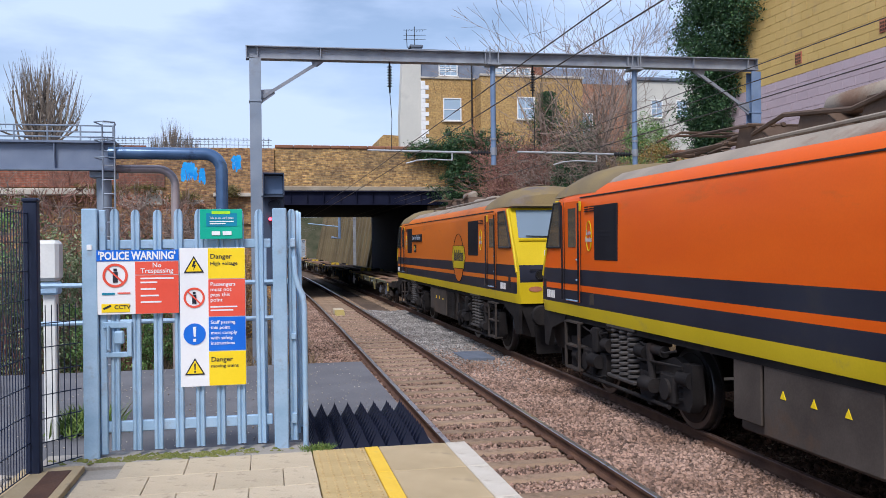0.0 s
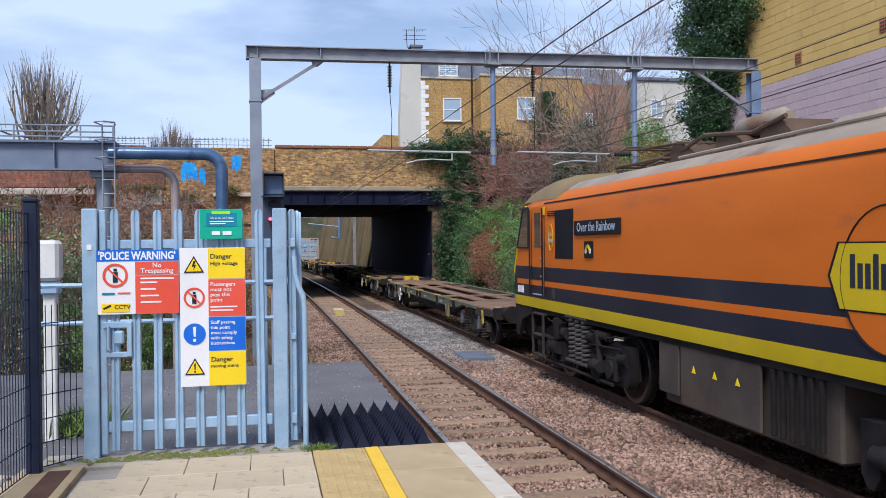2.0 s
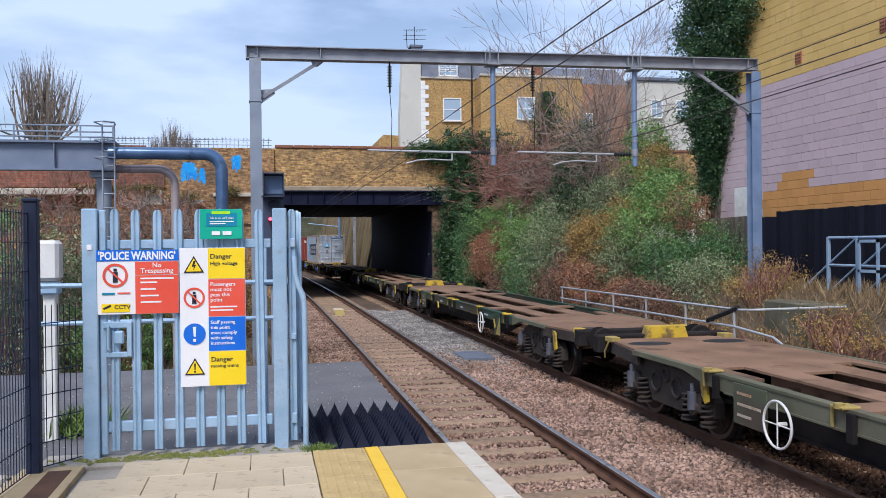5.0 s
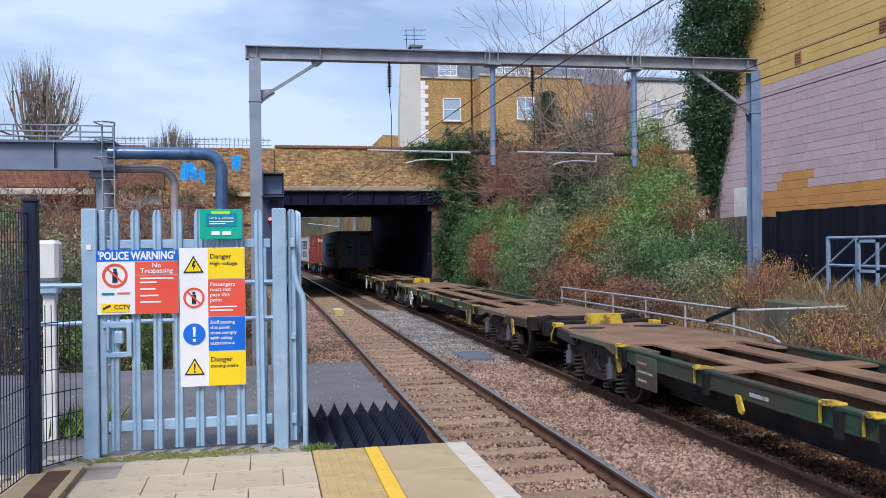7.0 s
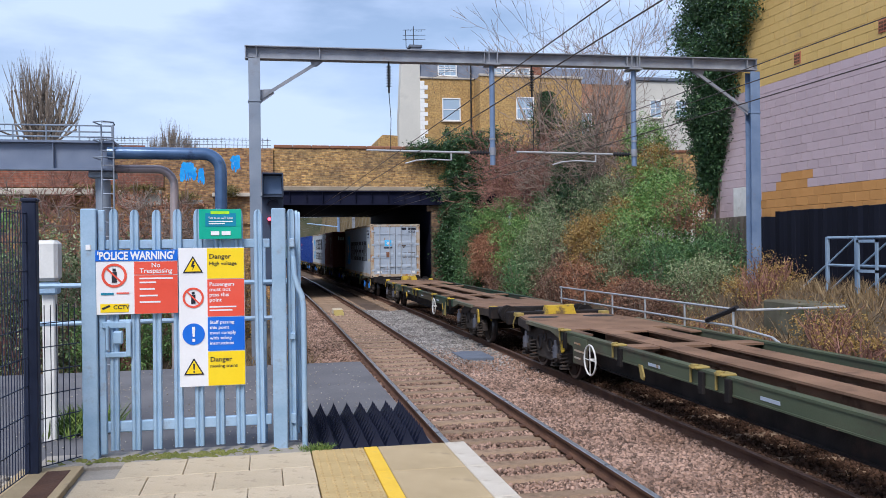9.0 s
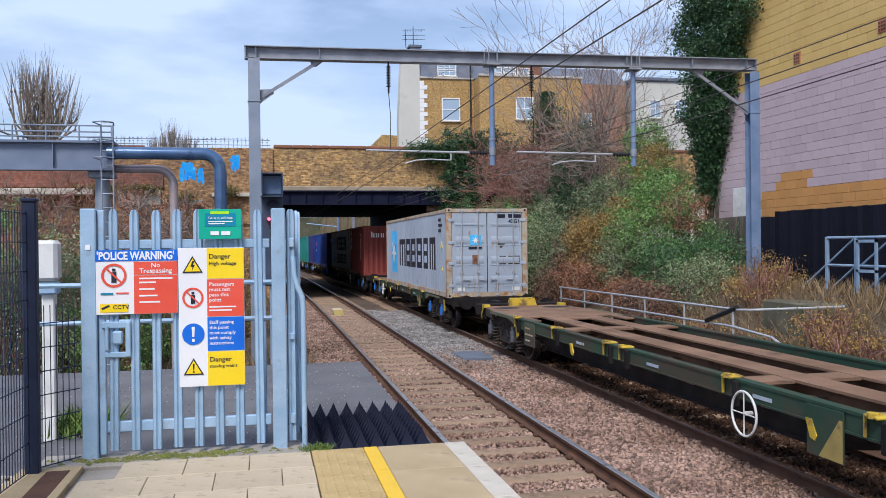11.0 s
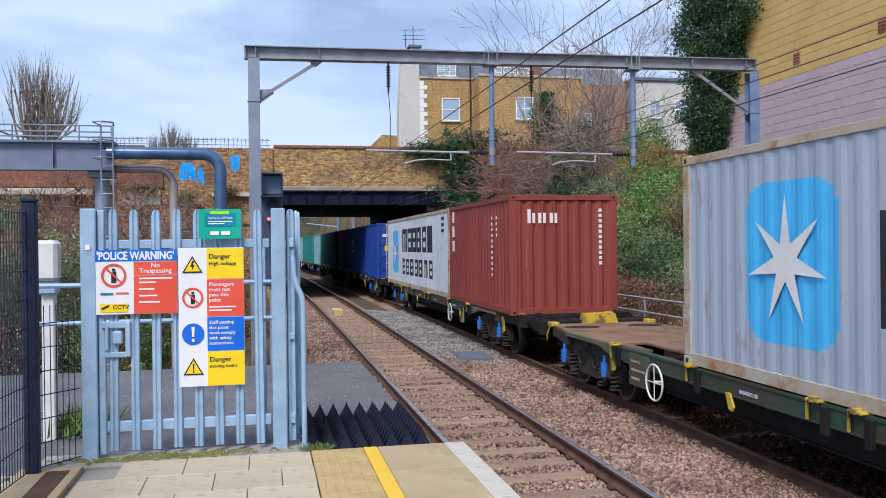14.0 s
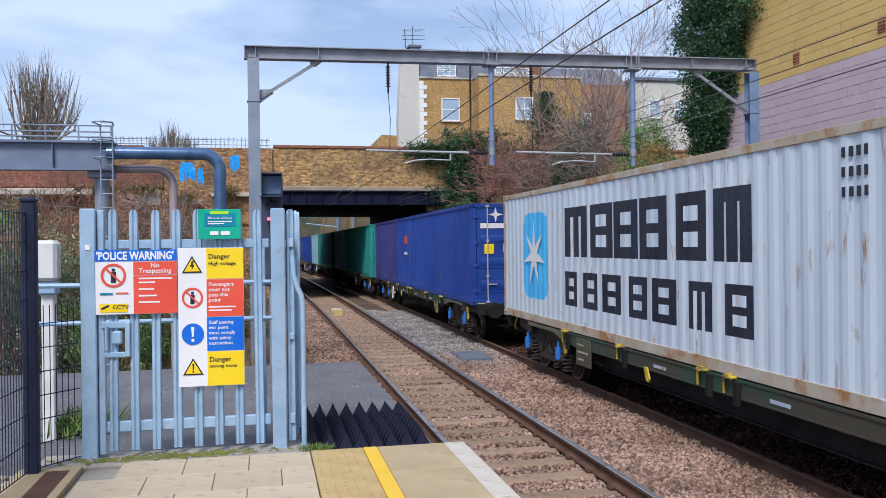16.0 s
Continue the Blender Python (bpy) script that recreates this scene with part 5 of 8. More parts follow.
    part("post", Mesh().tube([(0.13, SY + 0.1, -0.3), (0.13, SY + 0.1, 3.3)], 0.06, 12), GALV_DULL, s)


SIGNAL_BLACK = surf("signal_black", (0.035, 0.05, 0.085), (0.06, 0.08, 0.12), 3, 0.5, 0, 0.05, 50)


# ---- buildings ----
def sash(parent, x, y, z, w, h, panes=(2, 2), lintel=False):
    """A white sash window whose glass looks out to -y."""
    o = thing("window", "", "")
    o.parent = parent
    o.matrix_basis = pose(x, y, z)
    m = Mesh()
    t = 0.09
    m.box(-w / 2, w / 2, -0.07, 0.05, 0, t, 0.01).box(-w / 2, w / 2, -0.07, 0.05, h - t, h, 0.01).box(-w / 2, -w / 2 + t, -0.07, 0.05, t, h - t, 0.01).box(w / 2 - t, w / 2, -0.07, 0.05, t, h - t, 0.01)
    m.box(-w / 2 + t, w / 2 - t, -0.05, 0.03, h / 2 - 0.03, h / 2 + 0.03)
    for i in range(1, panes[0]):
        xx = -w / 2 + t + (w - 2 * t) * i / panes[0]
        m.box(xx - 0.018, xx + 0.018, -0.04, 0.02, t, h - t)
    for j in range(1, panes[1]):
        zz = t + (h - 2 * t) * j / panes[1]
        m.box(-w / 2 + t, w / 2 - t, -0.039, 0.019, zz - 0.018, zz + 0.018)
    part("window_frame", m, WHITE_FRAME, o)
    part("pane", Mesh().box(-w / 2 + t, w / 2 - t, -0.01, 0.0, t, h - t), WINDOW_SKY, o)
    part("sill", Mesh().box(-w / 2 - 0.1, w / 2 + 0.1, -0.16, 0.02, -0.1, 0.0, 0.01), STONE_TRIM, o)
    return o


def build_house():
    """The yellow brick house beyond the bridge. Sizes hold at 70 m."""
    HY = 70.0
    k = HY / 60.0
    zz = lambda z: 2.475 + (z - 2.475) * k
    h = thing("terrace_house", "yellow brick house with cream gable, white quoins and slate mansard roof", "house")
    xl, xc, xr = 9.5 * k, 11.05 * k, 15.0 * k
    top = zz(14.45)
    part("wall", Mesh().box(xc, xr, HY, HY + 9, 5.8, top), BRICK_HOUSE, h, "clean yellow brick wall")
    # the return wing stands nearer
    part("wing", Mesh().box(xr, 22.6 * k, HY - 2.0, HY + 8, 5.8, top - 0.05), BRICK_HOUSE, h, "yellow brick rear wing")
    part("wing_coping", Mesh().box(xr - 0.08, 22.7 * k, HY - 2.1, HY - 1.7, top - 0.05, top + 0.15, 0.03), STONE_TRIM, h)
    part("gable", Mesh().prism([(HY + 0.02, 5.8), (HY + 0.02, zz(15.7)), (HY + 0.8, zz(16.6)), (HY + 2.6, zz(16.6)), (HY + 2.6, 5.8)], 0, xc - 0.4, xc - 0.02), RENDER_WHITE, h, "cream rendered gable wall")
    part("party_wall", Mesh().prism([(xl, 5.8), (xl, zz(11.6)), (xl + 0.25, zz(15.6)), (xl + 0.7, zz(16.4)), (xc - 0.4, zz(16.4)), (xc - 0.4, 5.8)], 1, HY + 0.02, HY + 1.2), RENDER_WHITE, h, "cream rendered side wall")
    q = Mesh()
    for i in range(24):
        z = zz(7.0) + 0.37 * i
        if z > top - 0.3:
            break
        q.box(xc - 0.03, xc + (0.62 if i % 2 else 0.34), HY - 0.05, HY + 0.2, z, z + 0.36, 0.015)
    part("quoins", q, WHITE_FRAME, h, "white painted corner quoins")
    part("cornice", Mesh().box(xc - 0.05, xr, HY - 0.12, HY + 0.3, top, top + 0.16, 0.03), STONE_TRIM, h)
    part("roof", Mesh().prism([(HY + 0.1, top + 0.16), (HY + 0.9, zz(16.75)), (HY + 8, zz(16.75)), (HY + 8.8, top)], 0, xc - 0.02, 17.6 * k), SLATE, h, "grey slate mansard roof")
    part("chimney", Mesh().box(10.6 * k, 11.35 * k, HY + 1.5, HY + 2.6, zz(16.2), zz(17.0)).box(10.5 * k, 11.45 * k, HY + 1.4, HY + 2.7, zz(17.0), zz(17.15)), SLATE, h, "grey chimney stack")
    part("chimney", Mesh().box(19.4 * k, 21.0 * k, HY + 3, HY + 4.5, zz(14), zz(16.7)).box(19.9 * k, 20.3 * k, HY + 3.2, HY + 3.9, zz(16.7), zz(17.2)), BRICK_RED, h, "red brick chimney stack")
    sash(h, 13.3 * k, HY - 0.03, zz(11.45), 1.35 * k, 1.65 * k, (1, 2))
    sash(h, 13.05 * k, HY + 0.12, zz(14.68), 1.4 * k, 0.98 * k, (3, 3))
    for i in range(3):
        sash(h, (16.7 + 1.05 * i) * k, HY + 0.1, zz(14.72), 0.95 * k, 0.75 * k, (2, 1))
    sash(h, 18.3 * k, HY - 2.03, zz(11.4), 1.3 * k, 1.6 * k, (2, 2))
    part("drainpipe", Mesh().tube([(14.75 * k, HY - 0.12, zz(16.2)), (14.75 * k, HY - 0.12, 6)], 0.07, 8), CABLE, h, "black drainpipe")
    part("low_roof", Mesh().prism([(8.05 * k, 6.0), (8.05 * k, zz(10.1)), (8.4 * k, zz(10.5)), (9.5 * k, zz(10.45)), (9.5 * k, 6.0)], 1, HY + 1, HY + 8), BRICK_HOUSE, h, "low yellow brick outbuilding")
    a = Mesh().tube([(10.9 * k, HY + 2, zz(16.9)), (10.9 * k, HY + 2, zz(18.6))], 0.03, 6).tube([(10.35 * k, HY + 2, zz(17.0)), (10.3 * k, HY + 2, zz(18.3))], 0.03, 6)
    for z in (17.6, 17.9, 18.3):
        a.tube([(10.1 * k, HY + 2, zz(z)), (11.8 * k, HY + 2, zz(z + 0.1))], 0.018, 5)
    for i in range(7):
        a.tube([((10.3 + 0.2 * i) * k, HY + 1.7, zz(18.3)), ((10.3 + 0.2 * i) * k, HY + 2.3, zz(18.3))], 0.014, 4)
    tagged(part("tv_aerial", a, CABLE), "thin metal television aerial on the chimney", "aerial")
    # a red brick terrace further right, half hidden by branches
    r = thing("red_terrace", "red and white terrace house behind bare branches", "house")
    part("wall", Mesh().box(24.2, 33, 74, 82, -0.6, 17.2), BRICK_ORANGE, r)
    part("roof", Mesh().prism([(74, 17.2), (77, 19.2), (82, 17.2)], 0, 24, 33.2), SLATE, r)
    for x in (26, 29):
        sash(r, x, 73.97, 12.5, 1.3, 2.0)
    w = thing("white_terrace", "white rendered terrace house behind bare branches", "house")
    part("wall", Mesh().box(34, 45, 74, 82, -0.6, 17.6), RENDER_WHITE, w)
    part("roof", Mesh().box(33.8, 45.2, 73.8, 82, 17.6, 18.0, 0.1), SLATE, w)
    for x in (36, 38.6, 41.2):
        sash(w, x, 73.97, 14.2, 1.2, 1.7)


WX = 13.5


def build_side_building():
    w = Mesh().box(WX + 0.06, WX + 9, -30, 24.2, 0.8, 13.5)
    setting("wall_side", w, MORTAR, "windowless painted blockwork wall of a tall building beside the line", "wall")
    wall = bpy.data.objects["wall_side"]
    bl = {}
    L, H = 0.45, 0.225
    for key, mt in (("y", BLOCK_YELLOW), ("l", BLOCK_LILAC), ("o", BLOCK_ORANGE)):
        bl[key] = Mesh().box(0, 0.08, 0.003, L - 0.003, 0.003, H - 0.003, 0.005).data("block", mt)
    rest = {k: Mesh() for k in bl}
    count = 0
    for r in range(55):
        z = 1.15 + H * r
        c = "o" if z < 3.7 else ("l" if z < 6.7 else "y")
        for i in range(46):
            y = 24.2 - L * (i + 1) + (L / 2 if r % 2 else 0)
            if y + L > 24.2:
                rest[c].box(WX, WX + 0.08, y + 0.003, 24.19, z + 0.003, z + H - 0.003, 0.005)
                continue
            cc = "l" if c == "o" and y > 21.2 and z > 2.9 else "o" if c == "l" and z < 4.2 and 18.8 < y < 20.3 else c
            if 3.0 < z < 7.4 and 4 < i < 20 and count < 296:
                part("block", bl[cc], None, wall, at=pose(WX + random.uniform(-0.0015, 0.0015), y, z))
                count += 1
            else:
                rest[cc].box(WX, WX + 0.08, y + 0.003, y + L - 0.003, z + 0.003, z + H - 0.003, 0.005)
    for k, mt in (("y", BLOCK_YELLOW), ("l", BLOCK_LILAC), ("o", BLOCK_ORANGE)):
        tagged(part("blockwork", rest[k], mt, wall), kind="stuff")
    for y, z in ((19.6, 7.2), (16.5, 7.25)):
        v = thing("air_brick", "square terracotta air brick let into the yellow wall", "vent", "air bricks")
        m = Mesh().box(WX - 0.02, WX + 0.02, y - 0.14, y + 0.14, z - 0.15, z + 0.15, 0.01)
        part("body", m, TERRACOTTA, v)
        g = Mesh()
        for i in range(3):
            for j in range(3):
                g.box(WX - 0.026, WX - 0.018, y - 0.11 + 0.08 * i, y - 0.05 + 0.08 * i, z - 0.11 + 0.08 * j, z - 0.06 + 0.08 * j)
        part("holes", g, RAIL_RUST, v, "dark vent holes")
    # light grey building corner behind
    b = Mesh().box(WX - 0.006, WX + 0.01, 21.6, 22.72, 3.15, 4.06)
    tagged(part("paint_patch", b, WHITE_METAL, wall), "patch of white paint")
    # black close-board fence
    f = thing("close_board_fence", "black-stained vertical board fence in front of the painted wall", "fence")
    me = Mesh().box(0, 0.03, 0, 0.17, 0, 1.98, 0.006).data("board", BLACK_WOOD)
    m2 = Mesh().box(0, 0.03, 0, 0.17, 0, 1.86, 0.006).data("board", BLACK_WOOD)
    for i in range(74):
        y = 8.0 + 0.175 * i
        part("board", me if y < 19.75 else m2, None, f, at=pose(13.0 + random.uniform(-0.008, 0.008), y, 1.28 + random.uniform(-0.01, 0.01)))
    part("rail", Mesh().box(13.03, 13.1, 8, 21, 1.6, 1.68, 0.005).box(13.03, 13.1, 8, 21, 2.8, 2.88, 0.005), BLACK_WOOD, f)
    g = thing("slatted_fence", "weathered grey board fence among the shrubs", "fence")
    me = Mesh().box(0, 0.03, 0, 0.13, 0, 1.9, 0.006).data("board", GREY_WOOD)
    for i in range(20):
        part("board", me, None, g, at=pose(13.0 + 0.02 * i, 21.1 + 0.19 * i, 1.3))
    # steel access frame
    fr = thing("steel_access_frame", "galvanised steel handrail frame and gate beside the board fence", "railing")
    m = Mesh()
    X = 12.2
    ya, yb = 16.7, 12.0
    part("rail", Mesh().tube([(X, ya, 2.55), (X, yb, 2.55)], 0.03, 8), GALV_FRAME, fr)
    part("rail", Mesh().tube([(X, ya, 1.95), (X, yb, 1.95)], 0.03, 8), GALV_FRAME, fr)
    for y in (ya, 15.75, 14.6, 13.4):
        part("post", Mesh().box(X - 0.035, X + 0.035, y - 0.035, y + 0.035, 1.0, 2.57, 0.005), GALV_FRAME, fr)
    for y in (ya, 15.6, 14.5):
        part("brace", Mesh().tube([(X, y, 1.97), (X, y - 0.9, 2.53)], 0.022, 8).tube([(X, y, 1.35), (X, y - 0.9, 1.93)], 0.022, 8), GALV_FRAME, fr)
    part("brace", Mesh().tube([(X, ya, 1.97), (X, ya + 1.15, 1.25)], 0.025, 8).tube([(X, ya, 1.35), (X, ya + 0.7, 1.0)], 0.025, 8), GALV_FRAME, fr)
    part("gate_leaf", Mesh().box(X - 0.12, X - 0.08, 15.0, 15.06, 1.1, 2.5).box(X - 0.12, X - 0.08, 15.55, 15.61, 1.1, 2.5).box(X - 0.12, X - 0.08, 15.0, 15.61, 2.44, 2.5).box(X - 0.12, X - 0.08, 15.0, 15.61, 1.82, 1.88), GALV_FRAME, fr)
    c = Mesh().box(10.6, 12.6, 14.9, 16.7, -0.5, 1.22, 0.03)
    setting("concrete_plinth", c, MOSSY, "mossy concrete plinth in the bank below the frame", "plinth")
    hr = thing("handrail", "low galvanised tube handrail beside the far track", "railing")
    part("rail", Mesh().tube([(9.0, 25.2, 1.14), (9.0, 15.0, 1.16), (9.25, 14.8, 1.17), (11.0, 14.55, 1.2)], 0.024, 8), ARM_SILVER, hr)
    part("rail", Mesh().tube([(9.0, 25.2, 0.80), (9.0, 15.2, 0.82), (9.0, 13.9, 0.74), (9.02, 13.4, 0.55)], 0.024, 8), ARM_SILVER, hr)
    for i in range(6):
        part("post", Mesh().tube([(9.0, 25.1 - 1.98 * i, -0.4), (9.0, 25.1 - 1.98 * i, 1.14)], 0.024, 8), ARM_SILVER, hr)
    part("stay", Mesh().tube([(9.0, 15.05, 1.2), (8.98, 16.2, 0.86)], 0.05, 6), CABLE, hr, "black stay on the handrail")
    kb = Mesh().box(8.7, 9.15, 8, 42, -0.5, -0.05, 0.03)
    setting("cess_kerb", kb, CONCRETE, "long concrete trough kerb beside the far track", "kerb")


# ---- plants ----
def cloud(n, cx, cy, cz, rx, ry, rz, hollow=0.55):
    """Points in the outer shell of a lumpy mound."""
    d = rng.normal(size=(n, 3))
    d /= np.linalg.norm(d, axis=1)[:, None]
    r = rng.uniform(hollow, 1.0, (n, 1)) * (1 + 0.22 * np.sin(5 * d[:, :1] + cx) * np.cos(4 * d[:, 2:] + cy) + 0.12 * np.sin(13 * d[:, 1:2] + cz) * np.sin(11 * d[:, 2:] + cx)) + rng.exponential(0.07, (n, 1))
    return d * r * np.array([rx, ry, rz]) + np.array([cx, cy, cz])


def clumps(n, *mound, hollow=0.5, per=38, loose=0.15):
    """Leaf places gathered into sprays round twig ends, with gaps between them."""
    c = cloud(max(6, n // per), *mound, hollow=hollow)
    p = np.repeat(c, per, axis=0)
    return p + rng.normal(0, 1, p.shape) * loose * rng.uniform(0.5, 1.3, (len(c), 1)).repeat(per, axis=0) * np.array([1, 1, 0.7])


def shrub(label, x, y, z, rx, ry, rz, mat, n, size, wood=TWIG_GREY, stems=26, group="lineside shrubs"):
    t = thing("shrub", label, "shrub", group)
    m = Mesh()
    for i in range(stems):
        a = random.uniform(0, 2 * math.pi)
        e = Vector((x + rx * random.uniform(0.2, 0.95) * math.cos(a), y + ry * random.uniform(0.2, 0.95) * math.sin(a), z + rz * random.uniform(0.3, 1.0)))
        s = Vector((x + 0.3 * rx * math.cos(a), y + 0.3 * ry * math.sin(a), z - rz * 0.9))
        mid = (s + e) / 2 + Vector((random.gauss(0, 0.12), random.gauss(0, 0.12), 0.2))
        m.tube([s, mid, e], [0.016, 0.011, 0.004], 4, 0, False)
    part("wood", m, wood, t, smooth=0)
    leaves("leaves", clumps(int(n * 4.0), x, y, z, rx, ry, rz), size * 0.74, mat, "", parent=t)
    return t


def bare_tree(label, x, y, z, h, r, depth, wood, spread=0.45, lift=0.2, limbs=5, kids=(3, 5), group="bare trees", lean=(0, 0)):
    t = thing("bare_tree", label, "tree", group)
    m = Mesh()
    m.tube([(x, y, z), (x + lean[0] * 0.4, y, z + h * 0.2), (x + lean[0], y + lean[1], z + h * 0.42)], [r * 1.2, r, r * 0.75], 9, 0, False)
    part("trunk", m, BARK, t)
    c = Mesh()
    tips = []
    for i in range(limbs):
        a = 2 * math.pi * i / limbs + random.uniform(-0.4, 0.4)
        s = random.uniform(0.5, 1.0)
        branches((x + lean[0] * s, y + lean[1] * s, z + h * 0.42 * s), (math.cos(a) * 0.55, math.sin(a) * 0.4, 1), h * 0.34, r * 0.5, depth, c, spread, lift, 0, kids, tips)
    part("crown", c, wood, t, smooth=0)
    return t, tips


def pollard(label, x, y, z, h, w, shoots=7, foot=0.0):
    """A pollarded street tree: forked limbs that end in knuckles on a dome, each with a brush of thin shoots."""
    t = thing("pollarded_tree", label, "tree", "bare trees")
    m, s = Mesh(), Mesh()
    m.tube([(x, y, foot), (x, y, z + h * 0.16), (x, y, z + h * 0.24)], [0.045 * h, 0.04 * h, 0.03 * h], 9, 0, False)
    for i in range(17):
        a, q = random.uniform(0, 2 * math.pi), math.sqrt((i + 0.5) / 17)
        out = Vector((math.cos(a) * q, math.sin(a) * q, 0))
        b = Vector((x, y, z + h * random.uniform(0.12, 0.22)))
        f = b + out * w * 0.28 + Vector((0, 0, h * random.uniform(0.14, 0.24) * (1.25 - 0.5 * q)))
        m.tube([b, b.lerp(f, 0.5) + out * w * 0.05, f], [0.016 * h, 0.012 * h, 0.010 * h], 6, 0, False)
        for k in range(4):
            o2 = out * w * 0.5 + Vector((random.gauss(0, 0.13), random.gauss(0, 0.13), 0)) * w
            e = Vector((x + o2.x, y + o2.y, z + h * (0.82 - 0.26 * min(o2.length / (w * 0.5), 1.2) ** 2 + random.uniform(-0.13, 0.04))))
            mid = f.lerp(e, 0.5) + out * w * 0.04 + Vector((random.gauss(0, 0.03), random.gauss(0, 0.03), -0.02)) * w
            m.tube([f, mid, e], [0.009 * h, 0.007 * h, 0.0065 * h], 5, 0, False)
            m.tube([e - Vector((0, 0, 0.012 * h)), e, e + Vector((0, 0, 0.012 * h))], [0.006 * h, 0.011 * h, 0.005 * h], 6, 0, False)
            for j in range(shoots):
                d = Vector((random.gauss(0.5 * o2.x / w, 0.16), random.gauss(0.5 * o2.y / w, 0.16), 1)).normalized()
                st = e if j < shoots * 0.7 else mid.lerp(e, random.random())
                L = h * random.uniform(0.08, 0.24)
                s.tube([st, st + d * L * 0.5, st + d * L + Vector((0, 0, 0.01 * h))], [0.0016 * h, 0.0013 * h, 0.0006 * h], 3, 0, False)
    part("scaffold", m, PLANE_BARK, t)
    part("brush", s, PLANE_BARK, t, smooth=0)


def build_plants():
    pollard("bare pollarded plane tree beyond the brick wall", -14.9, 62, 6.6, 9.3, 4.9, 9, 5.98)
    for x, s in ((-9.75, 1.0), (-8.05, 0.86), (-11.3, 0.72)):
        pollard("small bare pollarded tree far behind the railing", x, 95, 9.6 if s < 0.8 else 9.2, 7.0 * s, 3.0 * s)
    # bank of scrub along the far side
    for x, y, z, rx, ry, rz, mt, n, sz, lb in (
        (10.15, 37.6, 2.0, 0.9, 2.1, 1.3, LEAF_RUST, 4800, 0.05, "rust-brown dead-leaved shrub on the bank"),
        (9.7, 40.2, 1.9, 0.7, 1.2, 2.3, BUSH_DEEP, 4200, 0.06, "deep green bramble beside the bridge abutment"),
        (11.1, 38.6, 3.7, 1.5, 2.0, 0.95, BUSH, 3800, 0.06, "bright green bramble above the rusty shrub"),
        (10.6, 34.6, 2.3, 1.0, 1.7, 1.7, BUSH, 4200, 0.06, "green bramble shrub on the bank"),
        (10.0, 35.2, 0.8, 0.6, 1.2, 0.8, LEAF_BROWN, 1700, 0.05, "dark brown dead bramble at the bank's foot"),
        (10.8, 31.2, 2.0, 1.2, 2.4, 1.9, BUSH_GREY, 5200, 0.055, "grey-green buddleia shrub on the bank"),
        (10.2, 32.8, 1.2, 0.7, 1.6, 1.1, BUSH_DEEP, 2600, 0.05, "deep green ivy shrub at the bank's foot"),
        (11.0, 27.6, 2.5, 0.8, 1.3, 1.0, LEAF_OCHRE, 2900, 0.05, "ochre-leaved bramble in the scrub"),
        (10.4, 26.9, 1.2, 0.6, 1.7, 0.8, LEAF_RUST, 1900, 0.05, "brown dead bracken on the bank"),
        (11.0, 28.6, 1.5, 0.9, 1.5, 1.2, LEAF_BROWN, 2200, 0.05, "brown dead bramble in the scrub"),
        (12.4, 28.6, 3.9, 1.4, 2.2, 1.1, BUSH_GREY, 3600, 0.055, "tall grey-green shrub on the bank"),
        (11.9, 24.4, 2.7, 1.2, 2.2, 1.6, BUSH, 6000, 0.055, "green leafy shrub on the bank"),
        (11.2, 25.6, 1.9, 0.8, 1.5, 1.2, BUSH_GREY, 2800, 0.05, "grey-green shrub in the scrub"),
        (11.4, 22.6, 1.5, 0.8, 1.5, 1.1, BUSH_DEEP, 3200, 0.05, "deep green shrub at the bank's foot"),
        (10.7, 23.4, 0.8, 0.7, 1.7, 0.7, LEAF_RUST, 2300, 0.045, "brown dead bracken on the bank"),
        (12.0, 23.0, 3.4, 0.6, 1.0, 0.6, LEAF_RUST, 900, 0.045, "russet-leaved bramble in the scrub"),
        (12.5, 21.9, 1.7, 0.8, 1.3, 1.15, BUSH_DEEP, 3600, 0.05, "deep green shrub beside the gantry column"),
        (12.7, 25.6, 4.0, 0.9, 1.3, 1.1, BUSH, 3000, 0.055, "tall leafy shrub beside the building"),
        (13.0, 27.6, 5.4, 0.8, 1.3, 1.4, BUSH, 2600, 0.055, "tall green shrub high on the bank"),
        (12.8, 26.4, 5.0, 0.5, 0.9, 0.8, LEAF_OCHRE, 1100, 0.05, "ochre-leaved bramble high on the bank"),
        (10.1, 21.6, 0.7, 0.6, 1.6, 0.75, LEAF_BROWN, 2400, 0.05, "tangled brown dead bramble on the bank"),
        (10.3, 29.6, 0.9, 0.5, 1.8, 0.8, LEAF_BROWN, 2000, 0.05, "tangled brown dead bramble on the bank"),
        (11.3, 20.6, 1.3, 0.9, 1.2, 0.8, BUSH_GREY, 2400, 0.045, "grey-green weedy growth beside the gantry column"),
        (11.9, 26.6, 3.3, 0.7, 1.2, 0.8, LEAF_OCHRE, 1700, 0.05, "ochre-leaved bramble in the scrub"),
        (12.6, 33.0, 5.3, 0.85, 2.0, 2.1, IVY, 5600, 0.065, "dark ivy-clad thicket over the scrub"),
        (12.3, 35.2, 3.8, 1.0, 1.6, 1.0, BUSH_DEEP, 2600, 0.06, "deep green shrub under the ivy-clad thicket"),
    ):
        shrub(lb, x, y, z, rx, ry, rz, mt, n, sz)
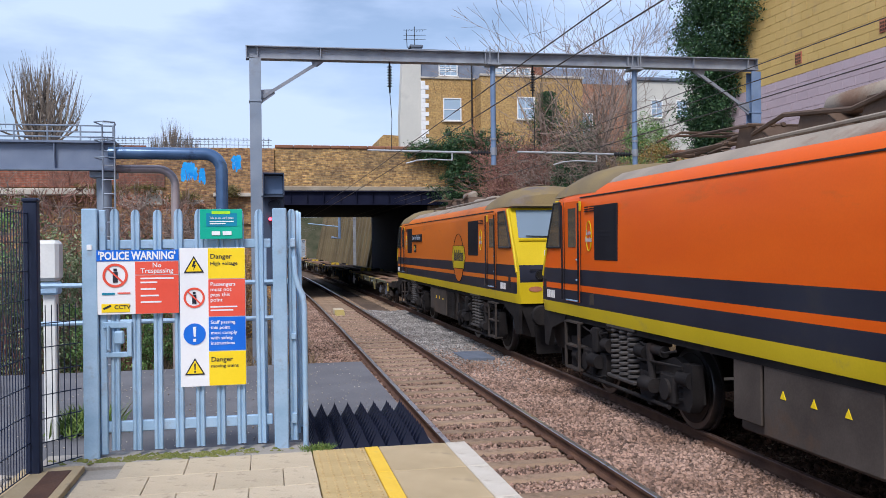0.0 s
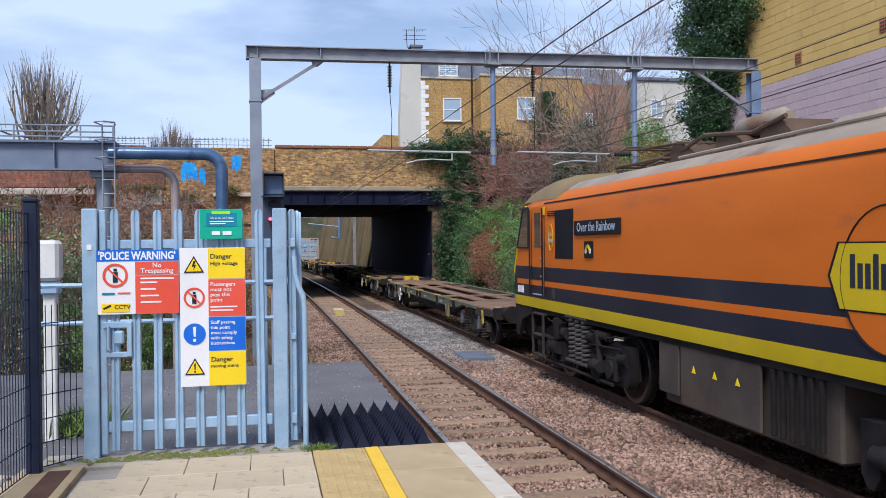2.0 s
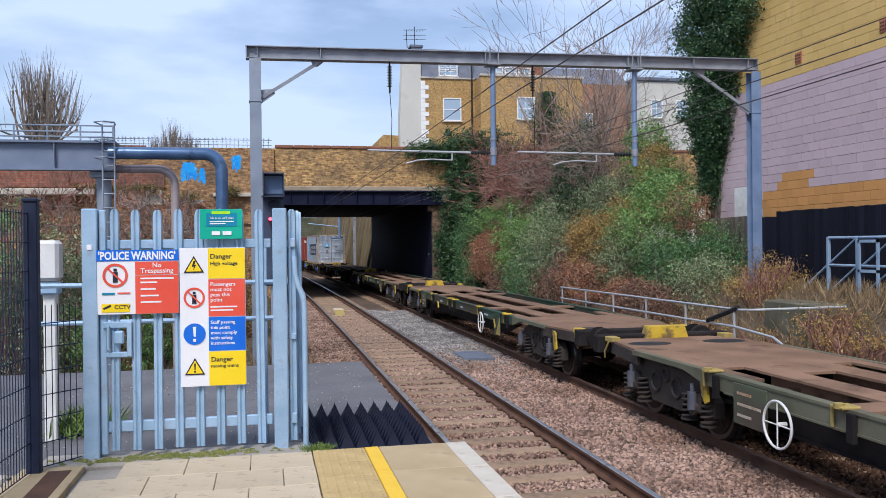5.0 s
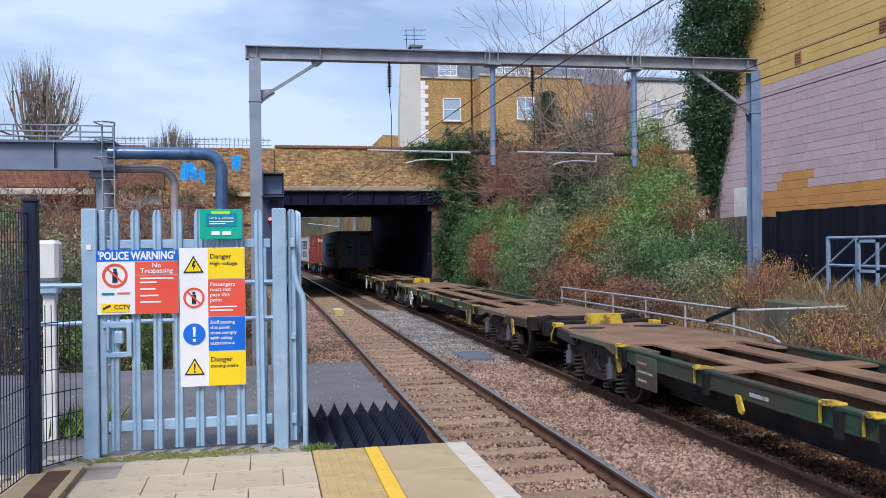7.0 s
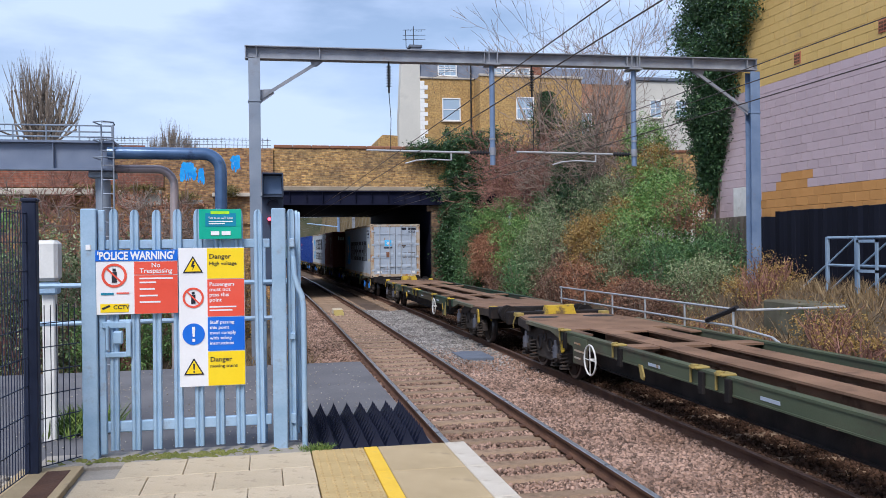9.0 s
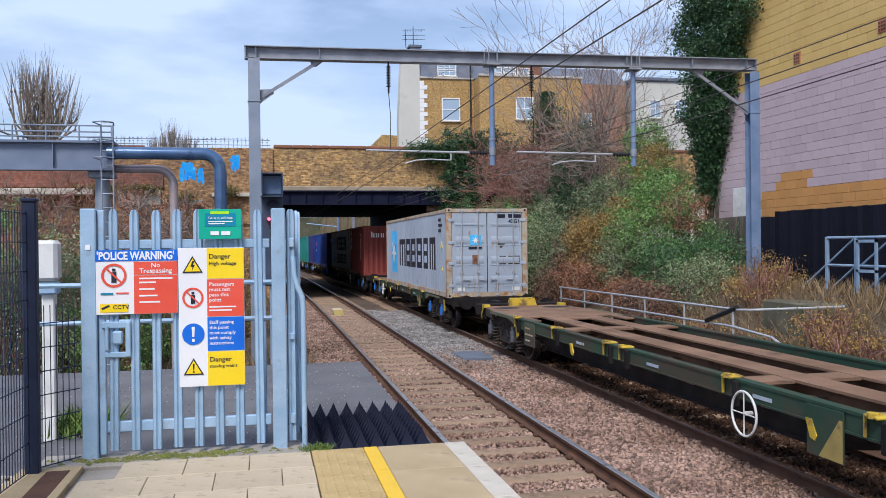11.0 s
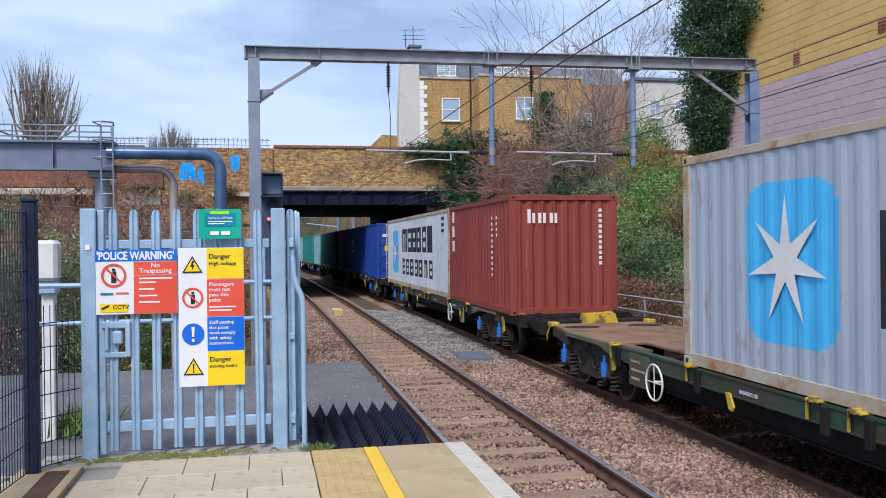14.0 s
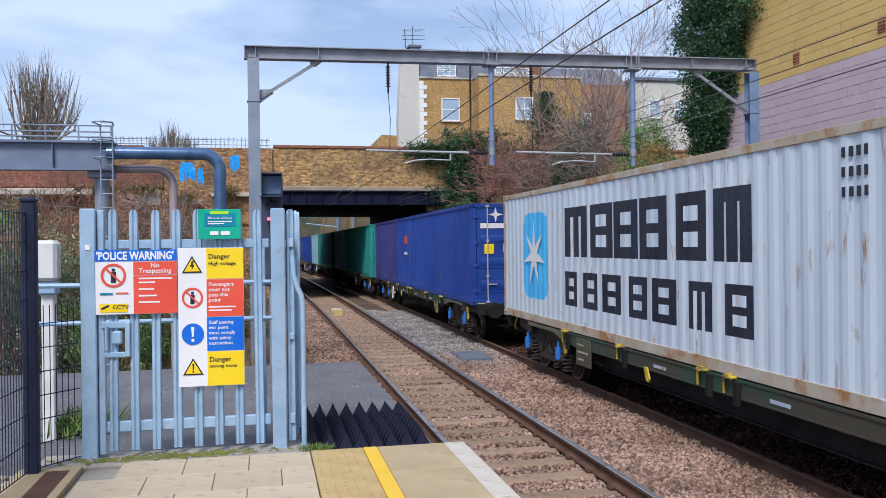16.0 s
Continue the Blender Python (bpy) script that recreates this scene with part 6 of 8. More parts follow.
    # ivy on the abutment and parapet
    iv = np.concatenate([clumps(9000, 9.7, 41.3, 5.6, 1.35, 0.7, 1.9, hollow=0.3), clumps(8000, 9.3, 41.2, 2.4, 0.9, 0.7, 2.6, hollow=0.3), clumps(8000, 11.6, 41.4, 6.9, 2.6, 0.8, 1.3, hollow=0.3),
                         clumps(4200, 8.85, 41.6, 2.2, 0.5, 0.35, 2.4, hollow=0.2), clumps(4200, 8.1, 41.6, 7.2, 1.5, 0.4, 0.5, hollow=0.3), clumps(7000, 10.0, 41.4, 7.5, 1.7, 0.7, 0.9, hollow=0.3)])
    leaves("ivy", iv, 0.062, IVY, "dark green ivy smothering the bridge abutment and parapet", "ivy")
    # ivy tower on the building's corner, narrow at its foot and spreading upwards
    k, per = 2300, 30
    z = 3.6 + 8.4 * rng.uniform(0, 1, k) ** 0.85
    half = np.clip(0.2 + 0.31 * (z - 4.0), 0.2, 1.95) * (1 + 0.16 * np.sin(z * 2.3) + 0.1 * np.sin(z * 5.1))
    y = 23.95 - 0.15 * (z - 4.0) + half * rng.uniform(-1, 1, k)
    x = WX - 0.06 - np.abs(rng.normal(0, 0.30, k)) * np.clip(half, 0.3, 1.2)
    p = np.repeat(np.stack([x, y, z], 1), per, axis=0)
    p += rng.normal(0, 1, p.shape) * np.array([0.11, 0.15, 0.13])
    p[:, 0] = np.minimum(p[:, 0], np.where(p[:, 1] < 24.25, WX - 0.015, WX + 0.6))
    leaves("wall_ivy", p, 0.05, IVY, "thick dark ivy climbing the corner of the building", "ivy")
    for i in range(9):
        st = Mesh()
        pts, yy = [], 23.6 + 0.1 * i
        for k in range(9):
            pts.append((WX - 0.03, yy + random.gauss(0, 0.12) - 0.03 * k, 1.6 + 0.75 * k))
        st.tube(pts, [0.035 - 0.003 * k for k in range(9)], 5, 0, False)
        tagged(part("ivy_stem", st, BARK, smooth=0), "bare woody ivy stem on the painted wall", "ivy", "ivy stems")
    # bare trees over the scrub
    bare_tree("tall bare tree with pale twigs on the bank", 12.85, 31.6, 1.5, 12.6, 0.085, 4, TWIG_PALE, 0.55, 0.12, 7, (2, 3))
    bare_tree("slim bare tree with pale twigs on the bank", 13.6, 34.4, 1.8, 12.2, 0.07, 4, TWIG_PALE, 0.55, 0.12, 5, (2, 3))
    bare_tree("bare tree with fine twigs beside the house", 16.8, 41, 2.5, 13.0, 0.09, 4, TWIG_GREY, 0.55, 0.12, 5, (2, 3))
    for x, y, hh in ((12.4, 30.2, 6.4), (12.9, 28.6, 6.6), (12.2, 33.4, 6.0)):
        bare_tree("bare tangle of pale grey branches over the scrub", x, y, 1.6, hh, 0.055, 4, TWIG_PALE, 0.7, 0.03, 7, (2, 4), "pale tangles")
    for x, y, hh in ((11.2, 38.6, 6.4), (11.8, 37.2, 6.4), (12.4, 39.6, 6.8), (11.5, 36.0, 6.0), (12.6, 36.6, 6.6)):
        bare_tree("thicket of bare reddish twigs over the scrub", x, y, 1.4, hh, 0.07, 4, TWIG_RED, 0.62, 0.04, 6, (3, 4), "reddish thickets")
    t, tips = bare_tree("slender tree wrapped in ivy", 13.0, 38, 2.2, 10.5, 0.17, 3, TWIG_GREY, 0.45, 0.2, 5, (3, 4))
    n = 17000
    z = rng.uniform(3.5, 9.6, n)
    r = 0.62 + 0.3 * np.sin(z * 1.7) - 0.05 * (z - 6)
    leaves("leaves", np.stack([13.0 + rng.normal(0, 0.5, n) * r, 38 + rng.normal(0, 0.5, n) * r, z], 1), 0.055, IVY, "", parent=t)
    # dry growth near the plinth and along the bank's foot
    n = 5200
    p = np.stack([rng.uniform(9.4, 13.0, n), rng.uniform(11, 20.5, n), np.zeros(n)], 1)
    p[:, 2] = [height_right(a, b) - 0.05 for a, b in p[:, :2]]
    blades("dry_grass", p, 0.40, DRY_GRASS, "tall straw-coloured dry grass on the bank", 0.5, 0.012)
    for x, y in ((10.2, 13.2), (10.5, 14.3), (11.2, 17.8), (12.0, 18.6), (10.0, 18.5), (9.9, 16.0)):
        shrub("tangle of dry brown bramble on the bank", x, y, height_right(x, y) + 0.3, 0.75, 0.9, 0.55, LEAF_OCHRE, 500, 0.04, TWIG_RED, 60, "dry brambles")
    n = 1600
    p = np.stack([rng.uniform(9.3, 10.0, n), rng.uniform(22, 40, n), np.full(n, -0.3)], 1)
    blades("bank_grass", p, 0.5, DRY_GRASS, "straggling dry grass at the foot of the bank", 0.5, 0.014)
    # scrub behind the palisade, left of the line
    for x, y, z, rx, ry, rz, mt, n, sz, lb in (
        (-2.2, 21, 0.9, 1.3, 1.4, 1.6, BUSH, 3200, 0.055, "low green scrub behind the palisade"),
        (-4.2, 20, 1.0, 1.6, 1.4, 1.8, BUSH_GREY, 3000, 0.055, "grey-green scrub behind the palisade"),
        (-1.0, 24, 0.9, 1.0, 1.5, 1.7, LEAF_OCHRE, 2200, 0.055, "ochre dry scrub behind the palisade"),
        (-6.5, 22, 1.2, 2.0, 1.4, 2.2, BUSH, 3000, 0.06, "green scrub behind the mesh fence"),
        (-5.0, 18.6, 0.9, 1.5, 0.8, 1.5, BUSH_GREY, 3400, 0.045, "grey-green hedge behind the mesh fence"),
        (-3.0, 18.4, 0.7, 0.9, 0.7, 1.3, BUSH, 2600, 0.045, "green hedge behind the mesh fence"),
        (-3.0, 27, 2.0, 2.2, 1.6, 2.4, LEAF_RUST, 2400, 0.06, "reddish dead scrub under the brick wall"),
    ):
        shrub(lb, x, y, z, rx, ry, rz, mt, n, sz, TWIG_RED, 60, "scrub behind the fence")
    for x, y in ((-4.6, 24), (-6.2, 25), (-3.6, 25.5)):
        bare_tree("thin bare sapling behind the fence", x, y, 0.2, 4.6, 0.05, 3, TWIG_RED, 0.55, 0.1, 5, (3, 4))
    for x, z, w in ((-7.4, 5.3, 1.2), (-5.6, 5.25, 1.0), (-3.7, 4.85, 0.8), (-1.6, 5.15, 0.5)):
        g = clumps(1500, x, 41.4, z, w, 0.35, 0.22, hollow=0.2, per=25, loose=0.1)
        leaves("ledge_growth", g, 0.05, LEDGE_MOSS, "yellow-green moss and weeds on the wall ledge", "moss")
    for x, y, hh in ((-3.2, 22.5, 3.9), (-2.6, 24, 3.6), (-5.4, 21.5, 3.8), (-1.7, 23.2, 3.4)):
        bare_tree("leafless pale bramble tangle behind the palisade", x, y, 0.2, hh, 0.035, 4, TWIG_PALE, 0.75, 0.0, 6, (2, 4), "bramble tangles")
    n = 2500
    p = np.stack([rng.uniform(-5, 1.0, n), rng.uniform(16, 22, n), np.full(n, -0.25)], 1)
    blades("rough_grass", p, 0.45, DRY_GRASS, "rough dry grass behind the fence", 0.5, 0.012)
    lb = Mesh()
    lb.add([(-40, 17.5, -0.3), (0.8, 17.5, -0.35), (0.8, 42, -0.35), (-1.5, 42, 1.2), (-40, 42, 2.2)], [(0, 1, 2, 3, 4)])
    setting("left_bank", lb, SOIL, "brown weedy ground behind the fence", "ground", smooth=0)




# ---- train: each vehicle lies along +y from its leading end (y = 0), centred on the track, railhead at z = 0 ----
def wheelset(parent, y, r):
    """Two wheels on an axle, which turn as one."""
    m = Mesh()
    for s in (-1, 1):
        m.tube([(s * 0.68, 0, 0), (s * 0.715, 0, 0)], r + 0.03, 32, 0)
        m.tube([(s * 0.715, 0, 0), (s * 0.80, 0, 0), (s * 0.82, 0, 0)], [r, r, r - 0.012], 32, 1)
        m.tube([(s * 0.82, 0, 0), (s * 0.835, 0, 0)], r * 0.84, 32, 0)
        m.tube([(s * 0.82, 0, 0), (s * 0.87, 0, 0)], 0.13, 14, 0)
        for k in range(6):
            a = k * math.pi / 3
            m.tube([(s * 0.835, 0.6 * r * math.cos(a), 0.6 * r * math.sin(a)), (s * 0.842, 0.6 * r * math.cos(a), 0.6 * r * math.sin(a))], 0.04, 8, 0)
    m.tube([(-0.95, 0, 0), (0.95, 0, 0)], 0.075, 12, 0)
    ob = part("wheelset", m, [WHEEL, TYRE], parent, "steel wheelset with worn treads, shade in their dark colour", at=pose(0, y, r))
    return ob


def loco_end(z):
    """How far the raked cab front lies back at height z."""
    return 0.0 if z < 1.95 else min(0.9, (z - 1.95) * 0.62)


def build_loco(name_plate):
    L = 16.54
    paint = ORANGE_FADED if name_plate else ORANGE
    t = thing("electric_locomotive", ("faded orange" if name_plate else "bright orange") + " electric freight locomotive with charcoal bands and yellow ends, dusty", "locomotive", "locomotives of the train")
    # body: rings of (half-width, height), with stripe levels
    ring = [(1.24, 1.25), (1.27, 1.45), (1.27, 1.69), (1.27, 1.79), (1.27, 2.05), (1.265, 2.6), (1.25, 3.10), (1.215, 3.27), (1.12, 3.42), (0.85, 3.58), (0.45, 3.67), (0, 3.70)]
    full = ring + [(-x, z) for x, z in ring[-2::-1]]
    n = len(full)
    m = Mesh()

    def sect(y, squeeze=1.0, end=0):
        out = []
        for x, z in full:
            zz = z
            yy = y + (end * loco_end(z) if end else 0)
            if end and z > 3.3:
                zz = 3.3 + (z - 3.3) * 0.35
            out.append((x * squeeze, yy, zz))
        return out
    rows = [(0.0, 0.955, 1), (0.10, 0.985, 1), (0.35, 1.0, 1), (1.4, 1, 0), (2.6, 1, 0), (L / 2, 1, 0), (L - 2.6, 1, 0), (L - 1.4, 1, 0), (L - 0.35, 1, -1), (L - 0.10, 0.985, -1), (L, 0.955, -1)]
    for y, s, e in rows:
        m.v += sect(y, s, e)
    for k in range(len(rows) - 1):
        for i in range(n - 1):
            j = min(i, n - 2 - i)
            slot = {0: 2, 1: 1, 2: 0, 3: 1, 4: 0, 5: 0, 6: 0, 7: 0}.get(j, 3)
            if j <= 6 and k in (0, 9) and j >= 1:
                slot = 2
            m.f.append((k * n + i, k * n + i + 1, k * n + n + i + 1, k * n + n + i))
            m.s.append(slot)
    for k, rev in ((0, False), (len(rows) - 1, True)):
        # the front in bands: valance, dark lamp band, yellow face, roof edge
        for i in range(n // 2):
            q = (k * n + i, k * n + i + 1, k * n + n - 2 - i, k * n + n - 1 - i)
            if len(set(q)) < 4:
                q = (k * n + i, k * n + i + 1, k * n + n - 1 - i)
            m.f.append(q[::-1] if not rev else q)
            m.s.append(1 if i in (2, 3) else (3 if i > 6 else 2))
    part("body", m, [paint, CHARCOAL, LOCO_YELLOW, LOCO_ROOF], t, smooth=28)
    # cab roof domes
    for e in (0, 1):
        d = Mesh()
        prof = [(1.0, 0.0), (0.93, 0.12), (0.72, 0.22), (0.4, 0.28), (0, 0.30)]
        prof = prof + [(-x, z) for x, z in prof[-2::-1]]
        p = len(prof)
        spans = [(0.66, 0.10, 0.0), (0.72, 0.6, 0.0), (1.0, 0.95, 0.0), (1.8, 1.12, 0.01), (2.5, 1.05, 0.0), (3.2, 0.7, -0.04)]
        for y, k, dz in spans:
            yy = y if e == 0 else L - y
            d.v += [(x * 1.2, yy, 3.30 + dz + z * 1.55 * k) for x, z in prof]
        for k in range(len(spans) - 1):
            for i in range(p - 1):
                f = (k * p + i, k * p + i + 1, k * p + p + i + 1, k * p + p + i)
                d.f.append(f if e == 0 else f[::-1])
        d.f.append(tuple(range(p)) if e else tuple(range(p))[::-1])
        d.s = [0] * len(d.f)
        part("cab_roof", d, ROOF_BROWN, t, "dusty tan domed cab roof", smooth=40)
    part("gutter", Mesh().box(-1.235, -1.215, 2.0, L - 2.0, 3.235, 3.255), CABLE, t, "black rain gutter")

    def sidebox(y0, y1, z0, z1, name, mt, lab="", off=0.004, th=0.02, c=0.004):
        return part(name, Mesh().box(-1.272 - off, -1.272 - off + th, y0, y1, z0, z1, c), mt, t, lab)
    for e, g0, d0, w0 in ((0, 3.3, 1.68, 0.42), (1, 2.72, 1.41, -0.12)):
        Y = (lambda a: a) if e == 0 else (lambda a: L - a)
        o = lambda a, b: (min(Y(a), Y(b)), max(Y(a), Y(b)))
        ya, yb = o(g0, g0 + (1.03 if e == 0 else 0.9))
        gr = sidebox(ya, yb, 2.22, 3.08, "grille", GRILLE, "black bodyside grille")
        for i in range(12):
            part("slat", Mesh().box(-1.2785, -1.274, ya + 0.05, yb - 0.05, 2.27 + 0.064 * i, 2.30 + 0.064 * i), GRILLE, gr)
        ya, yb = o(d0, d0 + 0.66)
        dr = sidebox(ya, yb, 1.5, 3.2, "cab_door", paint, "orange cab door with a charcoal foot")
        part("door_band", Mesh().box(-1.281, -1.276, ya + 0.01, yb - 0.01, 1.80, 2.04), CHARCOAL, dr)
        part("door_band", Mesh().box(-1.281, -1.276, ya + 0.01, yb - 0.01, 1.51, 1.69), CHARCOAL, dr)
        part("door_window", Mesh().box(-1.284, -1.274, ya + 0.15, yb - 0.15, 2.42, 3.08, 0.004), CAB_GLASS, dr, "dark door window")
        for h in (ya - 0.06, yb + 0.06):
            part("grab_rail", Mesh().tube([(-1.32, h, 1.52), (-1.32, h, 3.15)], 0.016, 8).box(-1.276, -1.274, h - 0.012, h + 0.012, 1.5, 3.2), GRILLE, dr, "vertical handrail in a dark recess")
        part("door_handle", Mesh().box(-1.30, -1.27, ya + 0.06, ya + 0.12, 2.2, 2.23, 0.005).box(-1.30, -1.27, ya + 0.06, ya + 0.12, 1.86, 1.89, 0.005), GALV, dr)
        part("step_edge", Mesh().box(-1.30, -1.27, ya + 0.06, yb - 0.06, 1.515, 1.535), GALV, dr)
        part("warning_label", Mesh().box(-1.279, -1.276, yb + 0.0 if e == 0 else ya - 0.10, yb + 0.10 if e == 0 else ya, 3.02, 3.18), SIGN_YELLOW, dr)
        # raked cab side window
        b = 1.40 if e == 0 else 1.14
        poly = [(Y(b), 2.42), (Y(b), 3.2), (Y(0.90 if e == 0 else 0.86), 3.2), (Y(0.47 if e == 0 else 0.42), 2.42)]
        w = Mesh().prism(poly, 0, -1.285, -1.262)
        part("cab_side_window", w, CAB_GLASS, t, "dark raked cab side window")
        fr = Mesh()
        for i in range(4):
            p, q = poly[i], poly[(i + 1) % 4]
            fr.tube([(-1.278, p[0], p[1]), (-1.278, q[0], q[1])], 0.022, 5)
        part("window_seal", fr, CABLE, t, "black window seal")
        # slogan: yellow oval and words
        yo = Y(3.0 if e == 0 else 2.51)
        ov = Mesh()
        pts = [(-1.279, yo + 0.11 * math.cos(2 * math.pi * i / 24), 2.60 + 0.24 * math.sin(2 * math.pi * i / 24)) for i in range(25)]
        ov.tube(pts, 0.009, 5, 0, False)
        part("oval_mark", ov, LOCO_YELLOW, t, "thin yellow oval")
        words("Zero", 0.12, BOX_GREY, t, pose(-1.286, yo, 2.62) @ SIDE, align="CENTER", squash=0.8)
        words("Injuries", 0.12, BOX_GREY, t, pose(-1.286, yo, 2.51) @ SIDE, align="CENTER", squash=0.8)
        for i in range(3):
            part("vent_slot", Mesh().box(-1.277, -1.27, yo - 0.2, yo - 0.02, 2.99 + 0.035 * i, 3.01 + 0.035 * i).box(-1.277, -1.27, yo + 0.02, yo + 0.2, 2.99 + 0.035 * i, 3.01 + 0.035 * i), GRILLE, t)
        # running number as plain bars, a lamp recess and a data panel
        for i in range(5):
            yy = Y(1.08 if e == 0 else 0.62) + (i - 2) * 0.085
            part("number_bar", Mesh().box(-1.279, -1.272, yy - 0.027, yy + 0.027, 1.51, 1.65), WHITE_INK, t)
        part("recess", Mesh().box(-1.274, -1.26, Y(0.58 if e == 0 else 0.28) - 0.08, Y(0.58 if e == 0 else 0.28) + 0.08, 1.56, 1.84), CABLE, t)
        part("data_panel", Mesh().box(-1.278, -1.27, Y(2.6) - 0.08, Y(2.6) + 0.08, 1.5, 1.67), TANK_GREY, t)
        # front: windscreens, lamps, valance, buffers, plough
        s = -1 if e == 0 else 1
        for sx in (-1, 1):
            q = [(sx * 0.07, 2.62), (sx * 1.11, 2.62), (sx * 1.06, 3.22), (sx * 0.07, 3.22)]
            w = Mesh()
            for off in (0.012, -0.03):
                w.v += [(x, (loco_end(z) - off) if e == 0 else L - loco_end(z) + off, z) for x, z in q]
            w.f = [(0, 1, 2, 3), (7, 6, 5, 4), (0, 4, 5, 1), (1, 5, 6, 2), (2, 6, 7, 3), (3, 7, 4, 0)]
            w.s = [0] * 6
            part("windscreen", w, SCREEN_GLASS, t, "windscreen with pale sky reflection in its colour")
            part("headlight", Mesh().tube([(sx * 0.78, Y(0.02), 1.84), (sx * 0.78, Y(-0.03), 1.84)], 0.085, 16).tube([(sx * 0.55, Y(0.02), 1.84), (sx * 0.55, Y(-0.02), 1.84)], 0.06, 12), TYRE, t, "round headlight in the dark band")
            part("buffer", Mesh().tube([(sx * 0.88, Y(0.05), 1.03), (sx * 0.88, Y(-0.35), 1.03)], 0.09, 14).tube([(sx * 0.88, Y(-0.35), 1.03), (sx * 0.88, Y(-0.42), 1.03)], [0.21, 0.19], 20), UNDERFRAME, t, "grimy oval buffer")
        part("warning_label", Mesh().box(-0.62, -0.48, min(Y(0.16), Y(0.19)), max(Y(0.16), Y(0.19)), 2.24, 2.36), WHITE_INK, t)
        part("front_bar", Mesh().box(-0.24, 0.24, min(Y(0.17), Y(0.22)), max(Y(0.17), Y(0.22)), 2.26, 2.40, 0.004), INK, t, "dark lettering shown as a plain bar")
        for sx in (-1, 1):
            part("wiper", Mesh().tube([(sx * 0.2, Y(0.36), 2.6), (sx * 0.5, Y(0.39), 2.645), (sx * 0.95, Y(0.40), 2.66)], 0.011, 5), CABLE, t)
            part("side_pillar", Mesh().tube([(sx * 1.245, Y(0.12), 1.9), (sx * 1.245, Y(0.36), 2.42), (sx * 1.225, Y(0.86), 3.24)], 0.03, 6), LOCO_YELLOW, t)
        part("screen_sill", Mesh().box(-1.12, 1.12, min(Y(0.34), Y(0.42)), max(Y(0.34), Y(0.42)), 2.55, 2.60, 0.01), LOCO_YELLOW, t)
        part("lamp_surround", Mesh().ring((-0.78, Y(-0.012), 1.84), 0.1, 0.014, 1, 20).box(-1.0, -0.42, min(Y(0.0), Y(-0.008)), max(Y(0.0), Y(-0.008)), 1.72, 1.745).box(-1.0, -0.42, min(Y(0.0), Y(-0.008)), max(Y(0.0), Y(-0.008)), 1.935, 1.96), GRILLE, t)
        part("socket_cover", Mesh().prism([(-0.88 + 0.15 * math.cos(a * math.pi / 8), 1.55 + 0.055 * math.sin(a * math.pi / 8)) for a in range(16)], 1, Y(0.01), Y(-0.012)), TERRACOTTA, t, "rusty oval socket cover")
        part("valance", Mesh().prism([(-1.2, 1.26), (-0.95, 0.55), (0.95, 0.55), (1.2, 1.26)], 1, Y(0.06), Y(0.9)), UNDERFRAME, t, "grimy front valance")
        part("plough", Mesh().prism([(-0.9, 0.8), (-0.85, 0.2), (0.85, 0.2), (0.9, 0.8)], 1, Y(0.02), Y(0.06)), UNDERFRAME, t)
        for sx in (-1.22, 1.15):
            part("side_skirt", Mesh().prism([(Y(0.05), 1.25), (Y(0.10), 0.62), (Y(0.30), 0.60), (Y(0.5), 0.95), (Y(1.15), 1.12), (Y(1.25), 1.25)], 0, sx, sx + 0.07), UNDERFRAME, t, "grimy end skirt")
        for hx in (-0.45, -0.3, 0.3, 0.45):
            part("hose", Mesh().tube([(hx, Y(0.0), 1.0), (hx, Y(-0.2), 0.8), (hx * 1.1, Y(-0.12), 0.45), (hx, Y(0.02), 0.4)], 0.022, 6), CABLE, t)
        hs = Mesh().box(-0.1, 0.1, min(Y(0.0), Y(-0.3)), max(Y(0), Y(-0.3)), 0.92, 1.08, 0.02)
        part("coupling", hs, CABLE, t)
        # cab steps
        ss = Mesh()
        ys = o(d0, d0 + 0.62)
        for z in (1.14, 0.74, 0.36):
            ss.box(-1.30, -1.12, ys[0], ys[1], z, z + 0.03)
        for yy in ys:
            ss.box(-1.30, -1.26, yy - 0.02, yy + 0.02, 0.36, 1.16)
        part("cab_step", ss, FRAME_BROWN, t, "worn steel cab steps")
    # badge: yellow six-sided plate over an orange disc; its lettering as a plain bar
    yb = 5.45
    bd = Mesh()
    bd.tube([(-1.278, yb + 0.62 * math.cos(2 * math.pi * i / 40), 2.14 + 0.64 * math.sin(2 * math.pi * i / 40)) for i in range(41)], 0.008, 5, 0, False)
    part("badge_ring", bd, GRILLE, t, "thin dark circle")
    cdisc = Mesh().prism([(yb + 0.6 * math.cos(2 * math.pi * i / 40), 2.14 + 0.63 * math.sin(2 * math.pi * i / 40)) for i in range(40)], 0, -1.2745, -1.268)
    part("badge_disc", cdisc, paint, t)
    for k, mt, x in ((1.0, GRILLE, -1.279), (0.95, LOCO_YELLOW, -1.283)):
        part("badge_plate", Mesh().prism([(yb - 0.8 * k, 2.16), (yb - 0.66 * k, 2.16 - 0.31 * k), (yb + 0.66 * k, 2.16 - 0.31 * k), (yb + 0.8 * k, 2.16), (yb + 0.66 * k, 2.16 + 0.31 * k), (yb - 0.66 * k, 2.16 + 0.31 * k)], 0, x, -1.27), mt, t)
    for i in range(11):
        y = yb - 0.53 + 0.098 * i
        hgt = 0.30 if i in (3, 5, 7, 10) else 0.22
        part("badge_bar", Mesh().box(-1.287, -1.282, y - 0.032, y + 0.032, 2.06, 2.06 + hgt), INK, t)
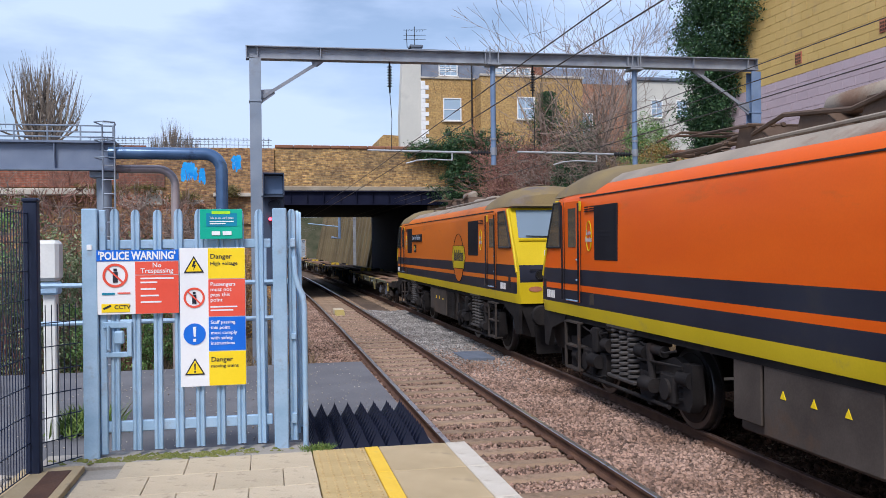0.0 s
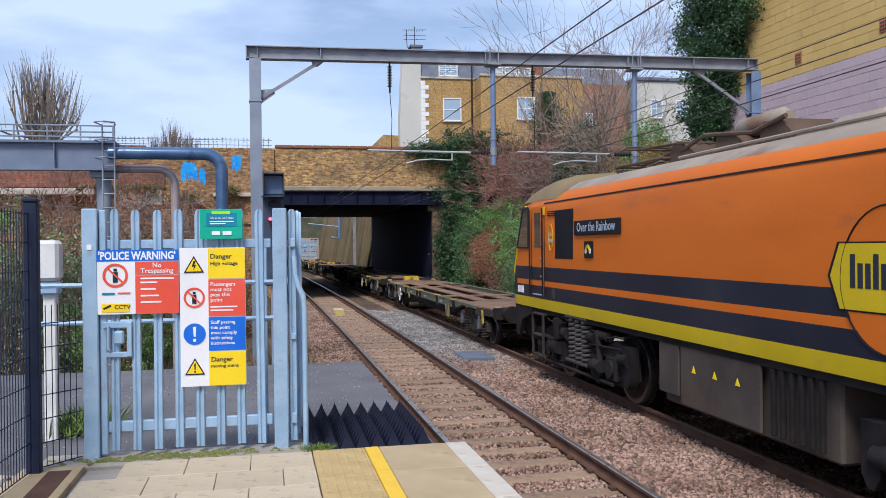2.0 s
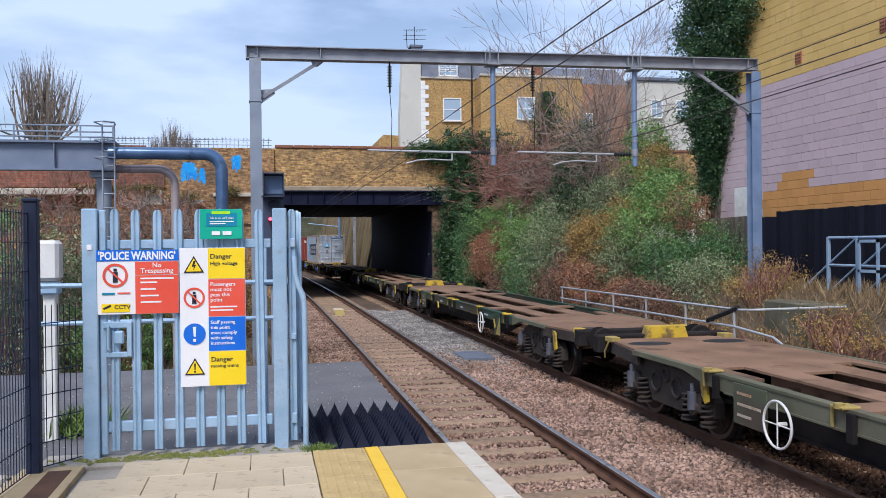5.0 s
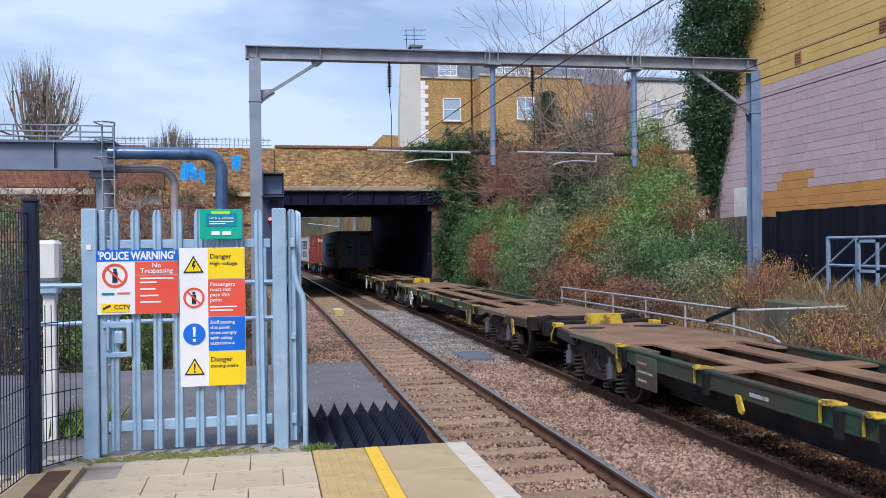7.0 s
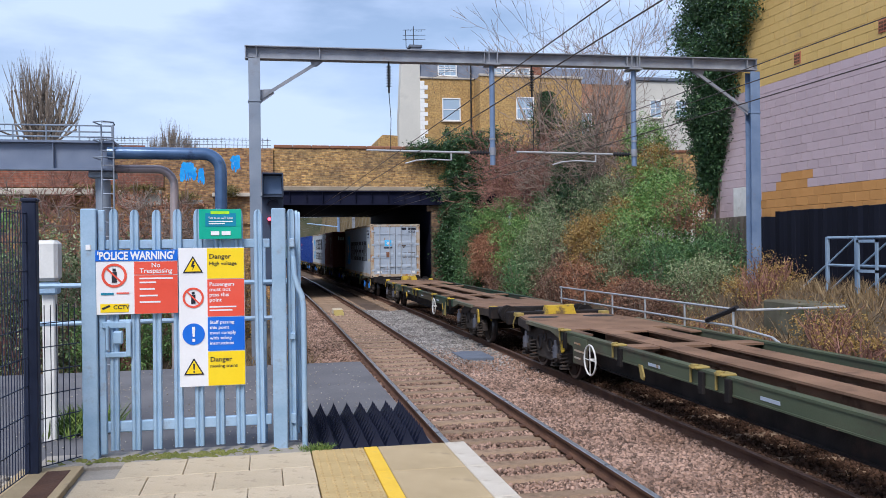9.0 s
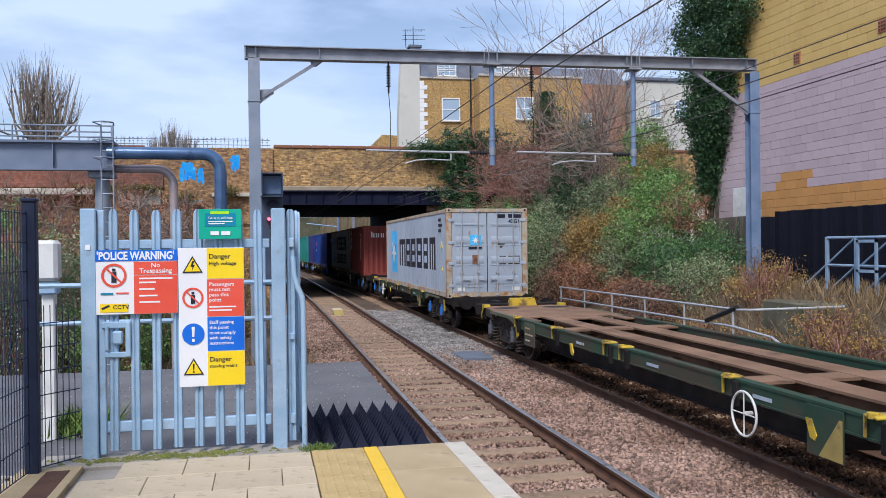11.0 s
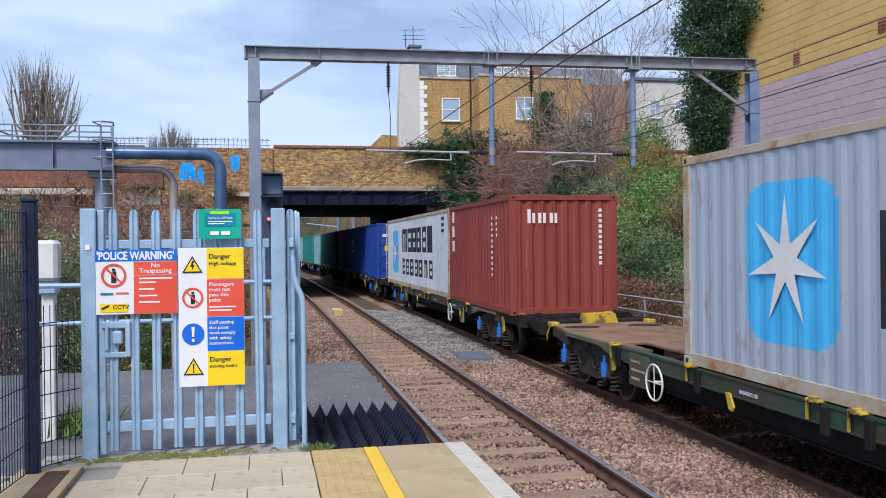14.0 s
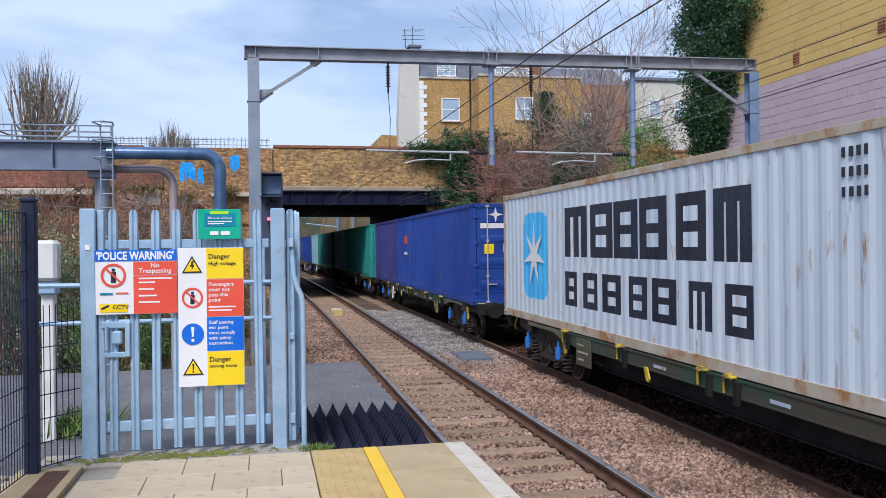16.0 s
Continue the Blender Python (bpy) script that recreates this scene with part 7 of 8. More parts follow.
    if name_plate:
        part("name_plate", Mesh().box(-1.30, -1.27, 10.92, 12.80, 2.62, 2.86, 0.008), GRILLE, t, "dark cast name plate")
        words("Over the Rainbow", 0.215, BOX_GREY, t, pose(-1.302, 11.86, 2.68) @ SIDE, align="CENTER", squash=0.98)
        part("badge", Mesh().box(-1.295, -1.27, 12.0, 12.35, 2.25, 2.52, 0.008), GRILLE, t, "small square badge")
        arch = Mesh()
        for k in range(3):
            arch.tube([(-1.297, 12.175 + (0.06 + 0.02 * k) * math.cos(math.pi * i / 12), 2.36 + (0.06 + 0.02 * k) * math.sin(math.pi * i / 12)) for i in range(13)], 0.009, 5)
        part("arch_mark", arch, LOCO_YELLOW, t, "small coloured arch")
        for s in (-0.09, 0.09):
            part("cloud_mark", Mesh().tube([(-1.298, 12.175 + s, 2.36), (-1.29, 12.175 + s, 2.36)], 0.045, 10), WHITE_INK, t)
    # roof gear
    rg = Mesh()
    for y in (5.2, 6.6):
        rg.box(-0.38, 0.45, y, y + 0.8, 3.6, 3.80, 0.06)
    rg.tube([(0.0, 8.7, 4.02), (0.0, 8.8, 4.02), (0.0, 9.7, 4.0), (0.0, 9.8, 4.0)], [0.08, 0.14, 0.14, 0.08], 14)
    wd = Mesh()
    for y0 in (8.0, 9.1, 10.4):
        wd.prism([(y0, 3.6), (y0 + 0.45, 3.96), (y0 + 0.8, 3.96), (y0 + 0.95, 3.6)], 0, -0.3, 0.4)
    wd.tube([(-0.32, 8.3, 3.97), (-0.32, 9.0, 3.86), (-0.32, 10.2, 3.98), (-0.3, 10.9, 3.84)], 0.03, 6)
    part("roof_cowl", wd, PANTO, t, "grimy angled roof cowls and cables")
    rg.tube([(-0.5, 4.4, 3.70), (-0.5, 10.6, 3.70)], 0.025, 6).tube([(0.5, 4.4, 3.70), (0.5, 10.6, 3.70)], 0.025, 6)
    part("roof_equipment", rg, LOCO_ROOF, t, "dusty roof boxes, conduits and a fat insulator")
    pg = Mesh()
    b0 = 11.3
    for sx in (-0.55, 0.55):
        for yy in (b0, b0 + 1.5):
            for i in range(5):
                pg.tube([(sx, yy, 3.66 + 0.05 * i), (sx, yy, 3.69 + 0.05 * i)], [0.09, 0.06], 10)
        pg.tube([(sx, b0 - 0.1, 3.95), (sx, b0 + 1.7, 3.95)], 0.035, 6)
    pg.tube([(-0.6, b0, 3.95), (0.6, b0, 3.95)], 0.035, 6).tube([(-0.6, b0 + 1.5, 3.95), (0.6, b0 + 1.5, 3.95)], 0.035, 6)
    pg.tube([(-0.12, b0 + 1.4, 3.98), (-0.1, b0 - 0.5, 4.22)], 0.05, 8).tube([(0.12, b0 + 1.4, 3.98), (0.1, b0 - 0.5, 4.22)], 0.04, 8)
    pg.tube([(-0.45, b0 - 0.45, 4.2), (-0.3, b0 + 1.3, 4.32)], 0.03, 6).tube([(0.45, b0 - 0.45, 4.2), (0.3, b0 + 1.3, 4.32)], 0.03, 6).tube([(-0.5, b0 - 0.45, 4.2), (0.5, b0 - 0.45, 4.2)], 0.035, 6)
    for dy in (1.15, 1.5):
        pg.tube([(-0.85, b0 + dy, 4.22), (-0.6, b0 + dy, 4.36), (0.6, b0 + dy, 4.36), (0.85, b0 + dy, 4.22)], 0.025, 6)
    pg.v = [(x * 0.8, y, 3.66 + (z - 3.66) * 0.72) for x, y, z in pg.v]
    part("pantograph", pg, PANTO, t, "rusty brown lowered pantograph on ribbed insulators", at=pose(0, 0, -0.1))
    for y in (2.9, 10.2, 13.4):
        ins = Mesh()
        for i in range(6):
            ins.tube([(0.2, y, 3.66 + 0.05 * i), (0.2, y, 3.69 + 0.05 * i)], [0.12, 0.08], 12)
        part("roof_insulator", ins, PANTO, t)
    # underframe
    bx = Mesh().box(-1.1, 1.1, 6.3, 9.9, 0.36, 1.22, 0.03)
    part("transformer_box", bx, TANK_GREY, t, "grey transformer box under the body")
    for y0, y1, z0 in ((7.5, 9.3, 0.42), (9.35, 9.9, 0.5)):
        part("access_panel", Mesh().box(-1.19, -1.155, y0, y1, z0, 1.18, 0.01), TANK_GREY, t)
    fm = Mesh().box(-1.2, -1.15, 0, 0.06, 0.45, 1.15, 0.008).data("cooling_fin", UNDERFRAME)
    for i in range(6):
        part("cooling_fin", fm, None, t, at=pose(0, 6.45 + 0.16 * i, 0))
    for i in range(3):
        part("warning_label", Mesh().prism([(7.9 + 0.5 * i, 0.86), (8.0 + 0.5 * i, 0.86), (7.95 + 0.5 * i, 0.95)], 0, -1.196, -1.188), SIGN_YELLOW, t)
    for yc in (3.8, 12.95):
        bg = thing("bogie", "", "")
        bg.parent = t
        bg.matrix_basis = pose(0, yc, 0)
        for s in (-1, 1):
            f = Mesh().prism([(-2.1, 0.45), (-2.05, 0.8), (-1.5, 0.98), (-0.7, 0.78), (0.7, 0.78), (1.5, 0.98), (2.05, 0.8), (2.1, 0.45), (1.95, 0.32), (0.95, 0.30), (0.7, 0.5), (-0.7, 0.5), (-0.95, 0.30), (-1.95, 0.32)], 0, s * 1.0, s * 1.12)
            part("bogie_frame", f, UNDERFRAME, bg)
            for y in (-1.42, 1.42):
                ab = Mesh().box(min(s * 0.95, s * 1.2), max(s * 0.95, s * 1.2), y - 0.2, y + 0.2, 0.36, 0.76, 0.03).tube([(s * 1.2, y, 0.55), (s * 1.24, y, 0.55)], 0.14, 16)
                ab.coil((s * 1.08, y - 0.32, 0.42), 0.085, 0.34, 4, 0.018).coil((s * 1.08, y + 0.32, 0.42), 0.085, 0.34, 4, 0.018)
                ab.tube([(s * 1.2, y + (0.5 if y < 0 else -0.5), 1.1), (s * 1.2, y + (0.36 if y < 0 else -0.36), 0.4)], [0.06, 0.045], 10)
                part("axle_box", ab, UNDERFRAME, bg, "grimy axle box with coil springs")
            sp = Mesh()
            for y in (-0.3, 0.0, 0.3):
                sp.coil((s * 1.1, y, 0.5), 0.112, 0.70, 9, 0.030, n=7)
            sp.box(min(s * 0.98, s * 1.24), max(s * 0.98, s * 1.24), -0.5, 0.5, 0.44, 0.5, 0.015).box(min(s * 0.98, s * 1.24), max(s * 0.98, s * 1.24), -0.5, 0.5, 1.2, 1.26, 0.015)
            part("secondary_spring", sp, SPRING_GREY, bg, "tall grey coil springs")
            rod = Mesh().tube([(s * 1.2, -1.5, 0.32), (s * 1.22, 1.5, 0.32)], 0.03, 8).tube([(s * 1.22, -1.9, 0.9), (s * 1.22, -0.6, 0.85)], 0.02, 6).tube([(s * 1.24, 0.75, 0.62), (s * 1.24, 1.1, 0.62)], 0.11, 12).tube([(s * 1.24, -1.15, 0.55), (s * 1.24, -0.8, 0.55)], 0.1, 12)
            rod.box(min(s * 1.1, s * 1.26), max(s * 1.1, s * 1.26), 0.85, 1.05, 0.75, 1.15, 0.02).box(min(s * 1.1, s * 1.22), max(s * 1.1, s * 1.22), -1.0, -0.85, 0.25, 0.7, 0.02)
            part("brake_gear", rod, UNDERFRAME, bg)
            # pipes, sandboxes and cylinders hung about the frame
            for y, z, r, ln in ((-1.9, 0.75, 0.1, 0.3), (-0.62, 0.95, 0.09, 0.28), (0.62, 0.9, 0.1, 0.25), (1.85, 0.6, 0.11, 0.22), (1.0, 1.05, 0.07, 0.4), (-1.1, 1.02, 0.07, 0.35)):
                part("cylinder", Mesh().tube([(s * 1.16, y - ln / 2, z), (s * 1.16, y + ln / 2, z)], r, 12).tube([(s * 1.16, y - ln / 2 - 0.03, z), (s * 1.16, y - ln / 2, z)], r * 1.15, 12), UNDERFRAME, bg)
            for y, z0, z1 in ((-2.0, 0.35, 0.95), (2.0, 0.3, 0.9), (0.72, 0.3, 0.75), (-0.74, 0.28, 0.7)):
                part("sandbox", Mesh().prism([(y - 0.12, z0 + 0.12), (y - 0.12, z1), (y + 0.12, z1), (y + 0.12, z0 + 0.12), (y + 0.04, z0), (y - 0.04, z0)], 0, min(s * 1.05, s * 1.2), max(s * 1.05, s * 1.2)), UNDERFRAME, bg)
            for y0, z0 in ((-1.7, 1.08), (0.55, 1.1), (0.6, 0.42)):
                part("pipe", Mesh().tube([(s * 1.2, y0, z0), (s * 1.21, y0 + 0.3, z0 - 0.06), (s * 1.2, y0 + 0.8, z0 - 0.04), (s * 1.18, y0 + 1.1, z0)], 0.016, 6), UNDERFRAME, bg)
        for y in (-1.42, 1.42):
            wheelset(bg, y, 0.55)
        part("cross_member", Mesh().box(-1, 1, -0.5, 0.5, 0.5, 0.75, 0.03), UNDERFRAME, bg)
    part("sole_bar", Mesh().box(-1.2, -1.1, 0.9, L - 0.9, 1.16, 1.25).box(1.1, 1.2, 0.9, L - 0.9, 1.16, 1.25).box(-1.1, 1.1, 0.9, L - 0.9, 1.18, 1.24), UNDERFRAME, t)
    return t


PANTO = surf("rusty_roof_gear", (0.085, 0.055, 0.04), (0.15, 0.10, 0.07), 2, 0.8, 0.2, 0.1, 50)
SPRING_GREY = surf("spring_grey", (0.05, 0.045, 0.043), (0.09, 0.08, 0.074), 3, 0.6, 0.2, 0.05, 50, (0.07, 0.05, 0.04), 2.5, 0.5)


def wagon_bogie(parent, yc, blue):
    bg = thing("bogie", "", "")
    bg.parent = parent
    bg.matrix_basis = pose(0, yc, 0)
    for s in (-1, 1):
        a, b = (s * 0.93, s * 1.06) if s > 0 else (s * 1.06, s * 0.93)
        f = Mesh()
        # side frame: an arched casting with round openings
        outer = [(-1.28, 0.34), (-1.28, 0.52), (-1.0, 0.72), (-0.62, 0.86), (0.62, 0.86), (1.0, 0.72), (1.28, 0.52), (1.28, 0.34), (1.0, 0.34), (0.86, 0.56), (0.58, 0.56), (0.42, 0.28), (-0.42, 0.28), (-0.58, 0.56), (-0.86, 0.56), (-1.0, 0.34)]
        f.prism(outer, 0, a, b)
        for y, z, r in ((-0.3, 0.56, 0.13), (0.3, 0.56, 0.13), (0, 0.7, 0.09)):
            f.ring((s * 1.065, y, z), r, 0.025, 0, 18, 0)
        part("side_frame", f, FRAME_BROWN, bg, "cast side frame, brown with grime")
        holes = Mesh()
        for y, z, r in ((-0.3, 0.56, 0.12), (0.3, 0.56, 0.12), (0, 0.7, 0.08)):
            holes.tube([(s * 1.058, y, z), (s * 1.064, y, z)], r, 16)
        part("frame_opening", holes, CABLE, bg, "dark frame openings")
        for y in (-0.9, 0.9):
            ab = Mesh().box(min(s * 0.95, s * 1.13), max(s * 0.95, s * 1.13), y - 0.13, y + 0.13, 0.34, 0.62, 0.03).tube([(s * 1.13, y, 0.42), (s * 1.17, y, 0.42)], 0.1, 14)
            for d in (-0.24, 0.24):
                ab.coil((s * 1.07, y + d, 0.24), 0.085, 0.34, 5, 0.018)
                ab.tube([(s * 1.07, y + d, 0.22), (s * 1.07, y + d, 0.245)], 0.11, 12)
            part("axle_box", ab, FRAME_BROWN, bg, "axle box between coil springs")
            part("damper", Mesh().tube([(s * 1.17, y - 0.02, 0.40), (s * 1.17, y - 0.02, 0.62)], 0.06, 14).tube([(s * 1.17, y - 0.02, 0.62), (s * 1.17, y - 0.02, 0.72)], 0.028, 8), BLUE_PLASTIC if blue else DAMPER_GREY, bg, "blue damper cylinder" if blue else "grimy grey damper cylinder")
        part("lifting_hook", Mesh().prism([(-1.24, 0.86), (-1.1, 0.88), (-1.14, 0.62), (-1.22, 0.52), (-1.3, 0.56), (-1.28, 0.68)], 0, s * 1.14, s * 1.17), FIT_YELLOW, bg, "yellow lifting eye")
    part("bolster", Mesh().box(-0.95, 0.95, -0.25, 0.25, 0.45, 0.8, 0.03), UNDERFRAME, bg)
    for y in (-0.9, 0.9):
        wheelset(bg, y, 0.42)


DAMPER_GREY = surf("damper_grey", (0.06, 0.065, 0.085), (0.11, 0.115, 0.14), 4, 0.6, 0, 0.05, 50, (0.07, 0.055, 0.045), 4, 0.5)


def build_wagon(sill, blue, label, yw, fit=None):
    """A flat container wagon, 19.75 m from coupling to coupling: plated ends and an open middle of long beams."""
    L = 19.75
    fit = fit or FIT_YELLOW
    t = thing("container_flat_wagon", label, "wagon", "flat wagons of the train")
    e0, e1 = 0.55, L - 0.55
    Z = 0.94
    # plated ends with oval holes left open between plates
    for Y in ((lambda a: a), (lambda a: L - a)):
        o = lambda a, b: (min(Y(a), Y(b)), max(Y(a), Y(b)))
        shape = [(-0.78, 0.75), (-0.98, 0.95), (-1.06, 1.5), (-1.12, 2.0), (-1.18, 2.3), (-1.18, 4.1)]
        part("deck_plate", Mesh().prism([(x, Y(y)) for x, y in shape + [(-x, y) for x, y in shape[::-1]]], 2, Z - 0.03, Z + 0.001), DECK_RUST, t, "rust-brown tapering end deck plate")
        for x0, x1, a, b in ((-1.2, -0.9, 4.1, 5.0), (0.9, 1.2, 4.1, 5.0), (-0.55, 0.55, 4.1, 4.7)):
            ya, yb = o(a, b)
            part("deck_plate", Mesh().box(x0, x1, ya, yb, Z - 0.03, Z), DECK_RUST, t, "rust-brown steel deck plate")
        rear = Y(0) > 1
        for x in (-0.62, 0.62):
            rx, ry, yc = (0.34, 0.24, 1.5) if rear else (0.2, 0.13, 1.45)
            part("deck_hole", Mesh().prism([(x + rx * math.cos(2 * math.pi * i / 22), Y(yc) + ry * math.sin(2 * math.pi * i / 22)) for i in range(22)], 2, Z + 0.001, Z + 0.004), CABLE, t, "dark oval deck hole")
        ya, yb = o(0.5, 0.75)
        part("headstock", Mesh().box(-1.15, 1.15, ya, yb, 0.72, 1.0, 0.02), UNDERFRAME, t, "steel headstock")
        ya, yb = o(0.62, 0.86)
        if rear:
            part("end_stop", Mesh().prism([(-0.36, 0.94), (0.36, 0.94), (0.3, 1.13), (-0.3, 1.13)], 1, ya, yb), FIT_YELLOW, t, "yellow folded end stop")
        for sx in (-0.87, 0.87):
            part("buffer", Mesh().tube([(sx, Y(0.5), 0.88), (sx, Y(0.1), 0.88)], [0.13, 0.1], 14).tube([(sx, Y(0.1), 0.88), (sx, Y(0.03), 0.88)], [0.2, 0.19], 20), UNDERFRAME, t)
        hs = Mesh().box(-0.09, 0.09, *o(0.0, 0.5), 0.78, 0.92, 0.02)
        for hx in (-0.35, 0.35):
            hs.tube([(hx, Y(0.5), 0.75), (hx, Y(0.25), 0.5), (hx * 0.9, Y(0.0), 0.42)], 0.022, 6)
        part("coupling", hs, CABLE, t)
        for sx in (-1, 1):
            part("end_sill", Mesh().prism([(sx * 0.74, Y(0.75)), (sx * 0.78, Y(0.72)), (sx * 1.0, Y(0.92)), (sx * 1.08, Y(1.5)), (sx * 1.2, Y(2.3)), (sx * 1.14, Y(2.3)), (sx * 1.02, Y(1.5)), (sx * 0.94, Y(0.97))], 2, 0.74, 0.91), FRAME_BROWN, t, "grimy tapering edge of the deck")
        for sx in (-1.06, 1.06):
            part("grab_handle", Mesh().tube([(sx, Y(0.95), 0.92), (sx * 1.02, Y(0.85), 0.76), (sx, Y(0.8), 0.66)], 0.016, 6), fit, t, "yellow hand grab")
            part("corner_step", Mesh().box(min(sx * 1.0, sx * 0.85), max(sx * 1.0, sx * 0.85), *o(0.8, 1.05), 0.92, 1.0, 0.01), fit, t)
        wagon_bogie(t, Y(2.93), blue)
    # side sills: shallow over the bogies, deep between them
    for s in (-1, 1):
        xa, xb = (1.12, 1.22) if s > 0 else (-1.22, -1.12)
        poly = [(4.3, 0.78), (4.5, 0.755), (L - 4.5, 0.755), (L - 4.3, 0.78), (L - 4.3, 0.95), (4.3, 0.95)]
        for q in ([(2.2, 0.88), (3.7, 0.88), (4.3, 0.76), (4.3, 0.945), (2.2, 0.945)], [(L - 4.3, 0.76), (L - 3.7, 0.88), (L - 2.2, 0.88), (L - 2.2, 0.945), (L - 4.3, 0.945)]):
            part("end_sill", Mesh().prism(q, 0, xa, xb), WAGON_OLIVE, t, "dirt-brown end of the side sill")
        part("side_sill", Mesh().prism(poly, 0, xa, xb).box(min(xa, xb) - 0.012, max(xa, xb) + 0.012, 4.6, L - 4.6, 0.925, 0.955).box(min(xa, xb) - 0.012, max(xa, xb) + 0.012, 4.7, L - 4.7, 0.74, 0.76), sill, t, "channel side sill, paint worn and grimy")
        part("fish_belly_beam", Mesh().prism([(4.3, 0.76), (5.6, 0.46), (L - 5.6, 0.46), (L - 4.3, 0.76)], 0, s * 0.98, s * 0.98 + 0.02).box(s * 0.98 - 0.05, s * 0.98 + 0.07, 5.6, L - 5.6, 0.44, 0.46), UNDERFRAME, t, "dark deep beam behind the sill")
    for x in (-0.42, 0.42):
        part("centre_beam", Mesh().box(x - 0.19, x + 0.19, 4.1, L - 4.1, 0.912, 0.942), DECK_RUST, t, "rust-brown longitudinal beam")
        part("beam_web", Mesh().box(x - 0.012, x + 0.012, 4.4, L - 4.4, 0.50, 0.912), DECK_RUST, t)
        part("lower_flange", Mesh().prism([(4.2, 0.5), (L - 4.2, 0.5), (L - 5.4, 0.36), (5.4, 0.36)], 0, x - 0.1, x + 0.1), DECK_RUST, t)
    cm = Mesh().box(-1.13, 1.13, -0.08, 0.08, 0.70, 0.80).data("cross_member", DECK_RUST)
    for i in range(7):
        part("cross_member", cm, None, t, at=pose(0, 4.9 + i * (L - 9.8) / 6, 0))
    cm = Mesh().box(-1.13, 1.13, -0.2, 0.2, 0.9, 0.935).data("deck_plate", DECK_RUST)
    for y in (7.0, 13.05):
        part("deck_plate", cm, None, t, at=pose(0, y, 0))
    for i in range(5):
        y = 5.4 + 2.3 * i
        if i in (1, 3):
            part("brake_cylinder", Mesh().tube([(-0.85, y, 0.62), (-0.85, y + 0.5, 0.62)], 0.13, 12), UNDERFRAME, t)
        else:
            part("brake_rod", Mesh().tube([(-0.9, y, 0.55), (-0.9, y + 1.6, 0.55)], 0.03, 8), UNDERFRAME, t)
    # container locks in yellow along the sill
    for y in (4.75, 7.1, 10.0, 10.6, 13.0, 15.35):
        m = Mesh().box(-1.29, -1.1, y - 0.1, y + 0.1, 0.945, 0.98, 0.012).tube([(-1.26, y, 0.95), (-1.26, y, 1.0)], 0.05, 10).box(-1.26, -1.235, y + 0.1, y + 0.13, 0.76, 0.945, 0.004)
        part("container_lock", m, fit, t, "yellow folding container lock")
        part("lock_bracket", Mesh().box(-1.27, -1.22, y - 0.2, y - 0.1, 0.66, 0.93, 0.006), UNDERFRAME, t)
    for y in (5.6, 12.1):
        part("lashing_eye", Mesh().prism([(y, 0.78), (y + 0.09, 0.78), (y + 0.02, 0.60), (y - 0.05, 0.58), (y - 0.08, 0.63)], 0, -1.26, -1.235), fit, t)
    part("hand_brake_wheel", Mesh().ring((-1.3, yw, 0.62), 0.24, 0.014, 0, 28).tube([(-1.3, yw - 0.24, 0.62), (-1.3, yw + 0.24, 0.62)], 0.008, 6).tube([(-1.3, yw, 0.38), (-1.3, yw, 0.86)], 0.008, 6).tube([(-1.3, yw, 0.62), (-1.2, yw, 0.62)], 0.025, 8), WHITE_METAL, t, "white hand brake wheel")
    for y in (14.3,):
        pl = part("data_plate", Mesh().box(-1.245, -1.222, y - 0.12, y + 0.52, 0.46, 0.91, 0.004), WAGON_MIXED, t, "olive data plate with pale markings")
        for i in range(3):
            part("text_bar", Mesh().box(-1.249, -1.243, y + (-0.02 if i == 1 else 0.16), y + 0.44, 0.55 + 0.12 * i, 0.58 + 0.12 * i), BOX_POST, pl)
    for y in (6.3, 8.9, 11.6):
        part("text_bar", Mesh().box(-1.226, -1.219, y, y + 0.35, 0.8, 0.84), BOX_GREY, t)
    fl = part("end_plate", Mesh().box(-1.25, -1.235, 5.15, 5.68, 0.44, 0.92, 0.003), sill, t, "hanging rectangular side plate")
    part("pale_flash", Mesh().prism([(5.16, 0.45), (5.16, 0.84), (5.2, 0.84), (5.5, 0.45)], 0, -1.254, -1.249), FIT_DIRTY, fl, "grimy yellow triangular flash")
    return t


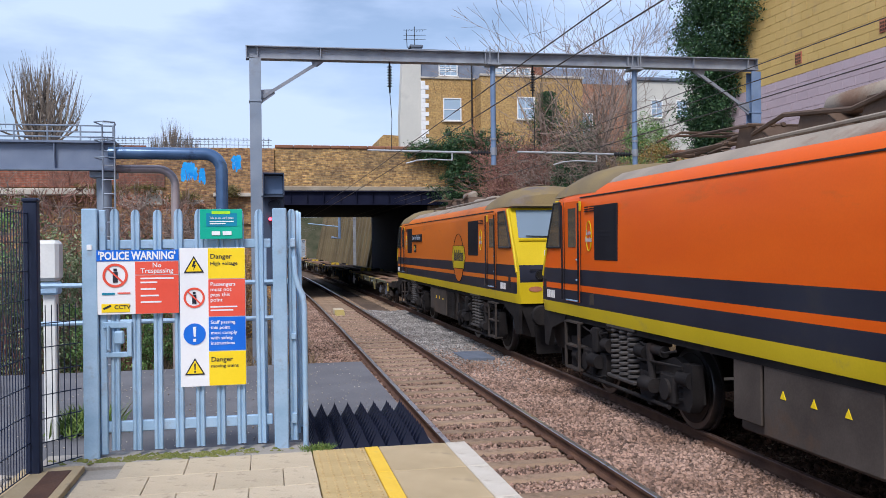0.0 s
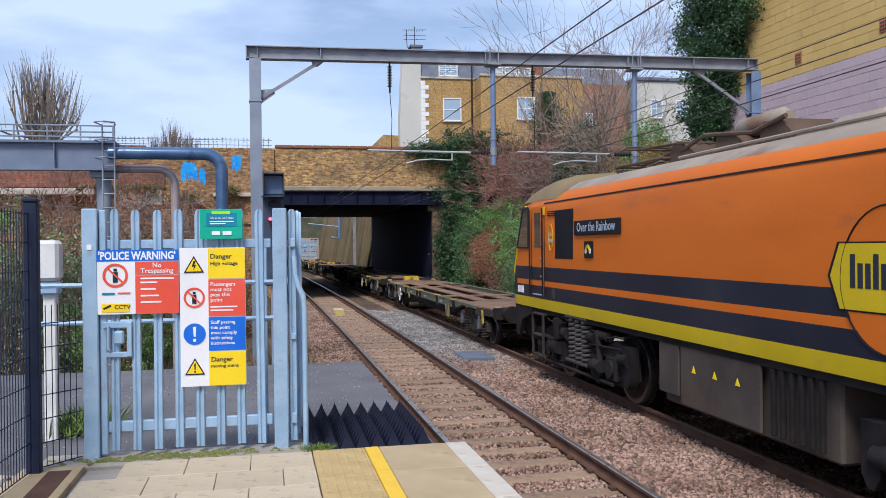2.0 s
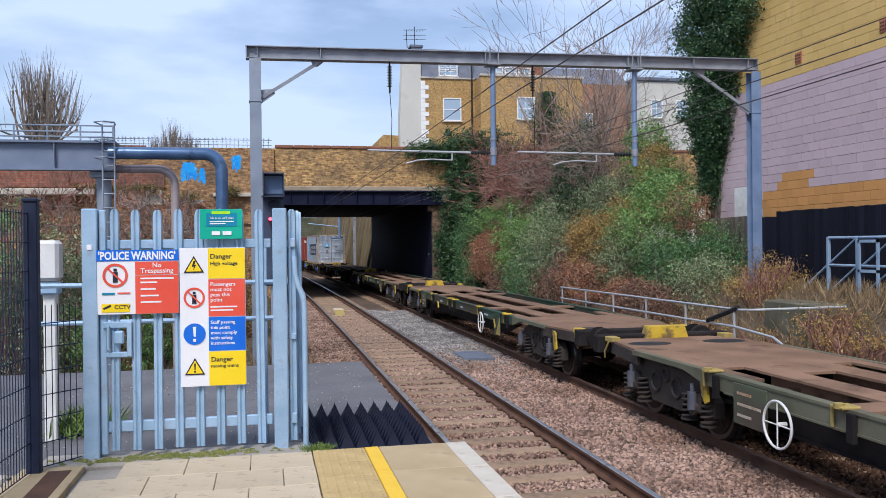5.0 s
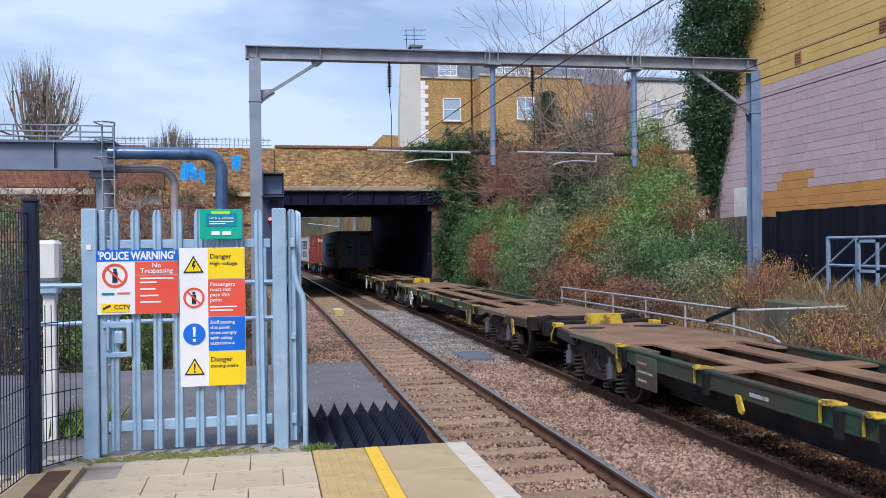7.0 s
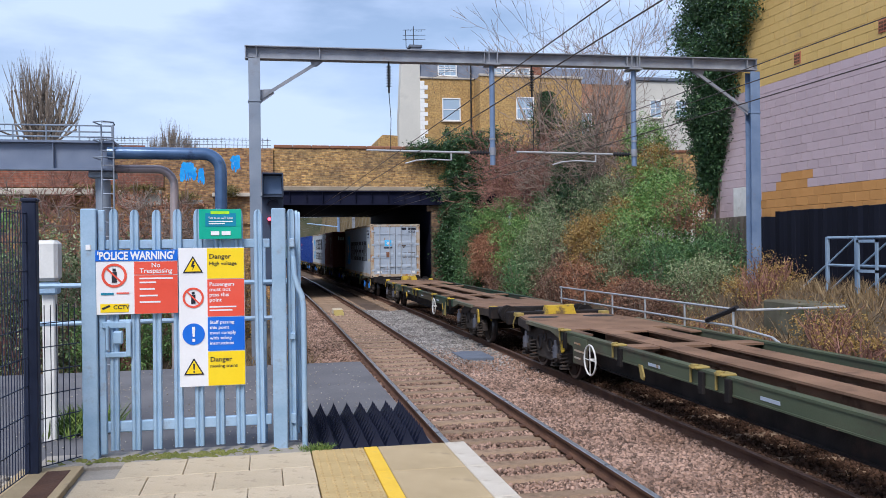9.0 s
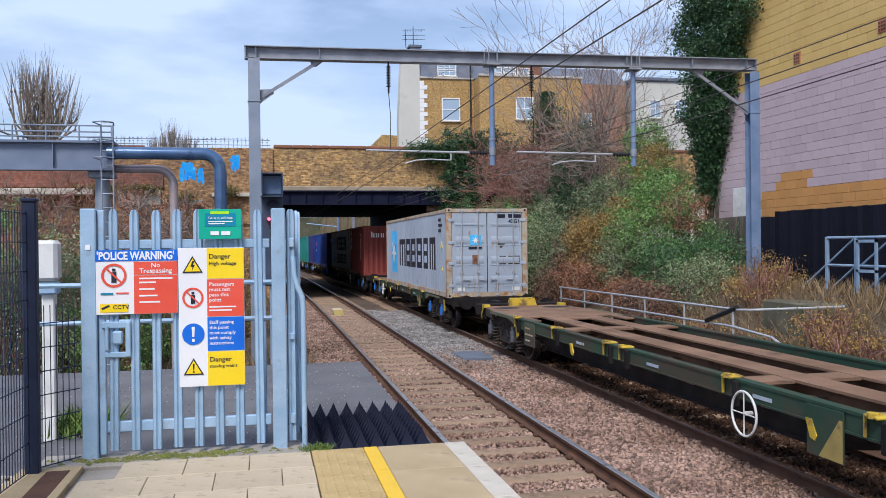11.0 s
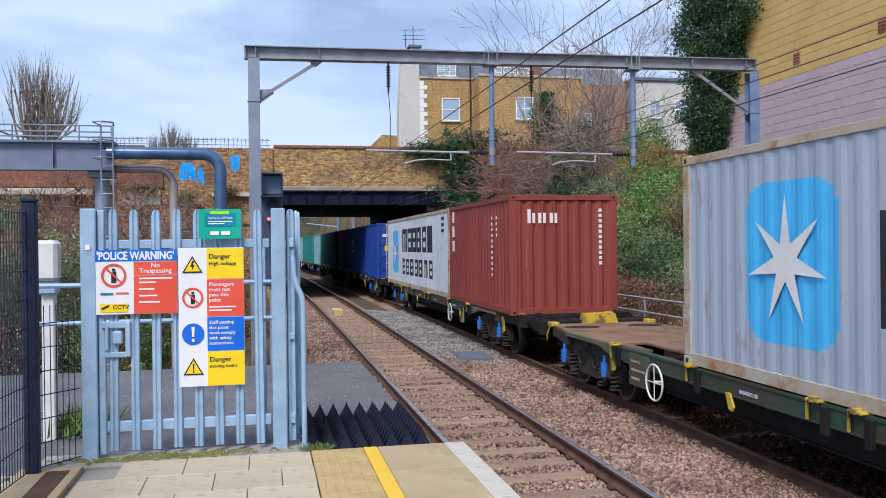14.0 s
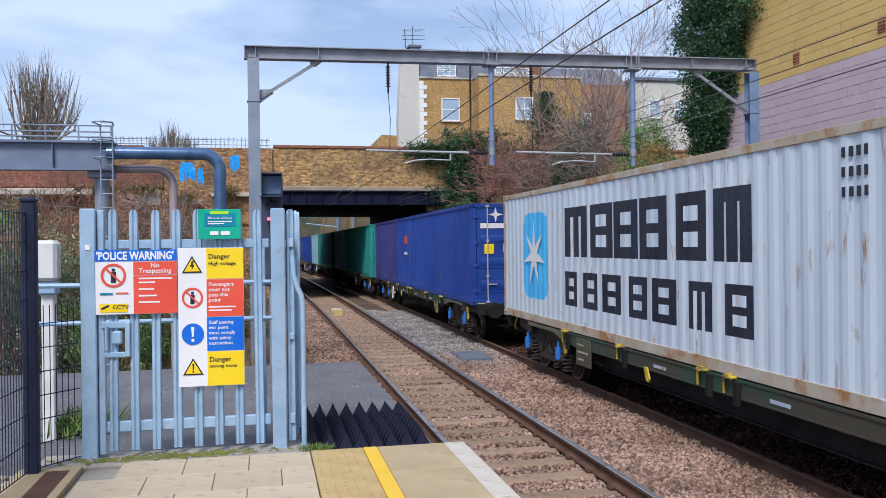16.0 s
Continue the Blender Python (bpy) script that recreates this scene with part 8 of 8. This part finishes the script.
def container(label, L, paint, post, door, marks=None, H=2.591, W=2.438, deep=0.034, painted=()):
    """A steel freight container with corrugated sides; its leading end at y = 0, its base at z = 0."""
    t = thing("freight_container", label, "container", "containers of the train")
    h = W / 2

    def corrugated(length, height, depth=0.016, pitch=0.278):
        """Points of a trapezoid wave along a wall."""
        n = int(length / pitch)
        p = length / n
        out = []
        for i in range(n):
            a = i * p
            out += [(a, 0), (a + p * 0.13, 0), (a + p * 0.26, 0), (a + p * 0.38, depth / 2), (a + p * 0.5, depth), (a + p * 0.63, depth), (a + p * 0.76, depth), (a + p * 0.88, depth / 2)]
        out.append((length, 0))
        return out
    wave = corrugated(L - 0.30, H, deep)
    for s in (-1, 1):
        m = Mesh()
        levels = sorted({0.16, H - 0.10, *(z for _, _, z0, z1, _ in painted for z in (z0, z1))})
        for z in levels:
            m.v += [(s * (h - 0.012 - d), 0.15 + a, z) for a, d in wave]
        n = len(wave)
        for k in range(len(levels) - 1):
            zc = (levels[k] + levels[k + 1]) / 2
            for i in range(n - 1):
                yc = 0.15 + (wave[i][0] + wave[i + 1][0]) / 2
                f = (k * n + i, k * n + i + 1, k * n + n + i + 1, k * n + n + i)
                m.f.append(f if s > 0 else f[::-1])
                slot = 0
                for y0, y1, z0, z1, c in painted:
                    if s < 0 and y0 <= yc <= y1 and z0 < zc < z1:
                        slot = c
                m.s.append(slot)
        part("side_panel", m, [paint, INK, SKY_BLUE], t, "corrugated side panel with painted shapes" if painted and s < 0 else "corrugated side panel", smooth=0)
        part("bottom_rail", Mesh().box(*sorted((s * h, s * (h - 0.06))), 0.16, L - 0.16, 0.02, 0.165, 0.004), post, t)
        part("top_rail", Mesh().box(*sorted((s * h, s * (h - 0.06))), 0.16, L - 0.16, H - 0.11, H - 0.015, 0.004), post, t)
        for y0, y1 in ((0.0, 0.17), (L - 0.17, L)):
            part("corner_post", Mesh().box(*sorted((s * h, s * (h - 0.16))), y0 + 0.005, y1 - 0.005, 0.12, H - 0.12, 0.01), post, t)
            for z in (0.0, H - 0.118):
                cc = Mesh().box(*sorted((s * (h + 0.004), s * (h - 0.162))), y0 - 0.003, y1 + 0.003, z, z + 0.118, 0.01)
                k = part("corner_casting", cc, post, t)
                part("opening", Mesh().tube([(s * (h + 0.006), y0 + 0.085, z + 0.059), (s * (h + 0.002), y0 + 0.085, z + 0.059)], 0.032, 10), CABLE, k)
                part("opening", Mesh().tube([(s * (h - 0.08), y0 - 0.005 if y0 == 0 else y1 + 0.005, z + 0.059), (s * (h - 0.08), y0 if y0 == 0 else y1, z + 0.059)], 0.032, 10), CABLE, k)
    rf = Mesh()
    wave_r = corrugated(L - 0.3, W, 0.02, 0.21)
    for x in (-h + 0.06, h - 0.06):
        rf.v += [(x, 0.15 + a, H - 0.035 + d) for a, d in wave_r]
    n = len(wave_r)
    rf.f = [(i, n + i, n + i + 1, i + 1) for i in range(n - 1)]
    rf.s = [0] * len(rf.f)
    part("roof", rf, paint, t, "corrugated steel roof", smooth=0)
    part("floor", Mesh().box(-h + 0.06, h - 0.06, 0.1, L - 0.1, 0.1, 0.16), UNDERFRAME, t)
    ends = {"door": (0.0, 1), "panel": (L, -1)} if door else {"panel": (0.0, 1), "rear": (L, -1)}
    part("end_sill", Mesh().box(-h + 0.16, h - 0.16, 0.01, 0.10, 0.01, 0.15, 0.006), post, t)
    part("end_header", Mesh().box(-h + 0.16, h - 0.16, 0.01, 0.10, H - 0.12, H - 0.01, 0.006), post, t)
    part("end_sill", Mesh().box(-h + 0.16, h - 0.16, L - 0.10, L - 0.01, 0.01, 0.15, 0.006), post, t)
    part("end_header", Mesh().box(-h + 0.16, h - 0.16, L - 0.10, L - 0.01, H - 0.12, H - 0.01, 0.006), post, t)
    we = corrugated(W - 0.32, H, 0.036, 0.24)
    for y, s in ((0.03, 1), (L - 0.03, -1)):
        if door and s > 0:
            continue
        m = Mesh()
        for z in (0.14, H - 0.11):
            m.v += [(-h + 0.16 + a, y + s * d, z) for a, d in we]
        n = len(we)
        m.f = [(i, i + 1, n + i + 1, n + i) if s > 0 else (i + 1, i, n + i, n + i + 1) for i in range(n - 1)]
        m.s = [0] * len(m.f)
        part("end_panel", m, paint, t, "corrugated end panel", smooth=0)
    if door:
        for s in (-1, 1):
            x0, x1 = sorted((s * 0.012, s * (h - 0.17)))
            d = part("door_leaf", Mesh().box(x0, x1, 0.03, 0.07, 0.15, H - 0.125, 0.008), paint, t, "flat door leaf with ribs")
            r = Mesh()
            for z0, z1 in ((0.36, 0.62), (0.98, 1.2), (1.55, 1.78), (2.1, 2.16)):
                r.prism([(0.03, z0), (0.012, z0 + 0.05), (0.012, z1 - 0.05), (0.03, z1)], 0, x0 + 0.1, x1 - 0.1)
            for z in (0.30, 0.93, 1.5, 2.06):
                r.box(x0 + 0.09, x1 - 0.09, 0.018, 0.032, z, z + 0.022)
            part("door_rib", r, paint, d)
            for k in (0.27, 0.74):
                x = x0 + (x1 - x0) * k
                part("locking_bar", Mesh().tube([(x, 0.0, 0.06), (x, 0.0, H - 0.04)], 0.018, 8).box(x - 0.05, x + 0.05, -0.02, 0.02, H - 0.1, H - 0.05, 0.005).box(x - 0.05, x + 0.05, -0.02, 0.02, 0.05, 0.1, 0.005).box(x - 0.04, x + 0.04, -0.015, 0.03, 0.7, 0.76, 0.004).box(x - 0.04, x + 0.04, -0.015, 0.03, 1.6, 1.66, 0.004), ARM_SILVER, d, "galvanised locking bar")
                part("bar_handle", Mesh().box(*sorted((x, x - s * 0.24)), -0.03, -0.012, 0.50, 0.535, 0.004), ARM_SILVER, d)
            for z in (0.3, 0.95, 1.55, 2.2):
                part("hinge", Mesh().box(*sorted((s * (h - 0.21), s * (h - 0.05))), -0.008, 0.03, z, z + 0.09, 0.01), paint, d)
        part("door_seal", Mesh().box(-0.012, 0.012, 0.04, 0.06, 0.15, H - 0.13).box(-h + 0.15, -h + 0.175, 0.05, 0.068, 0.15, H - 0.13).box(h - 0.175, h - 0.15, 0.05, 0.068, 0.15, H - 0.13).box(-h + 0.16, h - 0.16, 0.05, 0.068, H - 0.13, H - 0.115), CABLE, t, "black rubber door seal")
    if marks:
        marks(t)
    return t


def paint_patch(t, y0, y1, z0, z1, mt, name="painted_mark", lab="", off=0.004, round_=0.0):
    """A patch of paint on the near side wall, broken by its corrugations."""
    return part(name, Mesh().box(-1.219 - off + 0.003, -1.2, y0, y1, z0, z1, 0.0) if not round_ else
                Mesh().prism([(y0, z0 + round_), (y0 + round_ * 0.3, z0 + round_ * 0.3), (y0 + round_, z0), (y1 - round_, z0), (y1 - round_ * 0.3, z0 + round_ * 0.3), (y1, z0 + round_), (y1, z1 - round_), (y1 - round_ * 0.3, z1 - round_ * 0.3), (y1 - round_, z1), (y0 + round_, z1), (y0 + round_ * 0.3, z1 - round_ * 0.3), (y0, z1 - round_)], 0, -1.219 - off + 0.003, -1.2), mt, t, lab)


def star(t, cx, cz, r, mt, plane, off, n=7):
    """A plain star of n points, on the side (plane 0) or on the leading end (plane 1)."""
    m = Mesh()
    pts = [(cx + (r if i % 2 == 0 else r * 0.29) * math.sin(math.pi * i / n), cz + (r if i % 2 == 0 else r * 0.29) * math.cos(math.pi * i / n)) for i in range(2 * n)]
    v = [(cx, cz)] + pts
    m.add([((off, p[0], p[1]) if plane == 0 else (p[0], off, p[1])) for p in v] + [((off + 0.003, p[0], p[1]) if plane == 0 else (p[0], off + 0.003, p[1])) for p in v],
          [(0, 1 + i, 1 + (i + 1) % (2 * n)) for i in range(2 * n)])
    return part("star_mark", m, mt, t, "plain white star")


def plain_shapes(spans, z0, z1, posts):
    """Plain framed shapes, which spell nothing: patches (y0, y1, z0, z1, slot) for container()."""
    out, hgt = [], z1 - z0
    for (a, b), post in zip(spans, posts):
        w = b - a
        st, bar = min(0.27, w * 0.27), hgt * 0.2
        out += [(a, a + st, z0, z1, 1), (b - st, b, z0, z1, 1), (a, b, z1 - bar, z1, 1)]
        if post:
            out += [((a + b) / 2 - st * 0.45, (a + b) / 2 + st * 0.45, z0, z1, 1)]
        else:
            out += [(a, b, z0, z0 + bar, 1), (a, b, z0 + hgt * 0.42, z0 + hgt * 0.58, 1)]
    return out


def marks_grey(t):
    star(t, 10.05, 1.32, 0.68, WHITE_INK, 0, -1.226)
    d = part("blue_panel", Mesh().box(-0.53, -0.19, 0.008, 0.03, 1.52, 1.82, 0.02), SKY_BLUE, t, "sky blue square")
    star(d, -0.36, 1.67, 0.13, WHITE_INK, 1, 0.004)
    part("text_bar", Mesh().box(-0.56, -0.16, 0.008, 0.03, 1.42, 1.475), INK, t)
    words("42G1", 0.16, INK, t, pose(0.64, 0.01, 2.16) @ FACE)
    for x0, x1 in ((0.29, 0.55), (0.64, 1.03)):
        part("text_bar", Mesh().box(x0, x1, 0.02, 0.03, 2.31, 2.42), INK, t)
    for i in range(4):
        part("text_bar", Mesh().box(0.36, 0.56, 0.02, 0.03, 1.16 - 0.07 * i, 1.2 - 0.07 * i).box(0.63, 0.98, 0.02, 0.03, 1.16 - 0.07 * i, 1.2 - 0.07 * i), TANK_GREY, t)
    part("placard", Mesh().box(-0.45, -0.25, 0.012, 0.03, 0.98, 1.24), TERRACOTTA_DARK, t, "brown placard")
    part("diamond", Mesh().prism([(0.42, 1.42), (0.58, 1.6), (0.42, 1.78), (0.26, 1.6)], 1, 0.024, 0.03), TANK_GREY, t, "faded grey diamond")
    for x in (-0.9, 0.75):
        part("label_patch", Mesh().box(x, x + 0.22, 0.022, 0.03, 0.2, 0.3), WHITE_INK, t)
    for z, k in ((2.24, 4), (2.08, 6), (1.92, 4)):
        for i in range(k):
            paint_patch(t, 1.12 - 0.085 * i, 1.16 - 0.085 * i, z, z + 0.09, INK, "text_bar")
    part("warning_triangle", Mesh().prism([(0.66, 1.46), (0.86, 1.46), (0.76, 1.65)], 0, -1.219, -1.2), SIGN_YELLOW, t, "yellow warning triangle")
    paint_patch(t, 0.68, 0.80, 0.77, 0.89, SIGN_YELLOW, "yellow_label")


def marks_tex(t):
    # white brand lettering stands as plain bars
    for i, (a, hgt) in enumerate(((-0.82, 0.3), (-0.58, 0.22), (-0.32, 0.22))):
        part("text_bar", Mesh().box(a, a + 0.07, 0.022, 0.035, 1.98, 1.98 + hgt).box(a + 0.11, a + 0.17, 0.022, 0.035, 1.98, 1.98 + min(hgt, 0.22)), WHITE_INK, t, "plain white letter-sized shape")
    for i in range(11):
        part("text_bar", Mesh().box(0.80, 0.87, 0.022, 0.036, 2.22 - 0.115 * i, 2.29 - 0.115 * i), WHITE_INK, t)
    for i, z in enumerate((2.15, 1.75, 1.35)):
        paint_patch(t, 5.5, 5.68, z, z + 0.3, WHITE_INK, "text_bar")
    for k, n in ((1.5, 11), (1.1, 4)):
        for i in range(n):
            paint_patch(t, k, k + 0.05, 2.1 - 0.13 * i, 2.17 - 0.13 * i, WHITE_INK, "text_bar")


def marks_white(t):
    star(t, 10.05, 1.32, 0.68, WHITE_INK, 0, -1.226)
    for z, k in ((2.28, 4), (2.10, 4), (1.92, 4)):
        for i in range(k):
            paint_patch(t, 0.72 + 0.1 * i, 0.755 + 0.1 * i, z, z + 0.09, INK, "text_bar")


def marks_blue(t):
    part("text_bar", Mesh().box(-0.95, -0.1, 0.012, 0.03, 1.95, 2.08), WHITE_INK, t)
    star(t, -0.55, 2.3, 0.2, WHITE_INK, 1, 0.01, 4)
    part("label_patch", Mesh().box(-0.85, -0.6, 0.012, 0.03, 1.3, 1.55).box(-0.35, -0.1, 0.012, 0.03, 1.35, 1.55), SIGN_YELLOW, t)
    paint_patch(t, 9.9, 10.35, 1.6, 1.9, SIGN_RED, "emblem", "small red emblem")
    paint_patch(t, 9.8, 10.4, 1.2, 1.3, WHITE_INK, "text_bar")


# ---- what moves ----
MOVING = []


def build_train():
    l1 = build_loco(False)
    l2 = build_loco(True)
    MOVING.append((l1, 15.4 - 16.54, 0))
    MOVING.append((l2, 16.9, 0))
    lab = "empty flat container wagon with rust-brown deck and green sills"
    lab3 = "empty flat container wagon with rust-brown deck and olive sills"
    lab2 = "loaded flat container wagon with green sills and blue dampers"
    w_empty = build_wagon(WAGON_OLIVE, False, "empty flat container wagon with rust-brown deck and dirt-brown sills", 13.9, FIT_DIRTY)
    MOVING.append((w_empty, 34.75, 0))
    w_even = build_wagon(WAGON_GREEN, False, lab, 6.7)
    w_odd = build_wagon(WAGON_MIXED, False, lab3, 13.9, FIT_DIRTY)
    MOVING.append((w_even, 54.1, 0))
    MOVING.append((w_odd, 73.6, 0))
    MOVING.append((copy_thing(w_even, pose(0, 0, 0)), 93.6, 0))
    b_odd = build_wagon(WAGON_GREEN, True, lab2, 13.9)
    b_even = build_wagon(WAGON_GREEN, True, lab2, 6.65)
    MOVING.append((b_odd, 114.9, 0))
    MOVING.append((b_even, 134.87, 0))
    for k, s in enumerate((156.1, 176.1, 196.2, 216.3)):
        MOVING.append((copy_thing((b_odd, b_even)[k % 2], pose(0, 0, 0)), s, 0))
    z = 0.954
    forty, twenty = 12.192, 6.058
    c = container("pale grey forty-foot steel container with rust streaks and shut doors", forty, BOX_GREY, BOX_POST, True, marks_grey, deep=0.014,
                  painted=[(9.26, 10.80, 0.68, 1.93, 2), (9.32, 10.74, 0.56, 2.05, 2), (9.42, 10.64, 0.50, 2.11, 2), (9.54, 10.52, 0.47, 2.14, 2)] + plain_shapes([(7.35, 8.71), (6.27, 7.2), (5.22, 6.1), (4.05, 4.96), (2.94, 3.77), (1.75, 2.65)], 0.77, 1.78, (1, 0, 0, 0, 0, 1)))
    MOVING.append((c, 115.93, z))
    c = container("oxide red twenty-foot corrugated steel container, scuffed", twenty, BOX_RED, BOX_RED, False, marks_tex)
    MOVING.append((c, 135.77, z))
    c = container("pale grey forty-foot container with two rows of black shapes, rust-streaked", forty, BOX_WHITE, BOX_POST, True, marks_white, deep=0.014,
                  painted=[(9.30, 10.83, 0.68, 1.93, 2), (9.36, 10.77, 0.56, 2.05, 2), (9.46, 10.67, 0.50, 2.11, 2), (9.58, 10.55, 0.47, 2.14, 2)] + plain_shapes([(7.32, 8.36), (6.32, 7.18), (5.42, 6.27), (4.54, 5.34), (3.52, 4.31), (2.56, 3.33)], 1.3, 2.15, (1, 0, 0, 0, 0, 1))
                  + plain_shapes([(7.81, 8.37), (6.9, 7.51), (6.02, 6.69), (5.14, 5.73), (4.29, 4.96), (3.4, 3.98), (2.51, 3.11)], 0.46, 1.05, (0, 0, 0, 0, 0, 1, 0)))
    MOVING.append((c, 141.92, z))
    b = container("deep blue forty-foot steel container with shut doors", forty, BOX_BLUE, BOX_BLUE, True, marks_blue)
    MOVING.append((b, 157.17, z))
    m = container("violet-blue twenty-foot corrugated steel container", twenty, BOX_VIOLET, BOX_VIOLET, False)
    MOVING.append((m, 169.42, z))
    g = container("teal green forty-foot steel container with shut doors", forty, BOX_TEAL, BOX_TEAL, True)
    MOVING.append((g, 177.27, z))
    s = container("light blue twenty-foot steel container", twenty, BOX_SKY, BOX_SKY, True)
    MOVING.append((s, 189.52, z))
    MOVING.append((copy_thing(g, pose(0, 0, 0)), 197.27, z))
    MOVING.append((copy_thing(s, pose(0, 0, 0)), 209.52, z))
    MOVING.append((copy_thing(b, pose(0, 0, 0)), 217.37, z))


def motions():
    times = [k for k in range(17)]
    for ob, q, z in MOVING:
        walk(ob, [(t, train_pose(q, t, z)) for t in times])
    # wheels turn with the way gone, for the vehicles that pass the camera
    steps = [k / 15 for k in range(241)]
    for vehicle, q, z in MOVING:
        if q > 170:
            continue
        for ob in vehicle.children_recursive:
            if ob.name.startswith("wheelset"):
                y, r = ob.location.y, ob.location.z
                walk(ob, [(t, pose(0, y, r, math.degrees(gone(t) / r))) for t in steps])


# ---- build ----
build_ground()
build_track(NEAR_X, "track_near", "near railway track of concrete sleepers and brown rails", RAIL_TOP)
build_track(FAR_X, "track_far", "far railway track of concrete sleepers and brown rails", RAIL_DULL)
build_gantry()
build_bridge()
build_pipes()
build_house()
build_side_building()
build_train()
build_fence()
build_mat()
build_lineside()
build_plants()
build_ballast()
build_platform()
build_grit()
motions()
